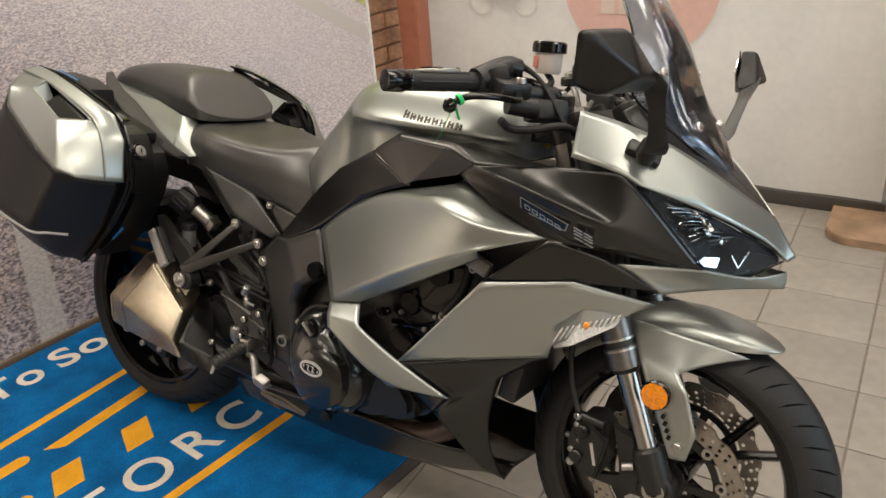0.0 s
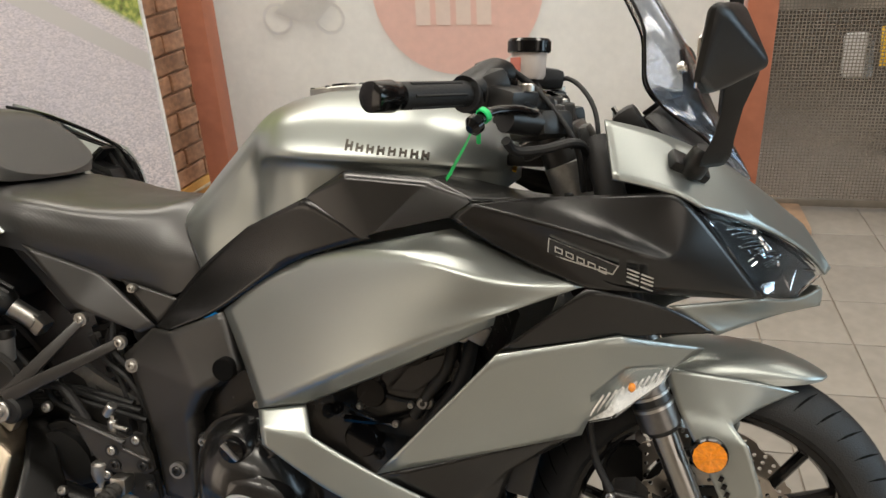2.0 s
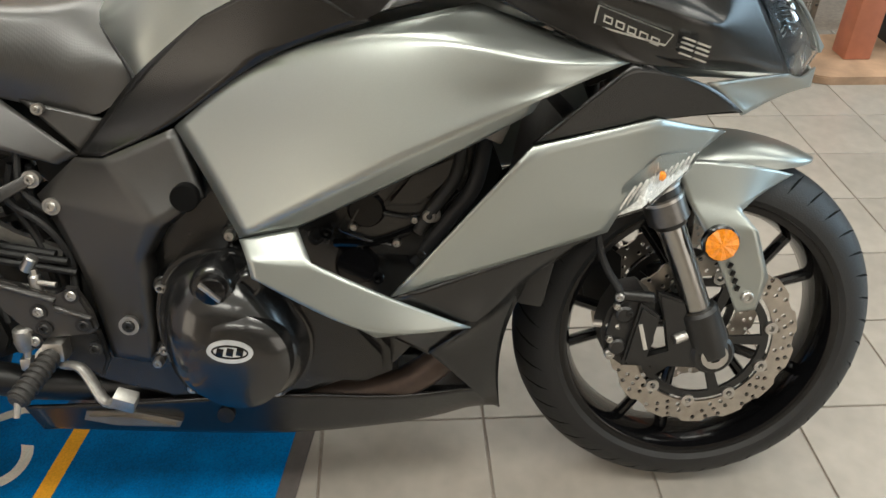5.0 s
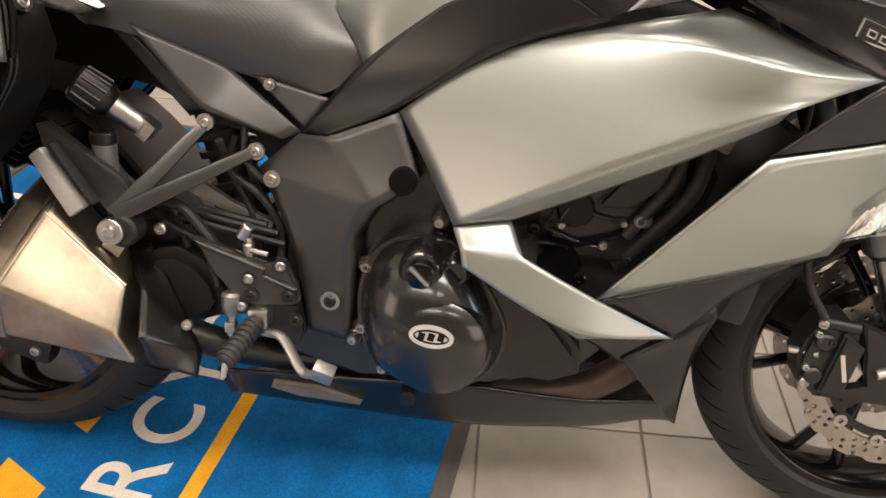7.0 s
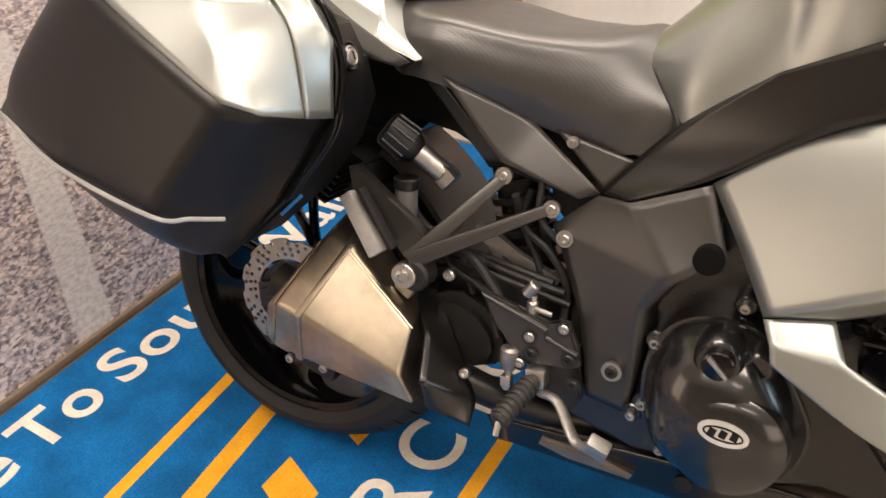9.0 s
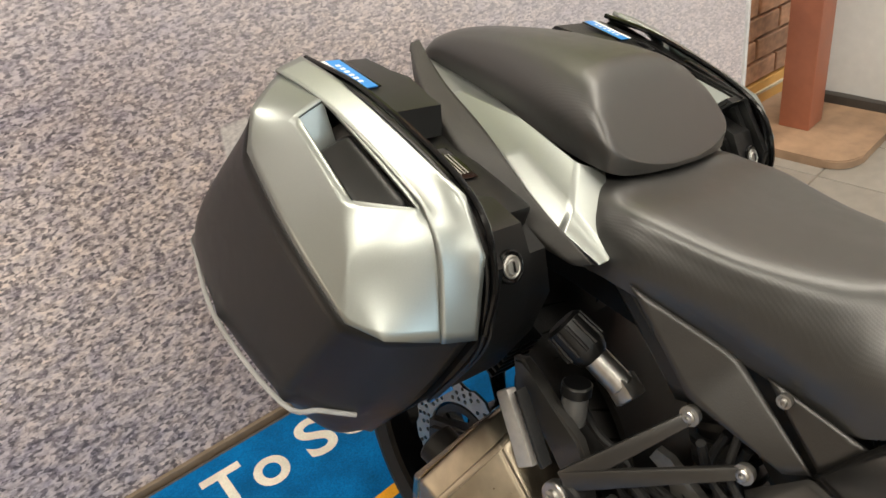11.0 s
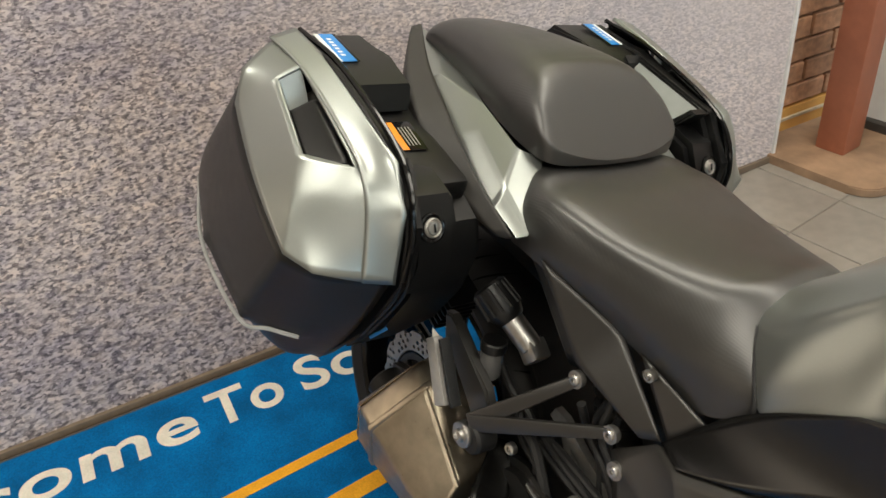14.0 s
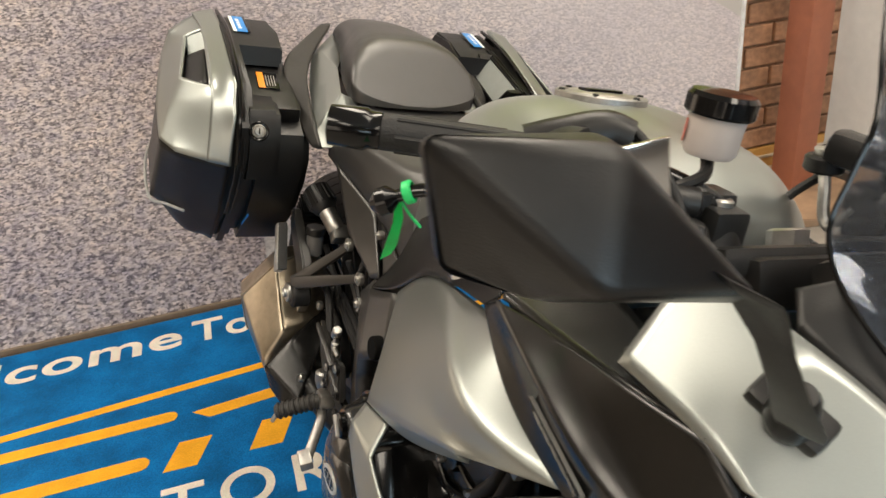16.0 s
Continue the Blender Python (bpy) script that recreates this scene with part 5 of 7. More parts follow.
def fork(sgn):
    y = -.106 * sgn
    at = lambda z: Vector((1.338 + (.546 - z) * .42, y, z))
    leg = part("fork_leg", turned([(at(.97), .022), (at(.965), .0265), (at(.575), .0275), (at(.57), .030), (at(.515), .030), (at(.51), .026), (at(.505), .024)], FD, 28), DARKMETAL, bike, "dark upside-down fork leg")
    part("collar", turned([(at(.600), .0278), (at(.598), .0305), (at(.562), .0305), (at(.560), .0285), (at(.552), .0285), (at(.550), .0312), (at(.514), .0312), (at(.512), .026)], FD, 32), FORKM, leg, "grey metal fork collar")
    for z in (.566, .548):
        part("clip_ring", rod(at(z), at(z - .004), .0320, 28), ALU, leg)
    part("fork_top_tube", rod(at(.905), at(.80), .0282, 24, bevel=.002), CASTALU, leg, "bare metal fork top")
    part("stanchion", rod(at(.515), at(.355), .0205, 28), TUBEM, leg, "bright fork tube")
    part("axle_clamp", turned([(at(.372), .026), (at(.367), .030), (at(.32), .031), (at(.295), .028)], FD, 24), DARKMETAL, leg)
    part("axle_lug", rod((1.44, y + sgn * .028, .298), (1.44, y - sgn * .018, .298), .034, 28, bevel=.005), DARKMETAL, leg)
    part("axle_nut", ring([(.010, -.004), (.021, -.004), (.019, .006), (.010, .006)], (0, 0, 0), 28), ALU, leg).matrix_basis = pose(1.44, y - sgn * .02, .298)
    part("pinch_bolt", rod((1.395, y - sgn * .012, .33), (1.375, y - sgn * .018, .325), .008, 12, bevel=.001), ALU, leg)
    # caliper and its bracket
    cal = part("brake_caliper", plate([(1.262, .340), (1.270, .302), (1.296, .283), (1.332, .286), (1.345, .32), (1.340, .392), (1.320, .408), (1.288, .402), (1.270, .372)], y - sgn * .022, y + sgn * .042, .007), DARKMETAL, bike, "black radial brake caliper")
    part("caliper_face", plate([(1.295, .295), (1.33, .287), (1.346, .37), (1.315, .392)], y - sgn * .034, y - sgn * .018, .004), DARKMETAL, cal)
    for px, pz in ((1.286, .318), (1.293, .372)):
        part("piston_bulge", turned([((px, y - sgn * .018, pz), .014), ((px, y - sgn * .028, pz), .0135), ((px, y - sgn * .031, pz), .010), ((px, y - sgn * .0312, pz), .003)], (0, -sgn, 0), 20), DARKMETAL, cal)
        bolt((px - .012, y - sgn * .024, pz + .012), (0, -sgn, 0), .0055, cal, ALU, .005)
    part("maker_mark", box((1.322, y - sgn * .0345, .338), (.006, .0015, .044), .0004, Euler((0, -.27, 0)).to_matrix().to_4x4()), BADGE, cal, "pale bar of lettering")
    part("bracket", plate([(1.345, .40), (1.39, .385), (1.40, .32), (1.43, .29), (1.42, .272), (1.30, .277), (1.31, .287), (1.375, .30), (1.362, .35)], y - sgn * .012, y + sgn * .006, .003), DARKMETAL, cal)
    bolt((1.276, y - sgn * .023, .305), (0, -sgn, 0), .008, cal, ALU)
    part("banjo", rod((1.283, y - sgn * .02, .402), (1.335, y - sgn * .024, .398), .009, 14, bevel=.002), DARKMETAL, cal)
    bolt((1.283, y - sgn * .028, .402), (-.4, -sgn, 0), .007, cal, ALU)
    bolt((1.30, y - sgn * .028, .375), (0, -sgn, 0), .006, cal, DARKMETAL)
    part("pad_pin", rod((1.255, y, .345), (1.29, y - sgn * .02, .35), .006, 10), ALU, cal)
    part("brake_hose", tube([(1.283, y - sgn * .028, .41), (1.255, y - sgn * .01, .46), (1.245, y, .54), (1.27, y * .8, .62), (1.26, y * .5, .75)], .006, 6, 10), RUBBER, bike, "black rubber brake hose")


fork(1), fork(-1)


def disc(c, y, r0, r1, petals, parent, holes=True):
    rim = []
    for k in range(petals * 8):
        a = 2 * math.pi * k / (petals * 8)
        rim.append(((r1 - .005 * (math.cos(a * petals) > .35)) * math.cos(a), (r1 - .005 * (math.cos(a * petals) > .35)) * math.sin(a)))
    cuts = [circle(0, 0, r0, 72)]
    if holes:
        for k in range(petals * 3):
            a = 2 * math.pi * (k + .25) / (petals * 3)
            for j, f in enumerate((.22, .5, .78)):
                if (k + j) % 4 != 0:
                    aa = a + (j - 1) * .04
                    cuts.append(circle((r0 + (r1 - r0) * f) * math.cos(aa), (r0 + (r1 - r0) * f) * math.sin(aa), .0038, 10))
    return cut_plate("brake_disc", [rim] + cuts, .005, DISCM, parent, "drilled petal brake disc", Matrix.Translation((c.x, y, c.z)) @ Matrix.Rotation(radians(90), 4, "X"))


def carrier(c, y, r_in, r_out, arms, parent):
    outer = circle(0, 0, r_out, 60)
    cuts = [circle(0, 0, r_in * .55, 24)]
    for k in range(arms):
        a0, a1 = 2 * math.pi * k / arms + .09, 2 * math.pi * (k + 1) / arms - .09
        cuts.append([((r_out - .012) * math.cos(a0 + (a1 - a0) * t / 6), (r_out - .012) * math.sin(a0 + (a1 - a0) * t / 6)) for t in range(7)] +
                    [(r_in * math.cos(a1 - .06 - (a1 - a0 - .12) * t / 4), r_in * math.sin(a1 - .06 - (a1 - a0 - .12) * t / 4)) for t in range(5)])
    ob = cut_plate("disc_carrier", [outer] + cuts, .006, DARKMETAL, parent, "black disc carrier", Matrix.Translation((c.x, y, c.z)) @ Matrix.Rotation(radians(90), 4, "X"))
    return ob


for sgn in (-1, 1):
    disc(FW, sgn * .072, .112, .150, 14, front)
    carrier(FW, sgn * .071, .042, .106, 5, front)
    for k in range(10):
        a = 2 * math.pi * k / 10 + .2
        p = FW + Vector((.109 * math.cos(a), sgn * .074, .109 * math.sin(a)))
        part("disc_bobbin", ring([(.005, -.004), (.0105, -.004), (.0105, .004), (.005, .004)], p, 16), ALU, front)
disc(RW, -.098, .075, .112, 12, rear)
carrier(RW, -.097, .03, .07, 5, rear)

# front mudguard
bm = bmesh.new()
stops = [(60.5, .010, .004), (62.5, .030, .010), (67, .050, .022), (74, .064, .036), (84, .074, .046), (96, .08, .05), (110, .08, .05), (126, .078, .048), (140, .07, .045)]
rails = []
for f in (0, .4, .75, 1.0):
    rails.append(spline([(FW.x + (.326 - dr * f ** 2.2) * math.cos(radians(a)), -w * math.sin(f * math.pi / 2), FW.z + (.326 - dr * f ** 2.2) * math.sin(radians(a))) for a, w, dr in stops], 4))
g = []
for j in range(len(rails[0])):
    half = spline([r[j] for r in rails], 3)
    g.append([bm.verts.new((p.x, -p.y, p.z)) for p in reversed(half[1:])] + [bm.verts.new(p) for p in half])
for q, w in zip(g, g[1:]):
    for i in range(len(q) - 1):
        bm.faces.new((q[i], q[i + 1], w[i + 1], w[i]))
bmesh.ops.recalc_face_normals(bm, faces=bm.faces)
bmesh.ops.solidify(bm, geom=bm.faces[:], thickness=0.003)
fender = part("front_mudguard", bm, SILVER, bike, "matt silver front mudguard")
STRUT = dict(a=(1.350, -.098, .603), b=(1.43, -.101, .600), b2=(1.50, -.084, .585), c=(1.553, -.050, .566), d=(1.482, -.098, .548), e=(1.452, -.120, .530), f=(1.474, -.135, .505), g=(1.500, -.135, .432), h=(1.489, -.134, .380), i=(1.460, -.134, .376), m=(1.424, -.134, .455), j=(1.400, -.130, .50), k=(1.372, -.112, .548))
for sgn, ob in zip((1, -1), cage("side_arm", STRUT, ["a b e k", "b b2 d e", "b2 c d", "k e f j", "j f g m", "m g h i"], SILVER, fender, "k-e-d", fold=.7, label="matt silver side arm")):
    part("reflector", turned([((1.421, -.130 * sgn, .487), .027), ((1.421, -.139 * sgn, .487), .027), ((1.421, -.141 * sgn, .487), .0245)], (0, -sgn, 0), 32), GLOSSBLACK, fender)
    bm = bmesh.new()
    hub_ = bm.verts.new((1.421, -.1462 * sgn, .487))
    rim_ = [bm.verts.new((1.421 + .0245 * math.cos(q * math.pi / 8), -(.1425 if q % 2 else .1446) * sgn, .487 + .0245 * math.sin(q * math.pi / 8))) for q in range(16)]
    for q in range(16):
        bm.faces.new((hub_, rim_[q], rim_[(q + 1) % 16]) if sgn > 0 else (hub_, rim_[(q + 1) % 16], rim_[q]))
    part("reflector_lens", bm, ORANGE, fender, "round orange reflector", smooth=False)
    bolt((1.472, -.136 * sgn, .402), (0, -sgn, 0), .009, fender, ALU)
    for k in range(4):
        part("ink_mark", box((1.440 + .005 * k, -.1372 * sgn, .452 - k * .012), (.007, .001, .009), .0003, Euler((0, .35, 0)).to_matrix().to_4x4()), GLOSSBLACK, fender)

# turn signals let into the lower fairing
IND = dict(a=(1.248, -.208, .549), b=(1.249, -.222, .595), d=(1.297, -.210, .635), e=(1.360, -.176, .631), f=(1.347, -.184, .609), g=(1.282, -.222, .566))
INDF = ["a b d g", "d e f g"]
for sgn, ob in zip((1, -1), moulded("turn_signal", IND, INDF, GLASSM, bike, "clear turn signal lens", thick=.003, radius=.002)):
    ob.visible_shadow = False
    moulded("lamp_back", {k: (x - .004, y * .95 * sgn, z - .002) for k, (x, y, z) in IND.items()}, INDF, LAMPSILVER, ob, thick=.002, radius=.002, both=False)
    for k in range(11):
        f = k / 10
        part("facet", box((1.256 + .092 * f, -(.2165 - .040 * f) * sgn, .577 + .045 * f), (.0030, .003, .044 - .026 * f), .0007, Euler((0, .5, -.3 * sgn)).to_matrix().to_4x4()), LAMPSILVER, ob)
    part("bulb", turned([((1.30, -.202 * sgn, .606), .006), ((1.304, -.205 * sgn, .606), .007), ((1.308, -.207 * sgn, .606), .003)], (1, -.4 * sgn, 0), 14), ORANGE, ob, "orange bulb")
# ---- engine and underside ----
engine = part("engine_block", plate([(.50, .28), (.62, .24), (.82, .25), (.95, .30), (1.04, .40), (1.10, .60), (1.05, .70), (.90, .74), (.70, .62), (.56, .56), (.50, .45)], -.155, .155, .012), DARKMETAL, bike, "black engine casing")
for k, (x, z, r) in enumerate(((.915, .55, .026), (.98, .625, .03), (.90, .47, .03))):
    part("casing_boss", turned([((x, -.15, z), r), ((x, -.175, z), r), ((x, -.182, z), r * .85)], (0, -1, 0), 24), GLOSSBLACK, engine)
for x, z in ((.862, .522), (1.0, .545), (1.06, .655), (.93, .455)):
    bolt((x, -.185, z), (0, -1, 0), .0095, engine, ALU if x > .95 else GLOSSBLACK, .008)
cyl = part("cylinder_cover", plate([(.869, .508), (.90, .56), (.943, .602), (1.0, .652), (1.055, .668), (1.066, .60), (1.055, .535), (1.0, .468), (.909, .472)], -.174, -.14, .014), GLOSSBLACK, engine, "gloss black cylinder cover")
part("upper_seam", tube([(.90, -.175, .556), (.984, -.1765, .541), (1.06, -.175, .583)], .0035, 5, 8), GLOSSBLACK, cyl)
part("raised_pad", plate([(.935, .555), (.975, .605), (1.035, .63), (1.045, .60), (.985, .555)], -.182, -.17, .006), GLOSSBLACK, cyl)
for x, z in ((.905, .495), (.99, .485), (1.045, .65), (.925, .575)):
    bolt((x, -.176, z), (0, -1, 0), .006, cyl, DARKMETAL, .005)
part("casing_seam", tube([(.87, -.172, .50), (.93, -.178, .505), (.99, -.176, .53), (1.04, -.17, .575)], .006, 5, 8), GLOSSBLACK, engine)
part("cooling_hose", tube([(1.075, -.18, .66), (1.06, -.19, .59), (1.025, -.18, .535), (.98, -.16, .47)], .011, 6, 12), RUBBER, bike, "black coolant hose")
part("radiator", box((1.17, 0, .535), (.04, .34, .27), .008, Euler((0, .2, 0)).to_matrix().to_4x4()), DARKMETAL, bike, "black radiator")
ENGINEM = material("satin_black_engine_paint", (0.011, 0.0108, 0.0105), 0.26, 0, 0.12, 60, 0.1, 300, spec=0.7)
for ob in [engine, cyl] + list(cyl.children):
    if ob.data.materials[0] in (GLOSSBLACK, DARKMETAL):
        ob.data.materials[0] = ENGINEM
for x, z, r in ((.848, .514, .0125), (.898, .528, .005), (.956, .505, .006), (.980, .538, .005), (1.005, .545, .0105)):
    bolt((x, -.182, z), (0, -1, 0), r, cyl, ENGINEM if r > .012 else ALU, .006)
for pts in ([(.880, -.180, .522), (.915, -.181, .508), (.950, -.181, .500)], [(.905, -.181, .552), (.890, -.181, .525)]):
    part("casting_seam", tube(pts, .0022, 4, 6), ENGINEM, cyl)
part("radiator_hose", tube([(1.045, -.175, .655), (1.035, -.185, .60), (1.005, -.185, .555), (.985, -.18, .52)], .009, 6, 12), GRAIN, bike, "grey rubber hose")
part("mount_bracket", box((1.075, -.195, .668), (.05, .016, .03), .005, Euler((0, .4, 0)).to_matrix().to_4x4()), CASTALU, bike)
# clutch cover
c = Vector((.722, 0, .378))
COVER = material("black_engine_cover", (0.006, 0.006, 0.0063), 0.24, 0.0, 0.1, 60, 0.05, 400, coat=0.5)
COVER_RIM = [(.634, .357), (.631, .409), (.643, .456), (.669, .486), (.711, .500), (.755, .493), (.782, .466), (.813, .419), (.834, .374), (.828, .325), (.800, .290), (.752, .276), (.712, .276), (.674, .288), (.646, .318)]
rim_ = spline([(x, 0, z) for x, z in COVER_RIM], 5, True)
mid_ = Vector((.737, 0, .384))
bm = bmesh.new()
loops_ = []
for y_, s_ in ((-.14, .99), (-.206, .99), (-.216, .96), (-.228, .91), (-.244, .82), (-.257, .70), (-.266, .56), (-.2715, .40), (-.2742, .22), (-.2748, .05)):
    loops_.append([bm.verts.new((mid_.x + (p.x - mid_.x) * s_, y_ + (.007 * max(0, p.z - .43) / .07 * s_ if y_ < -.21 else 0), mid_.z + (p.z - mid_.z) * s_)) for p in rim_])
for p_, q_ in zip(loops_, loops_[1:]):
    for i in range(len(p_)):
        bm.faces.new((p_[i], p_[(i + 1) % len(p_)], q_[(i + 1) % len(p_)], q_[i]))
bm.faces.new(loops_[0]), bm.faces.new(loops_[-1])
cover = part("clutch_cover", bm, COVER, bike, "glossy black clutch cover", angle=60)
bm = bmesh.new()
for y0_, y1_ in ((-.203, -.15),):
    lo_, hi_ = ([bm.verts.new((mid_.x + (p.x - mid_.x) * 1.035, y_, mid_.z + (p.z - mid_.z) * 1.035)) for p in rim_] for y_ in (y0_, y1_))
    bm.faces.new(lo_), bm.faces.new(list(reversed(hi_)))
    for i in range(len(rim_)):
        bm.faces.new((lo_[i], hi_[i], hi_[(i + 1) % len(rim_)], lo_[(i + 1) % len(rim_)]))
part("cover_flange", bm, COVER, cover)
part("filler_boss", turned([((.719, -.20, .467), .034), ((.719, -.250, .467), .029), ((.719, -.256, .467), .024)], (0, -1, 0), 32), COVER, cover)
part("filler_cap", turned([((.72, -.25, .468), .019), ((.72, -.264, .468), .019), ((.72, -.266, .468), .016)], (0, -1, 0), 28), GLOSSBLACK, cover)
part("cap_grip", box((.72, -.267, .468), (.034, .008, .006), .002, Euler((0, .75, 0)).to_matrix().to_4x4()), ALU, cover)
part("side_boss", turned([((.764, -.15, .466), .022), ((.764, -.236, .466), .020), ((.764, -.243, .466), .015), ((.764, -.243, .466), .012), ((.764, -.238, .466), .011)], (0, -1, 0), 28), COVER, cover)
part("dome_step", turned([((.745, -.225, .365), .076), ((.745, -.262, .365), .070), ((.745, -.2705, .368), .058), ((.744, -.2745, .372), .036), ((.743, -.2752, .374), .004)], (0, -1, 0), 48), COVER, cover)
oval = [(.030 * math.cos(a), .0165 * math.sin(a)) for a in [2 * math.pi * k / 40 for k in range(40)]]
ovm = Matrix.Translation((.741, -.2755, .388)) @ Matrix.Rotation(radians(90), 4, "X") @ Matrix.Rotation(radians(-4), 4, "Z")
cut_plate("badge", [oval], .003, material("silver_badge", (.62, .62, .6), .35, .6), cover, "silver oval maker's badge", ovm)
cut_plate("badge_mark", [[(x * .8, y * .62) for x, y in oval], [(x * .72, y * .45) for x, y in oval]], .0042, GLOSSBLACK, cover, "", ovm)
for k in range(3):
    part("badge_bar", box((.728 + .013 * k, -.2772, .388), (.009, .0012, .011), .0003, Euler((0, .25, 0)).to_matrix().to_4x4()), GLOSSBLACK, cover)
for x, z in ((.636, .446), (.631, .351), (.620, .331), (.736, .492), (.735, .521), (.733, .272), (.783, .284), (.664, .290)):
    part("bolt_lug", rod((x, -.15, z), (x, -.194, z), .0135, 14, bevel=.002), COVER, cover)
    bolt((x, -.196, z), (0, -1, 0), .0075, cover, ALU, .009)
part("lower_cover", plate([(.80, .446), (.85, .434), (.902, .394), (.945, .343), (.947, .308), (.905, .290), (.837, .297), (.79, .33)], -.195, -.14, .012), BLACK, bike, "matt black lower engine cover")
part("oil_pan", box((.80, 0, .235), (.30, .24, .07), .02), DARKMETAL, bike)
part("exhaust_header", tube([(1.03, -.12, .45), (1.06, -.13, .36), (1.0, -.13, .28), (.9, -.12, .235), (.7, -.1, .22)], .024, 6, 14), material("stained_header_pipe", (.07, .05, .04), .45, .6, .2, 30), bike, "heat-stained exhaust header pipe")
LOWER = dict(g=(.95, -.259, .456), f=(1.236, -.203, .527), p1=(1.14, -.185, .455), p2=(1.106, -.165, .36), p3=(1.105, -.14, .27), bf=(1.117, -.085, .185), tip=(1.057, -.232, .40), x=(1.0, -.20, .345), y=(1.07, -.165, .262), w=(1.09, -.13, .22))
cage("belly_side_panel", LOWER, ["g f p1 tip", "tip p1 p2 x", "x p2 p3 y", "y p3 bf w"], BLACK, bike, "g-f tip-p1", label="matt black lower side panel")
HIDE = dict(a=(.90, -.245, .42), b=(1.05, -.225, .395), c=(1.0, -.195, .34), d=(.92, -.20, .385))
cage("fin_backing", HIDE, ["a b c d"], BLACK, bike, "")
PAN = dict(a=(.40, -.16, .235), b=(.62, -.165, .245), c=(.80, -.165, .262), d=(.95, -.155, .24), e=(1.085, -.13, .25), f=(1.117, -.08, .18),
           a1=(.41, -.135, .18), b1=(.60, -.14, .175), c1=(.78, -.135, .165), d1=(.90, -.125, .172), e1=(1.08, -.09, .175), a2=(.41, 0, .165), b2=(.6, 0, .155), c2=(.78, 0, .15), d2=(.9, 0, .155), e2=(1.10, 0, .17))
cage("belly_pan", PAN, ["a b b1 a1", "b c c1 b1", "c d d1 c1", "d e e1 d1", "e f e1", "a1 b1 b2 a2", "b1 c1 c2 b2", "c1 d1 d2 c2", "d1 e1 e2 d2", "e1 f e2"], BLACK, bike, "a1-b1-c1-d1-e1", label="matt black belly pan")
part("pan_lug", turned([((.70, -.165, .228), .013), ((.70, -.175, .228), .013), ((.70, -.176, .228), .006)], (0, -1, 0), 20), PLASTIC, bike)
part("heat_shield", plate([(.49, .228), (.56, .226), (.63, .209), (.625, .199), (.53, .203), (.485, .213)], -.166, -.13, .006), material("dull_heat_shield", (.20, .18, .155), .4, .9, .15, 20), bike, "dull metal heat shield")

# ---- exhaust ----
SIL_F = [(.285, -.165, .408), (.309, -.246, .402), (.306, -.282, .338), (.323, -.266, .289), (.33, -.17, .285), (.30, -.13, .36)]
SIL_M = [(.196, -.170, .525), (.203, -.244, .496), (.152, -.297, .402), (.140, -.276, .318), (.15, -.15, .31), (.18, -.12, .46)]
SIL_R = [(.160, -.170, .532), (.160, -.236, .512), (.104, -.292, .412), (.088, -.278, .330), (.08, -.15, .325), (.12, -.12, .47)]
SIL_E = [(.140, -.172, .500), (.135, -.228, .488), (.080, -.280, .398), (.062, -.264, .338), (.06, -.165, .335), (.10, -.135, .45)]


def six(rings, bevel=.008):
    bm = bmesh.new()
    vs = [[bm.verts.new(p) for p in r] for r in rings]
    for q, w in zip(vs, vs[1:]):
        for i in range(6):
            bm.faces.new((q[i], q[(i + 1) % 6], w[(i + 1) % 6], w[i]))
    bm.faces.new(vs[0]), bm.faces.new(list(reversed(vs[-1])))
    bmesh.ops.bevel(bm, geom=bm.edges[:], offset=bevel, segments=3, affect="EDGES", profile=0.6)
    return bm


can = part("silencer", six([SIL_F, SIL_M, SIL_R]), STEEL, bike, "brushed steel faceted silencer")
part("end_cap", six([SIL_R, SIL_E], .006), material("bronzed_end_cap", (.42, .33, .22), .26, 1, .08, 60), can, "bronze-tinted end cap")
part("outlet", rod((.085, -.215, .40), (.055, -.218, .41), .03, 24, bevel=.003), material("dark_outlet", (.02, .018, .016), .5, .5), can)
WB = [[tuple(Vector((.155, -.21, .42)).lerp(Vector(p).lerp(Vector(q), f_), 1.03)) for p, q in zip(SIL_M, SIL_R)] for f_ in (.0, .22)]
part("weld_band", six(WB, .003), STEEL, can, "raised weld band")
for i_, t_ in ((1, .0032),):
    part("rolled_edge", tube([Vector(SIL_M[i_]).lerp(Vector(SIL_F[i_]), k_ / 6) for k_ in range(7)], t_, 2, 8, flat=.6), STEEL, can)
SHIELD = dict(a=(.262, -.152, .425), b=(.325, -.232, .395), c=(.343, -.286, .345), d=(.346, -.272, .297), e=(.405, -.245, .268), f=(.405, -.225, .30), g=(.378, -.205, .338), h=(.295, -.14, .43))
cage("exhaust_shield", SHIELD, ["a b g h", "b c f g", "c d e f"], BLACK, bike, "b-g c-f", label="matt black exhaust shield", thick=.006)
part("link_pipe", tube([(.34, -.21, .33), (.42, -.18, .29), (.52, -.12, .25), (.6, -.08, .23)], .024, 6, 14), PLASTIC, bike)
bolt((.383, -.222, .338), (0, -1, .3), .008, bike, ALU)

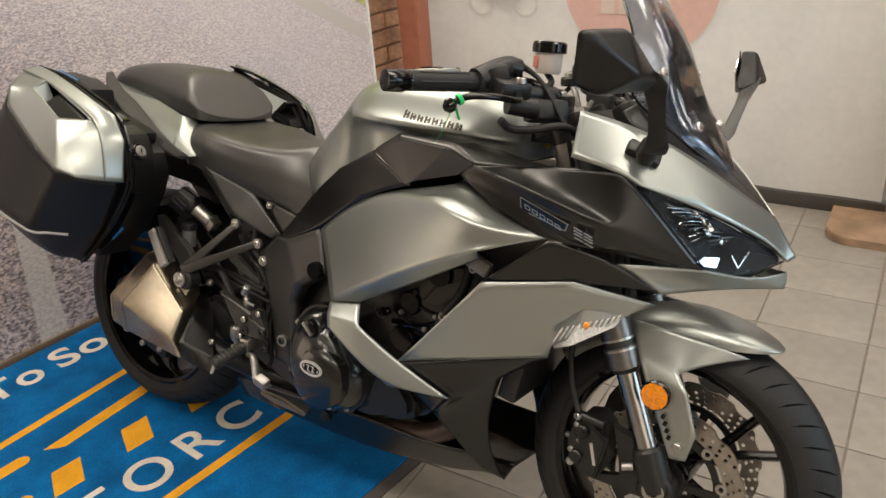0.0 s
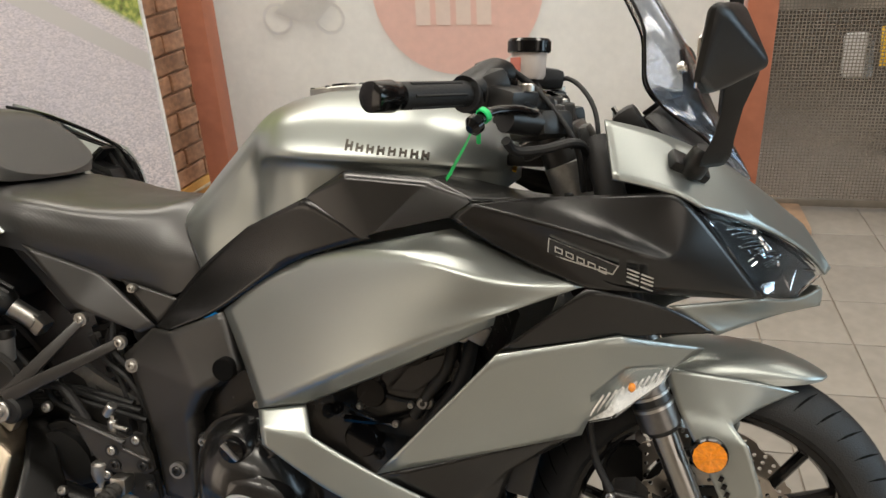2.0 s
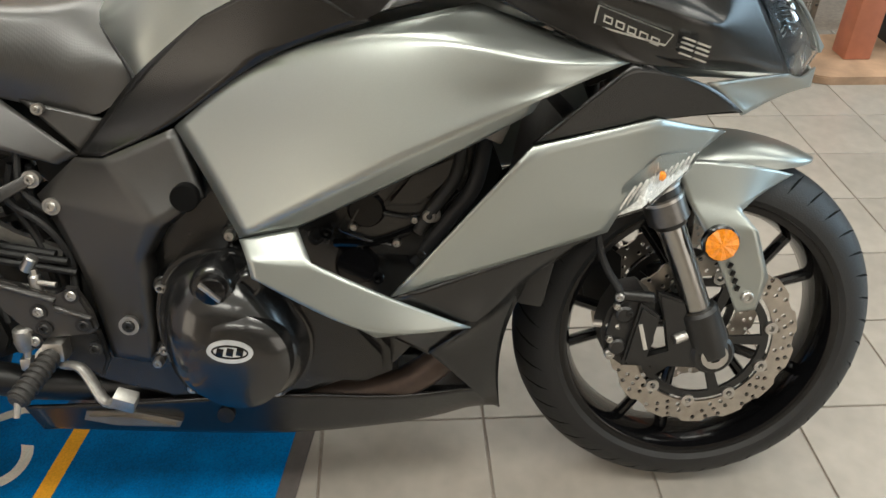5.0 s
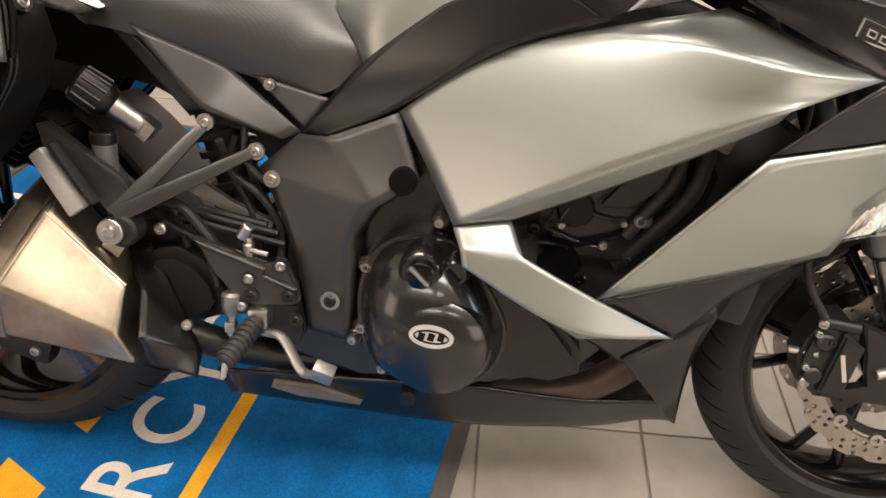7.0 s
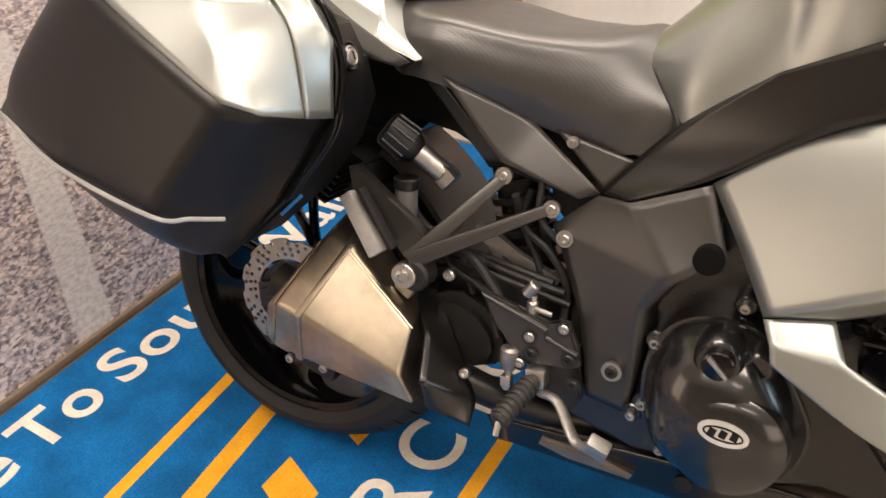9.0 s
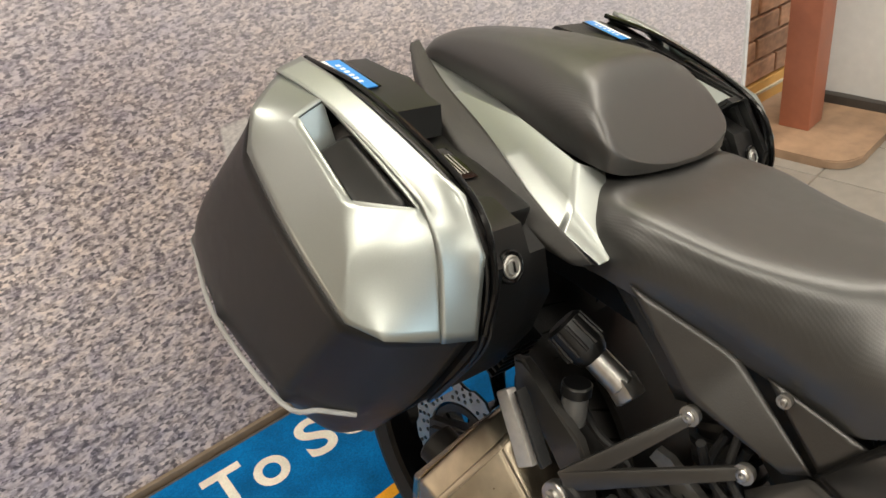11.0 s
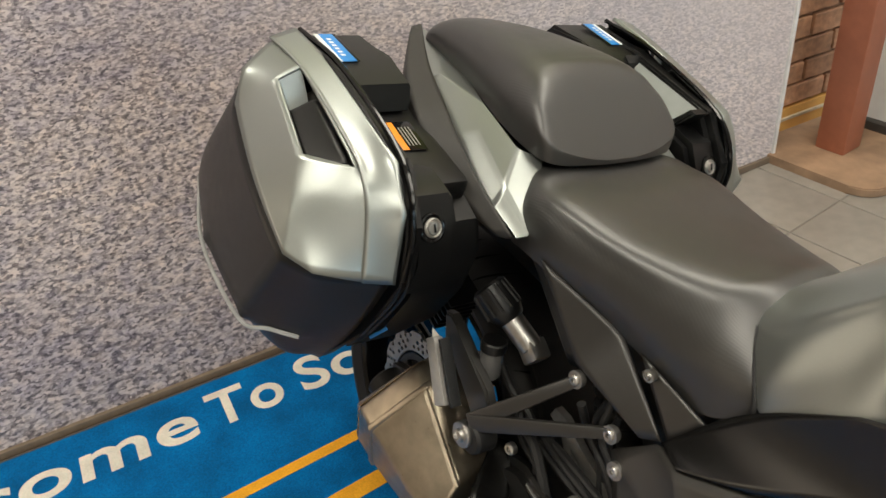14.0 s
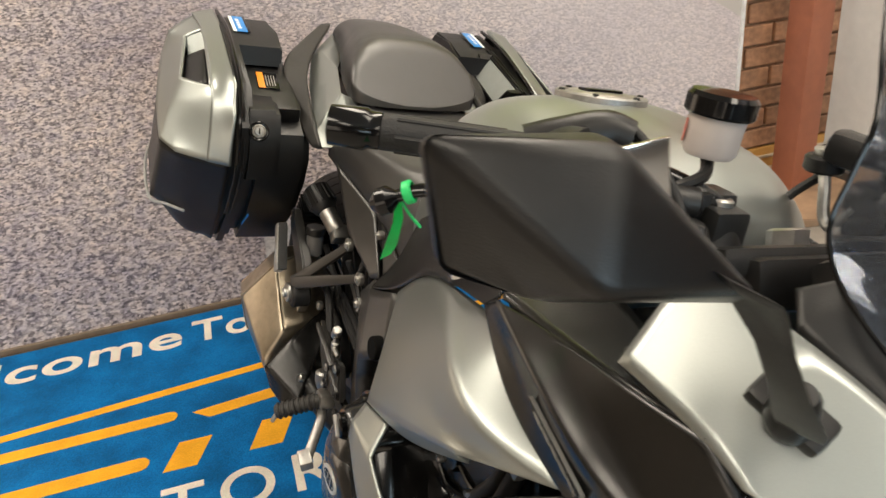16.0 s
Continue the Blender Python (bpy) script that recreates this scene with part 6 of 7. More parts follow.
# ---- frame side, swingarm, rear suspension ----
for p, r in (((.586, -.197, .388), .014), ((.495, -.170, .552), .012), ((.471, -.165, .588), .012), ((.400, -.166, .623), .012), ((.484, -.142, .677), .008)):
    ring_m = part("bolt_seat", ring([(r * .5, -.003), (r, -.003), (r * .92, .006), (r * .5, .006)], (0, 0, 0), 24), CASTALU, bike)
    ring_m.matrix_basis = pose(*p)
    bolt((p[0], p[1] - .002, p[2]), (0, -1, 0), r * .62, bike, DARKMETAL if r > .013 else ALU, .005)
# a solid black disc gives the darkness of the open frame hole
part("frame_plug", turned([((.684, -.195, .576), .0185), ((.684, -.2125, .576), .0185), ((.684, -.214, .576), .017), ((.684, -.2145, .576), .002)], (0, -1, .05), 32), RECESS_SHADE, bike, "black disc standing for the shaded round frame hole")
arm = part("swingarm", plate([(.58, .43), (.60, .39), (.57, .34), (.35, .30), (.05, .275), (-.06, .29), (-.065, .335), (.03, .36), (.22, .42), (.38, .475), (.5, .47)], -.125, -.085, .01), DARKMETAL, bike, "black swingarm")
part("swingarm_left", plate([(.58, .43), (.60, .39), (.57, .34), (.35, .30), (.05, .275), (-.06, .29), (-.065, .335), (.03, .36), (.22, .40), (.5, .45)], .085, .125, .01), DARKMETAL, bike)
part("axle", rod((0, -.14, .312), (0, .14, .312), .014, 18, bevel=.002), ALU, bike)
part("rear_caliper", box((.06, -.115, .225), (.10, .04, .05), .01, Euler((0, .3, 0)).to_matrix().to_4x4()), DARKMETAL, bike, "black rear brake caliper")
for x, z in ((.015, .215), (.085, .215)):
    bolt((x, -.136, z), (0, -1, 0), .008, bike, ALU)
cut_plate("link_arm", [[(.345, .517), (.352, .533), (.372, .530), (.422, .500), (.484, .475), (.481, .466), (.40, .470), (.385, .480), (.372, .503)], [(.394, .494), (.401, .481), (.427, .478)]], .012, CASTALU, bike, "bare aluminium linkage arm", Matrix.Translation((0, -.128, 0)) @ Matrix.Rotation(radians(90), 4, "X"))
for pts, rr in (([(.30, -.175, .50), (.36, -.18, .505), (.40, -.185, .47), (.43, -.19, .43)], .0075), ([(.42, -.17, .60), (.43, -.15, .55), (.47, -.15, .52), (.50, -.15, .47), (.50, -.16, .40)], .006), ([(.36, -.15, .49), (.42, -.155, .478), (.50, -.16, .468)], .0055), ([(.36, -.15, .475), (.42, -.155, .465), (.51, -.16, .452)], .0055), ([(.45, -.15, .62), (.455, -.16, .57), (.50, -.16, .53)], .005)):
    part("hose", tube(pts, rr, 6, 8), RUBBER, bike, "black rubber hose")
part("chain_cover", plate([(.295, .412), (.318, .426), (.345, .430), (.381, .414), (.407, .385), (.417, .352), (.405, .325), (.358, .308), (.335, .33), (.312, .365)], -.168, -.13, .014), DARKMETAL, bike, "rounded black inner cover")
bolt((.335, -.185, .468), (0, -1, 0), .009, bike, ALU)
part("cable_end", rod((.455, -.19, .468), (.468, -.192, .488), .009, 12, bevel=.002), ALU, bike)
part("shock", rod((.43, -.03, .40), (.36, -.03, .62), .035, 20), DARKMETAL, bike, "rear shock absorber")
for k in range(7):
    z = .43 + k * .025
    part("spring_coil", ring([(.036, -.005), (.046, -.005), (.046, .005), (.036, .005)], (0, 0, 0), 28), DARKMETAL, bike).matrix_basis = pose(.43 - (z - .40) * .32, -.03, z, 72, 0, 90)
for pts in ([(.30, -.15, .50), (.33, -.16, .47), (.385, -.16, .44), (.41, -.17, .38)], [(.29, -.14, .485), (.37, -.145, .49), (.48, -.15, .475)], [(.28, -.15, .47), (.35, -.15, .475), (.47, -.15, .455)],
            [(.46, -.14, .60), (.45, -.13, .55), (.48, -.14, .50)], [(.43, -.13, .60), (.42, -.13, .55), (.45, -.13, .49), (.47, -.14, .42)], [(.25, -.16, .56), (.28, -.15, .52), (.33, -.15, .50), (.36, -.15, .43)]):
    part("hose", tube(pts, .006, 6, 8), RUBBER, bike)
inner = part("under_seat_tray", plate([(-.10, .72), (.05, .69), (.16, .68), (.30, .665), (.37, .61), (.50, .58), (.55, .66), (.40, .72), (.25, .78), (.05, .86), (-.12, .88)], -.10, .10, .01), PLASTIC, bike, "black under-seat tray")
part("hugger", ring([(.335, -.10), (.345, -.10), (.35, 0), (.345, .10), (.335, .10), (.340, 0)], (0, 0, 0), 60), PLASTIC, bike, "black rear hugger").matrix_basis = Matrix.Translation((0, 0, .312))
for o in [q for q in bike.children if q.name == "hugger"]:
    me = o.data
    b2 = bmesh.new()
    b2.from_mesh(me)
    bmesh.ops.delete(b2, geom=[v for v in b2.verts if not (radians(10) < math.atan2(v.co.z, v.co.x) < radians(62))], context="VERTS")
    b2.to_mesh(me)
    b2.free()
# seat side plates
SEATP = dict(a=(.305, -.176, .748), b=(.424, -.132, .696), c=(.531, -.154, .618), d=(.505, -.158, .606), e=(.392, -.165, .642))
cage("subframe_cover", SEATP, ["a b e", "b c d e"], FRAMEM, bike, "b-e", label="matt black subframe cover")
TRI = dict(a=(.456, -.131, .688), b=(.571, -.138, .663), c=(.535, -.148, .62))
cage("seat_corner_cover", TRI, ["a b c"], FRAMEM, bike, "")
STRUTR = dict(a=(.26, -.165, .755), b=(.292, -.168, .745), c=(.40, -.160, .635), d=(.375, -.158, .628))
cage("seat_rail", STRUTR, ["a b c d"], DARKMETAL, bike, "", thick=.012)
# rear set
RS = [(.391, .466), (.446, .449), (.494, .432), (.508, .446), (.522, .444), (.538, .409), (.543, .384), (.532, .376), (.466, .369), (.446, .392), (.420, .411)]
rearset = part("footrest_plate", plate(RS, -.203, -.188, .004), FRAMEM, bike, "cast black footrest plate")
part("rib", facets({"a0": (.392, -.203, .466), "b0": (.497, -.203, .433), "c0": (.493, -.203, .424), "d0": (.400, -.203, .453), "a1": (.396, -.210, .463), "b1": (.494, -.210, .431), "c1": (.492, -.210, .427), "d1": (.402, -.210, .457)},
                          ["a0 b0 c0 d0", "a1 b1 c1 d1", "a0 b0 b1 a1", "b0 c0 c1 b1", "c0 d0 d1 c1", "d0 a0 a1 d1"], .0015, 2), FRAMEM, rearset)
part("rib", facets({"a0": (.488, -.203, .424), "b0": (.541, -.203, .406), "c0": (.541, -.203, .398), "d0": (.490, -.203, .412), "a1": (.492, -.209, .421), "b1": (.538, -.209, .404), "c1": (.538, -.209, .401), "d1": (.493, -.209, .414)},
                          ["a0 b0 c0 d0", "a1 b1 c1 d1", "a0 b0 b1 a1", "b0 c0 c1 b1", "c0 d0 d1 c1", "d0 a0 a1 d1"], .0015, 2), FRAMEM, rearset)
part("lower_plate", plate([(.463, .372), (.540, .376), (.549, .330), (.537, .304), (.495, .330), (.470, .345)], -.192, -.178, .004), DARKMETAL, rearset, "dark lower footrest plate")
for x, z, bright in ((.469, .412, 1), (.473, .387, 0), (.527, .392, 0), (.516, .436, 1), (.537, .355, 0), (.458, .368, 1)):
    part("bolt_seat", ring([(.006, -.002), (.0115, -.002), (.0105, .004), (.006, .004)], (x, -.204, z), 20), DARKMETAL, rearset)
    bolt((x, -.203, z), (0, -1, 0), .0075, rearset, ALU if bright else DARKMETAL, .005)
pa, pb = Vector((.486, -.205, .356)), Vector((.462, -.290, .322))
d = (pb - pa).normalized()
peg = part("footpeg", rod(pa + d * .008, pb, .0130, 16, bevel=.003), GRAIN, bike, "ribbed rubber rider footpeg")
for k in range(8):
    q = pa + d * (.018 + .0095 * k)
    part("peg_rib", rod(q, q + d * .005, .0158, 16, bevel=.0012), GRAIN, peg)
part("peg_mount", box(pa, (.03, .03, .03), .006), ALU, peg)
part("feeler_pin", rod(pb - d * .006, pb + Vector((0, -.004, -.020)), .005, 10, r2=.004), ALU, peg)
ped = part("brake_pedal", tube([(.495, -.212, .335), (.525, -.225, .335), (.56, -.25, .30), (.585, -.262, .305)], .009, 6, 10, flat=.7), CASTALU, bike, "bare metal rear brake pedal")
part("pedal_tip", box((.595, -.268, .312), (.03, .022, .022), .003, Euler((.3, .3, 0)).to_matrix().to_4x4()), CASTALU, ped, "knurled pedal tip")
part("brake_cylinder", turned([((.4425, -.200, .388), .010), ((.442, -.200, .384), .0145), ((.4415, -.200, .366), .0145), ((.441, -.200, .352), .010), ((.441, -.200, .350), .006)], (0, 0, -1), 20), CASTALU, bike, "cast rear brake cylinder")
part("push_rod", rod((.442, -.200, .352), (.439, -.200, .318), .0055, 12), ALU, bike)
part("rod_joint", box((.440, -.200, .332), (.016, .016, .018), .003), ALU, bike)
part("light_switch", rod((.466, -.19, .438), (.466, -.192, .462), .0085, 14, bevel=.002), ALU, bike)
part("union_bolt", rod((.466, -.192, .460), (.466, -.192, .470), .0055, 6), ALU, bike)
part("banjo", rod((.470, -.195, .452), (.495, -.195, .448), .004, 10), ALU, bike)
# passenger footrest
def beam(p, q, h0, h1, t, parent, mat, name, label=""):
    """A flat tapering arm of height h0 to h1 and thickness t."""
    p, q = Vector(p), Vector(q)
    d_ = (q - p).normalized()
    n = Vector((0, 1, 0)).cross(d_).normalized()
    w = d_.cross(n).normalized()
    V = {}
    for k, (c_, h_) in enumerate(((p, h0), (q, h1))):
        for m_, (su, sw) in enumerate(((-1, -1), (1, -1), (1, 1), (-1, 1))):
            V["%d%d" % (k, m_)] = c_ + n * su * h_ / 2 + w * sw * t / 2
    return part(name, facets(V, ["00 01 02 03", "10 11 12 13", "00 01 11 10", "01 02 12 11", "02 03 13 12", "03 00 10 13"], .003, 2), mat, parent, label)


hub = Vector((.292, -.232, .498))
for a in ((.400, -.160, .623), (.471, -.160, .588)):
    beam(Vector(a) + Vector((.006, 0, .004)), hub, .015, .026, .010, bike, FRAMEM, "passenger_arm", "cast black passenger footrest arm")
part("arm_plate", plate([(.183, .612), (.200, .616), (.212, .605), (.250, .577), (.297, .549), (.308, .530), (.300, .500), (.275, .492), (.262, .520), (.230, .545), (.191, .574)], -.218, -.20, .004), FRAMEM, bike, "cast black passenger footrest bracket")
pt, pe = Vector((.206, -.236, .588)), Vector((.266, -.246, .512))
d2 = (pe - pt).normalized()
PALEALLOY = material("pale_cast_alloy", (.42, .41, .39), .45, .35, .08, 120, .1, 400)
pp = beam(pt + Vector((-.010, -.004, -.006)), pe + Vector((-.012, -.004, -.006)), .022, .028, .016, bike, PALEALLOY, "passenger_peg", "folded aluminium passenger peg with rubber teeth")
for k in range(10):
    q = pt + d2 * (.012 + .0088 * k) + Vector((.011, -.004, .0095))
    part("peg_rib", box(q, (.016, .017, .0052), .001, Euler((0, .86, 0)).to_matrix().to_4x4()), RUBBER, pp)
part("pivot_washer", turned([((.288, -.228, .476), .019), ((.288, -.240, .476), .019), ((.288, -.2415, .476), .0175), ((.288, -.2415, .476), .010), ((.288, -.247, .476), .0095), ((.288, -.248, .476), .006), ((.288, -.244, .476), .0045)], (0, -1, 0), 24), ALU, bike, "bare metal hanger bolt and washer")
part("hanger_rubber", rod((.30, -.20, .476), (.30, -.236, .476), .024, 20, bevel=.004), RUBBER, bike)
part("hanger", box((.282, -.205, .452), (.03, .02, .04), .004, Euler((0, .6, 0)).to_matrix().to_4x4()), ALU, bike)
# preload knob and fluid pot
ka, kb = Vector((.228, -.188, .672)), Vector((.272, -.17, .636))
dk = (kb - ka).normalized()
knob = part("preload_knob", turned([(ka, .02), (ka + dk * .004, .025), (ka + dk * .04, .027), (ka + dk * .055, .021), (ka + dk * .058, .018)], dk, 24), PLASTIC, bike, "black ribbed preload knob")
for k in range(12):
    a = 2 * math.pi * k / 12
    u = dk.cross(Vector((0, 0, 1))).normalized()
    v = dk.cross(u)
    off = (u * math.cos(a) + v * math.sin(a)) * .026
    part("rib", rod(ka + dk * .006 + off * .96, ka + dk * .042 + off * 1.04, .0025, 6), PLASTIC, knob)
part("preload_body", rod(kb - dk * .004, kb + dk * .045, .017, 20, bevel=.002), ALU, knob, "bare aluminium adjuster body")
part("preload_foot", box(kb + dk * .05, (.03, .03, .03), .005, Euler((0, .7, 0)).to_matrix().to_4x4()), ALU, knob)
pot = part("fluid_pot", rod((.262, -.186, .545), (.262, -.186, .588), .0165, 18, bevel=.002), material("smoky_pot", (.10, .10, .10), .3, 0, .1, 40), bike, "small rear brake fluid pot")
part("cap", rod((.262, -.186, .586), (.262, -.186, .603), .019, 20, bevel=.002), PLASTIC, pot)
for k in range(6):
    part("tray_fin", box((.128 - .006 * k, -.15, .602 - .011 * k), (.05, .06, .004), .001, Euler((0, .45, 0)).to_matrix().to_4x4()), PLASTIC, bike)


# ---- tail ----
TAIL = dict(o0=(-.22, -.035, .914), o1=(-.048, -.140, .876), o2=(.085, -.176, .838), o3=(.150, -.185, .812), o4=(.214, -.190, .786), t=(.275, -.196, .768), i0=(-.185, -.015, .905), i1=(.07, -.116, .877), i2=(.189, -.143, .852),
            r0=(-.035, -.121, .890), r1=(.114, -.153, .850), r2=(.214, -.178, .810), f0=(.209, -.112, .842), t2=(.274, -.172, .768))
moulded("tail_fairing", TAIL, ["o0 i0 r0 o1", "i0 i1 r0", "i1 i2 r2 r1 r0", "r0 r1 o2 o1", "r1 r2 o4 o3 o2", "i2 f0 t2 r2", "r2 t2 t o4"], SILVER, bike, "matt silver tail fairing", radius=.006, limit=6)
RAIL = dict(n0=(-.190, -.060, .930), n1=(-.06, -.128, .895), n2=(.04, -.168, .880), n3=(.108, -.190, .856), n4=(.168, -.197, .815), n5=(.268, -.199, .766),
            q0=(-.180, -.088, .928), q1=(-.06, -.170, .896), q2=(.035, -.222, .884), q3=(.085, -.228, .850), q4=(.140, -.218, .800), q5=(.250, -.206, .758),
            s1=(-.06, -.176, .872), s2=(.03, -.226, .855), s3=(.085, -.224, .815), s4=(.145, -.210, .775))
cage("grab_rail", RAIL, ["n0 n1 q1 q0", "n1 n2 q2 q1", "n2 n3 q3 q2", "n3 n4 q4 q3", "n4 n5 q5 q4", "q0 q1 s1", "q1 q2 s2 s1", "q2 q3 s3 s2", "q3 q4 s4 s3", "q4 q5 s4"], GRAIN, bike, "q0-q1-q2-q3-q4-q5", thick=.012, fold=.45, corner=.3, label="dark grey moulded grab rail")
# ---- side cases ----
GREYPRINT = material("grey_small_print", (.28, .27, .25), .6)
LINER = material("dark_case_liner", (.03, .026, .023), .7, 0, .2, 40, .3, 300)


def side_case(sg):
    def f(p):
        return (p[0], p[1] * sg, p[2])

    outline = [(-.09, .935), (.02, .915), (.20, .86), (.25, .79), (.245, .72), (.17, .60), (.06, .49), (-.08, .545), (-.21, .64), (-.19, .76)]
    case = part("side_case", plate(outline, -.352 * sg, -.314 * sg, .012), PLASTIC, bike, "black and matt silver side case")
    part("inner_body", plate([(-.17, .80), (-.06, .82), (.08, .81), (.17, .795), (.212, .77), (.226, .72), (.205, .66), (.155, .585), (.065, .500), (-.07, .55), (-.18, .65)], -.316 * sg, -.198 * sg, .016), PLASTIC, case, "black inner half of the case")
    S = dict(z0=(-.045, -.434, .90), z1=(-.075, -.352, .94), y0=(-.19, -.40, .80), y1=(-.20, -.352, .79), oA=(-.033, -.447, .858), oM=(.08, -.470, .80), oB=(.179, -.470, .744), bM=(.213, -.448, .734), bR=(.241, -.355, .718),
             p=(-.232, -.438, .705), S0=(-.256, -.418, .668), S1=(-.10, -.464, .63), S2=(.067, -.475, .595), S3=(.131, -.412, .585), S4=(.17, -.352, .60), q0=(-.235, -.352, .66), B0=(-.20, -.40, .615), B1=(-.075, -.43, .555), B2=(.045, -.43, .515), B3=(.085, -.40, .515), B4=(.075, -.352, .50), D1=(-.09, -.352, .54), D0=(-.215, -.352, .63))
    S = {k: f(p) for k, p in S.items()}
    cage("shell", S, ["z0 oA p y0", "z1 z0 y0 y1", "oA oM S1 p", "oM oB S2 S1", "p S1 S0", "y0 p S0", "y1 y0 S0 q0", "oB bM S3 S2", "bM bR S4 S3", "S0 S1 B1 B0", "S1 S2 B2 B1", "S2 S3 B3 B2", "S3 S4 B4 B3", "q0 S0 B0 D0", "B0 B1 D1 D0", "B1 B2 B4 D1", "B2 B3 B4"], PLASTIC, case,
         "S0-S1-S2-S3 oB-S2", both=False, thick=.003, fold=.96, pins="S0 S1 S2 S3", label="matt black case shell")
    Z = dict(z0=(-.045, -.435, .903), z1=(-.062, -.39, .937), z2=(-.072, -.346, .947), hD=(.010, -.410, .904), hC=(.015, -.380, .921), sC=(.03, -.340, .926), hA=(.133, -.432, .850), hB=(.189, -.389, .849), sB=(.204, -.343, .857),
             oA=(-.033, -.449, .86), oM=(.08, -.472, .802), oB=(.180, -.472, .745), fL=(.160, -.455, .800), fR=(.209, -.392, .832), cR=(.240, -.35, .815), bM=(.214, -.45, .733), bC=(.236, -.40, .722), bR=(.246, -.353, .716))
    Z = {k: f(p) for k, p in Z.items()}
    cage("lid", Z, ["z0 hD oA", "oA hD hA oM", "z0 z1 hC hD", "z1 z2 sC hC", "hC sC sB hB", "oM hA fL oB", "hA hB fR fL", "hB sB cR fR", "oB fL bM", "fL fR bC bM", "fR cR bR bC"], SILVER, case, "oA-oM hD-hA hA-fL fL-fR fL-oB hC-hB hB-hA", both=False, thick=.004, fold=.45, label="matt silver case lid")
    LB = dict(a=(-.064, -.390, .9395), b=(-.073, -.349, .9495), c=(.014, -.379, .9245), d=(.03, -.342, .929), e=(.191, -.386, .8545), f=(.207, -.345, .8600), g=(.2215, -.389, .815), h=(.2460, -.350, .808), i=(.2395, -.396, .722), j=(.249, -.355, .716))
    LB = {k: f(p) for k, p in LB.items()}
    cage("lid_band", LB, ["a b d c", "c d f e", "e f h g", "g h j i"], SILVER, case, "c-e-g-i", both=False, thick=.004, label="raised matt silver edge band")
    part("handle_pocket", box((.085, -.385 * sg, .838), (.18, .08, .012), .003, Euler((.55 * sg, .36, -.1 * sg)).to_matrix().to_4x4()), LINER, case)
    part("handle_grip", box((.108, -.398 * sg, .851), (.125, .050, .030), .012, Euler((.55 * sg, .36, -.12 * sg)).to_matrix().to_4x4(), seg=4), PLASTIC, case, "black carrying handle")
    part("pocket_wall", facets({k: f(p) for k, p in dict(a=(.008, -.411, .903), b=(.013, -.379, .920), c=(.030, -.372, .872), d=(.026, -.404, .858), e=(.004, -.411, .901), g=(.009, -.379, .918), h=(.026, -.372, .870), i=(.022, -.404, .856)).items()}, ["a b c d", "e g h i", "a b g e", "b c h g", "c d i h", "d a e i"], .0008, 1), SILVER, case)
    part("stripe", tube([f(p) for p in ((-.252, -.417, .668), (-.10, -.467, .629), (.067, -.477, .594), (.10, -.446, .588), (.128, -.416, .584))], .0032, 5, 8), material("grey_case_stripe", (.30, .30, .295), .4), case, "grey trim stripe")
    part("seam", tube([f(p) for p in ((-.08, -.338, .945), (.04, -.334, .925), (.205, -.338, .862), (.254, -.343, .79), (.25, -.345, .72))], .004, 5, 8), GLOSSBLACK, case)
    lockbox = part("lock_housing", plate([(.10, .815), (.178, .834), (.222, .818), (.2405, .785), (.243, .73), (.228, .685), (.13, .66)], -.332 * sg, -.262 * sg, .011), PLASTIC, case, "smooth black lock housing")
    for yy in (-.3335, -.3445) if sg > 0 else (-.3445,):
        part("rib", tube([f(p) for p in ((-.075, yy, .938), (.04, yy, .922), (.196, yy, .860), (.241, yy, .800), (.246, yy, .74), (.238, yy, .69), (.17, yy, .595))], .0026, 6, 6), PLASTIC, case)
    lk = Vector(f((.2425, -.306, .783)))
    ld = Vector((.93, 0, .33)).normalized()
    part("lock_recess", turned([(lk - ld * .008, .0185), (lk + ld * .0005, .0185), (lk + ld * .0012, .0165), (lk, .0135)], ld, 28), GLOSSBLACK, lockbox)
    lock = part("lock", turned([(lk - ld * .012, .0125), (lk + ld * .002, .0125), (lk + ld * .003, .011), (lk + ld * .0015, .009), (lk + ld * .004, .0078), (lk + ld * .0045, .002)], ld, 28), CASTALU, lockbox, "bare metal case lock")
    part("key_slot", box(lk + ld * .0046, (.002, .0025, .011), .0004, ld.to_track_quat("X", "Z").to_matrix().to_4x4()), GLOSSBLACK, lockbox)
    part("top_ledge", plate([(-.13, .905), (-.10, .932), (-.02, .922), (.045, .902), (.05, .865), (-.12, .865)], -.334 * sg, -.225 * sg, .006), PLASTIC, case)
    part("inner_ledge", box(f((.09, -.270, .826 if sg > 0 else .780)), (.20, .110, .04), .010, Euler((0, .30, 0)).to_matrix().to_4x4()), PLASTIC, case)
    tilt = Euler((0, .22, 0)).to_matrix().to_4x4()
    bs = part("blue_sticker", box(f((-.045, -.297, .9285)), (.080, .022, .0015), .0004, tilt), BLUEST, case, "blue and white printed sticker")
    part("white_band", box(f((-.045, -.3115, .9285)), (.080, .007, .0015), .0004, tilt), WHITEINK, bs)
    part("dark_band", box(f((-.045, -.2835, .9285)), (.080, .005, .0015), .0004, tilt), GLOSSBLACK, bs)
    for k in range(6):
        part("sticker_bar", box(f((-.068 + .009 * k, -.299, .9340 - .0020 * k)), (.005, .007, .0012), .0003, tilt), WHITEINK, bs)
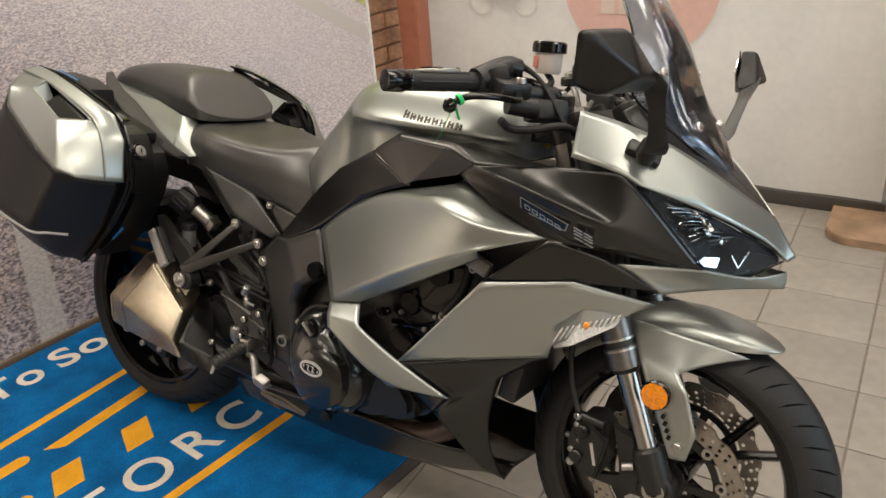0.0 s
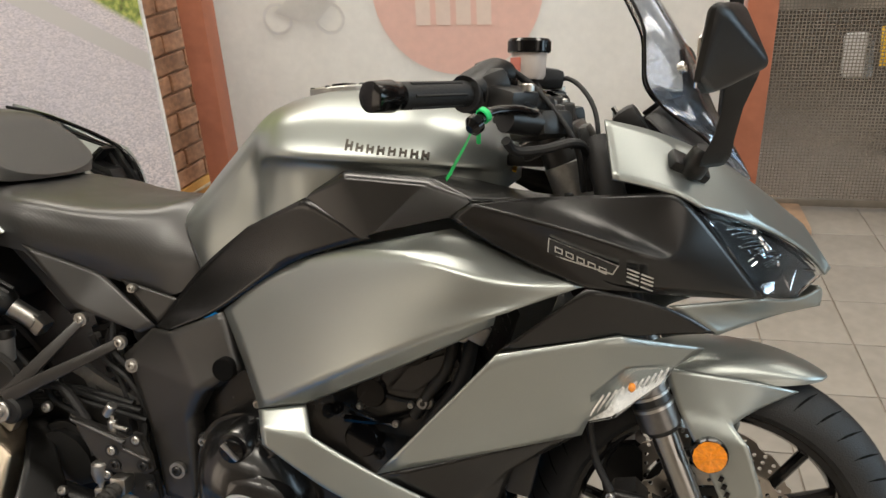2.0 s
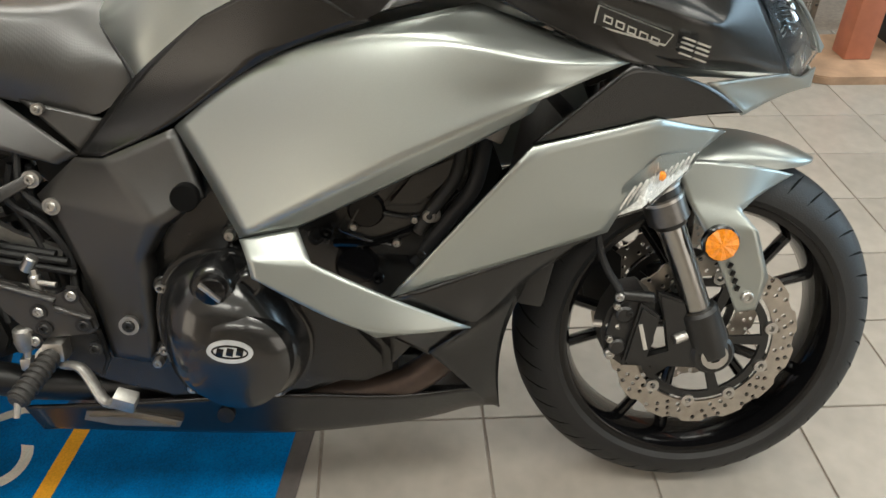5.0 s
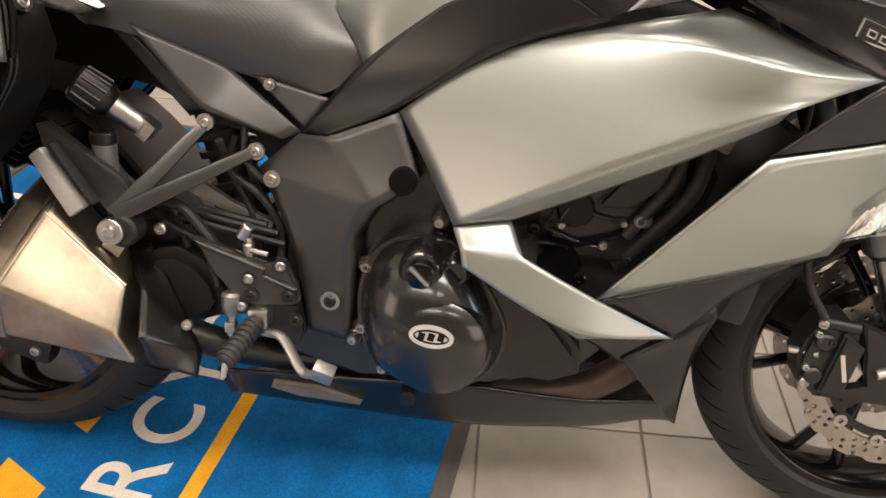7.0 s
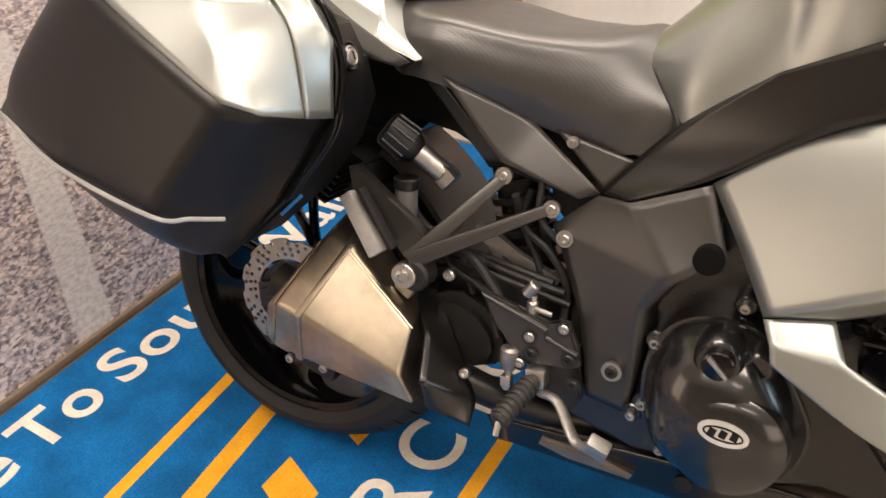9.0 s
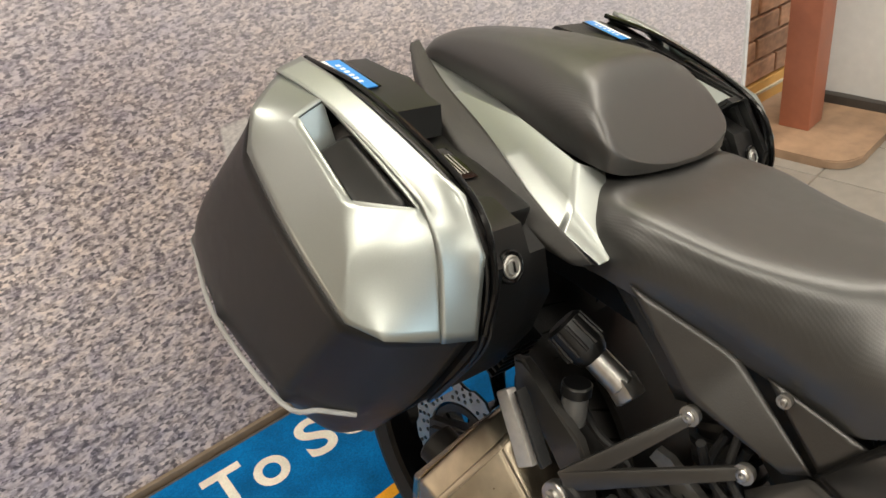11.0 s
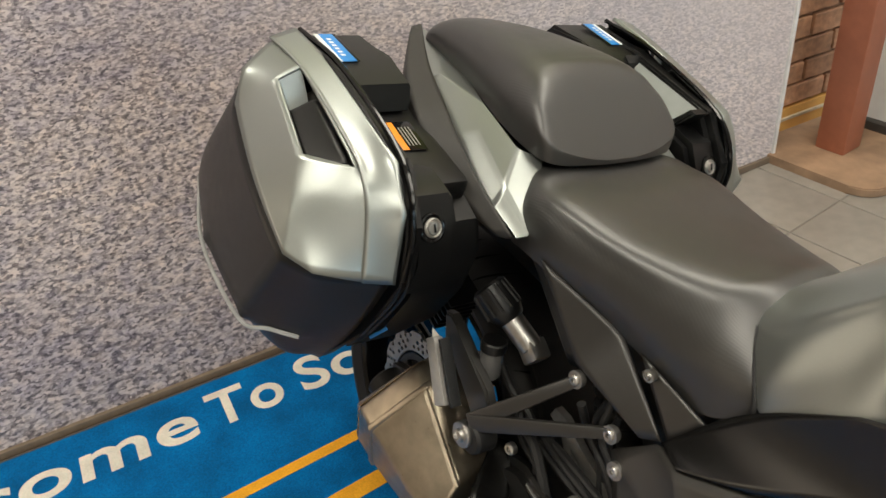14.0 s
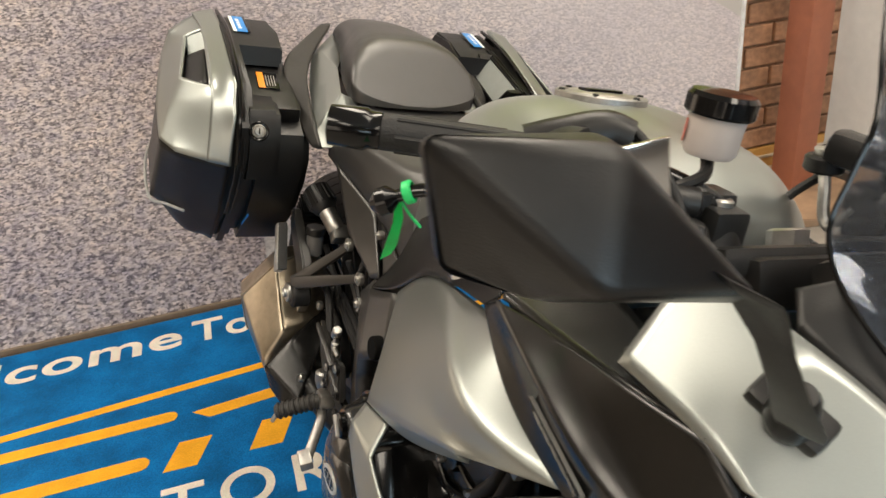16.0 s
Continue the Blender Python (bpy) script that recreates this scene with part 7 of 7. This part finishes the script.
    if sg > 0:
        lean = Euler((.0, .30, -.06)).to_matrix().to_4x4()
        ws = part("warning_sticker", box((.098, -.264, .8465), (.062, .042, .0016), .0004, lean), GLOSSBLACK, case, "orange and black warning sticker")
        part("orange_band", box((.098, -.2775, .8468), (.060, .013, .0018), .0004, lean), ORANGEST, ws)
        for k in range(4):
            part("text_bar", box((.100, -.2665 + .0052 * k, .8464), (.040, .0016, .0018), .0003, lean), GREYPRINT, ws)
        part("lower_sticker", box((.145, -.30, .572), (.045, .002, .005), .0005, Euler((0, -.8, .2)).to_matrix().to_4x4()), BLUEST, case)
    # the case on the far side hangs a little further back and closer in
    if sg < 0:
        moulded("lid_inside", dict(a=(.040, .280, .860), b=(.046, .312, .904), c=(.197, .312, .863), d=(.152, .280, .824)), ["a b c d"], material("pale_lid_lining", (.22, .235, .225), .5, .2, .05, 40), case, "pale inside of the lid", both=False)
        for name, o in (("upper_rim", [(.034, .902), (.046, .912), (.208, .866), (.198, .856), (.05, .899)]), ("front_rim", [(.145, .822), (.158, .816), (.208, .862), (.196, .866)]),
                        ("lower_rim", [(.030, .855), (.150, .815), (.156, .826), (.036, .866)]), ("rear_rim", [(.022, .862), (.036, .858), (.048, .902), (.036, .912)])):
            part(name, plate(o, .306 if name == "upper_rim" else .276, .318, .004), PLASTIC, case)
        case.matrix_basis = Matrix.Translation((-.030, -.045, .012)) @ case.matrix_basis


side_case(1), side_case(-1)
# tank cap
CAPD = Vector((-.10, 0, 1)).normalized()
CAPC = Vector((.815, 0, 1.0095))
cap = part("filler_cap", turned([(CAPC - CAPD * .020, .060), (CAPC, .060), (CAPC + CAPD * .0020, .058), (CAPC + CAPD * .0020, .050), (CAPC - CAPD * .0025, .0485)], CAPD, 48), CASTALU, bike, "flush aluminium ringed fuel cap")
part("cap_centre", turned([(CAPC - CAPD * .015, .0455), (CAPC + CAPD * .0005, .0455), (CAPC + CAPD * .003, .042), (CAPC + CAPD * .004, .01)], CAPD, 40), ALU, cap)
for k in range(6):
    a = k * math.pi / 3 + .3
    bolt(CAPC + Vector((.0545 * math.cos(a), .0545 * math.sin(a), .00545 * math.cos(a) + .0015)), CAPD, .0042, cap, DARKMETAL, .003)
part("key_flap", box(CAPC + Vector((-.003, 0, .0045)), (.024, .055, .005), .002, Euler((0, -.1, 0)).to_matrix().to_4x4()), GLOSSBLACK, cap)
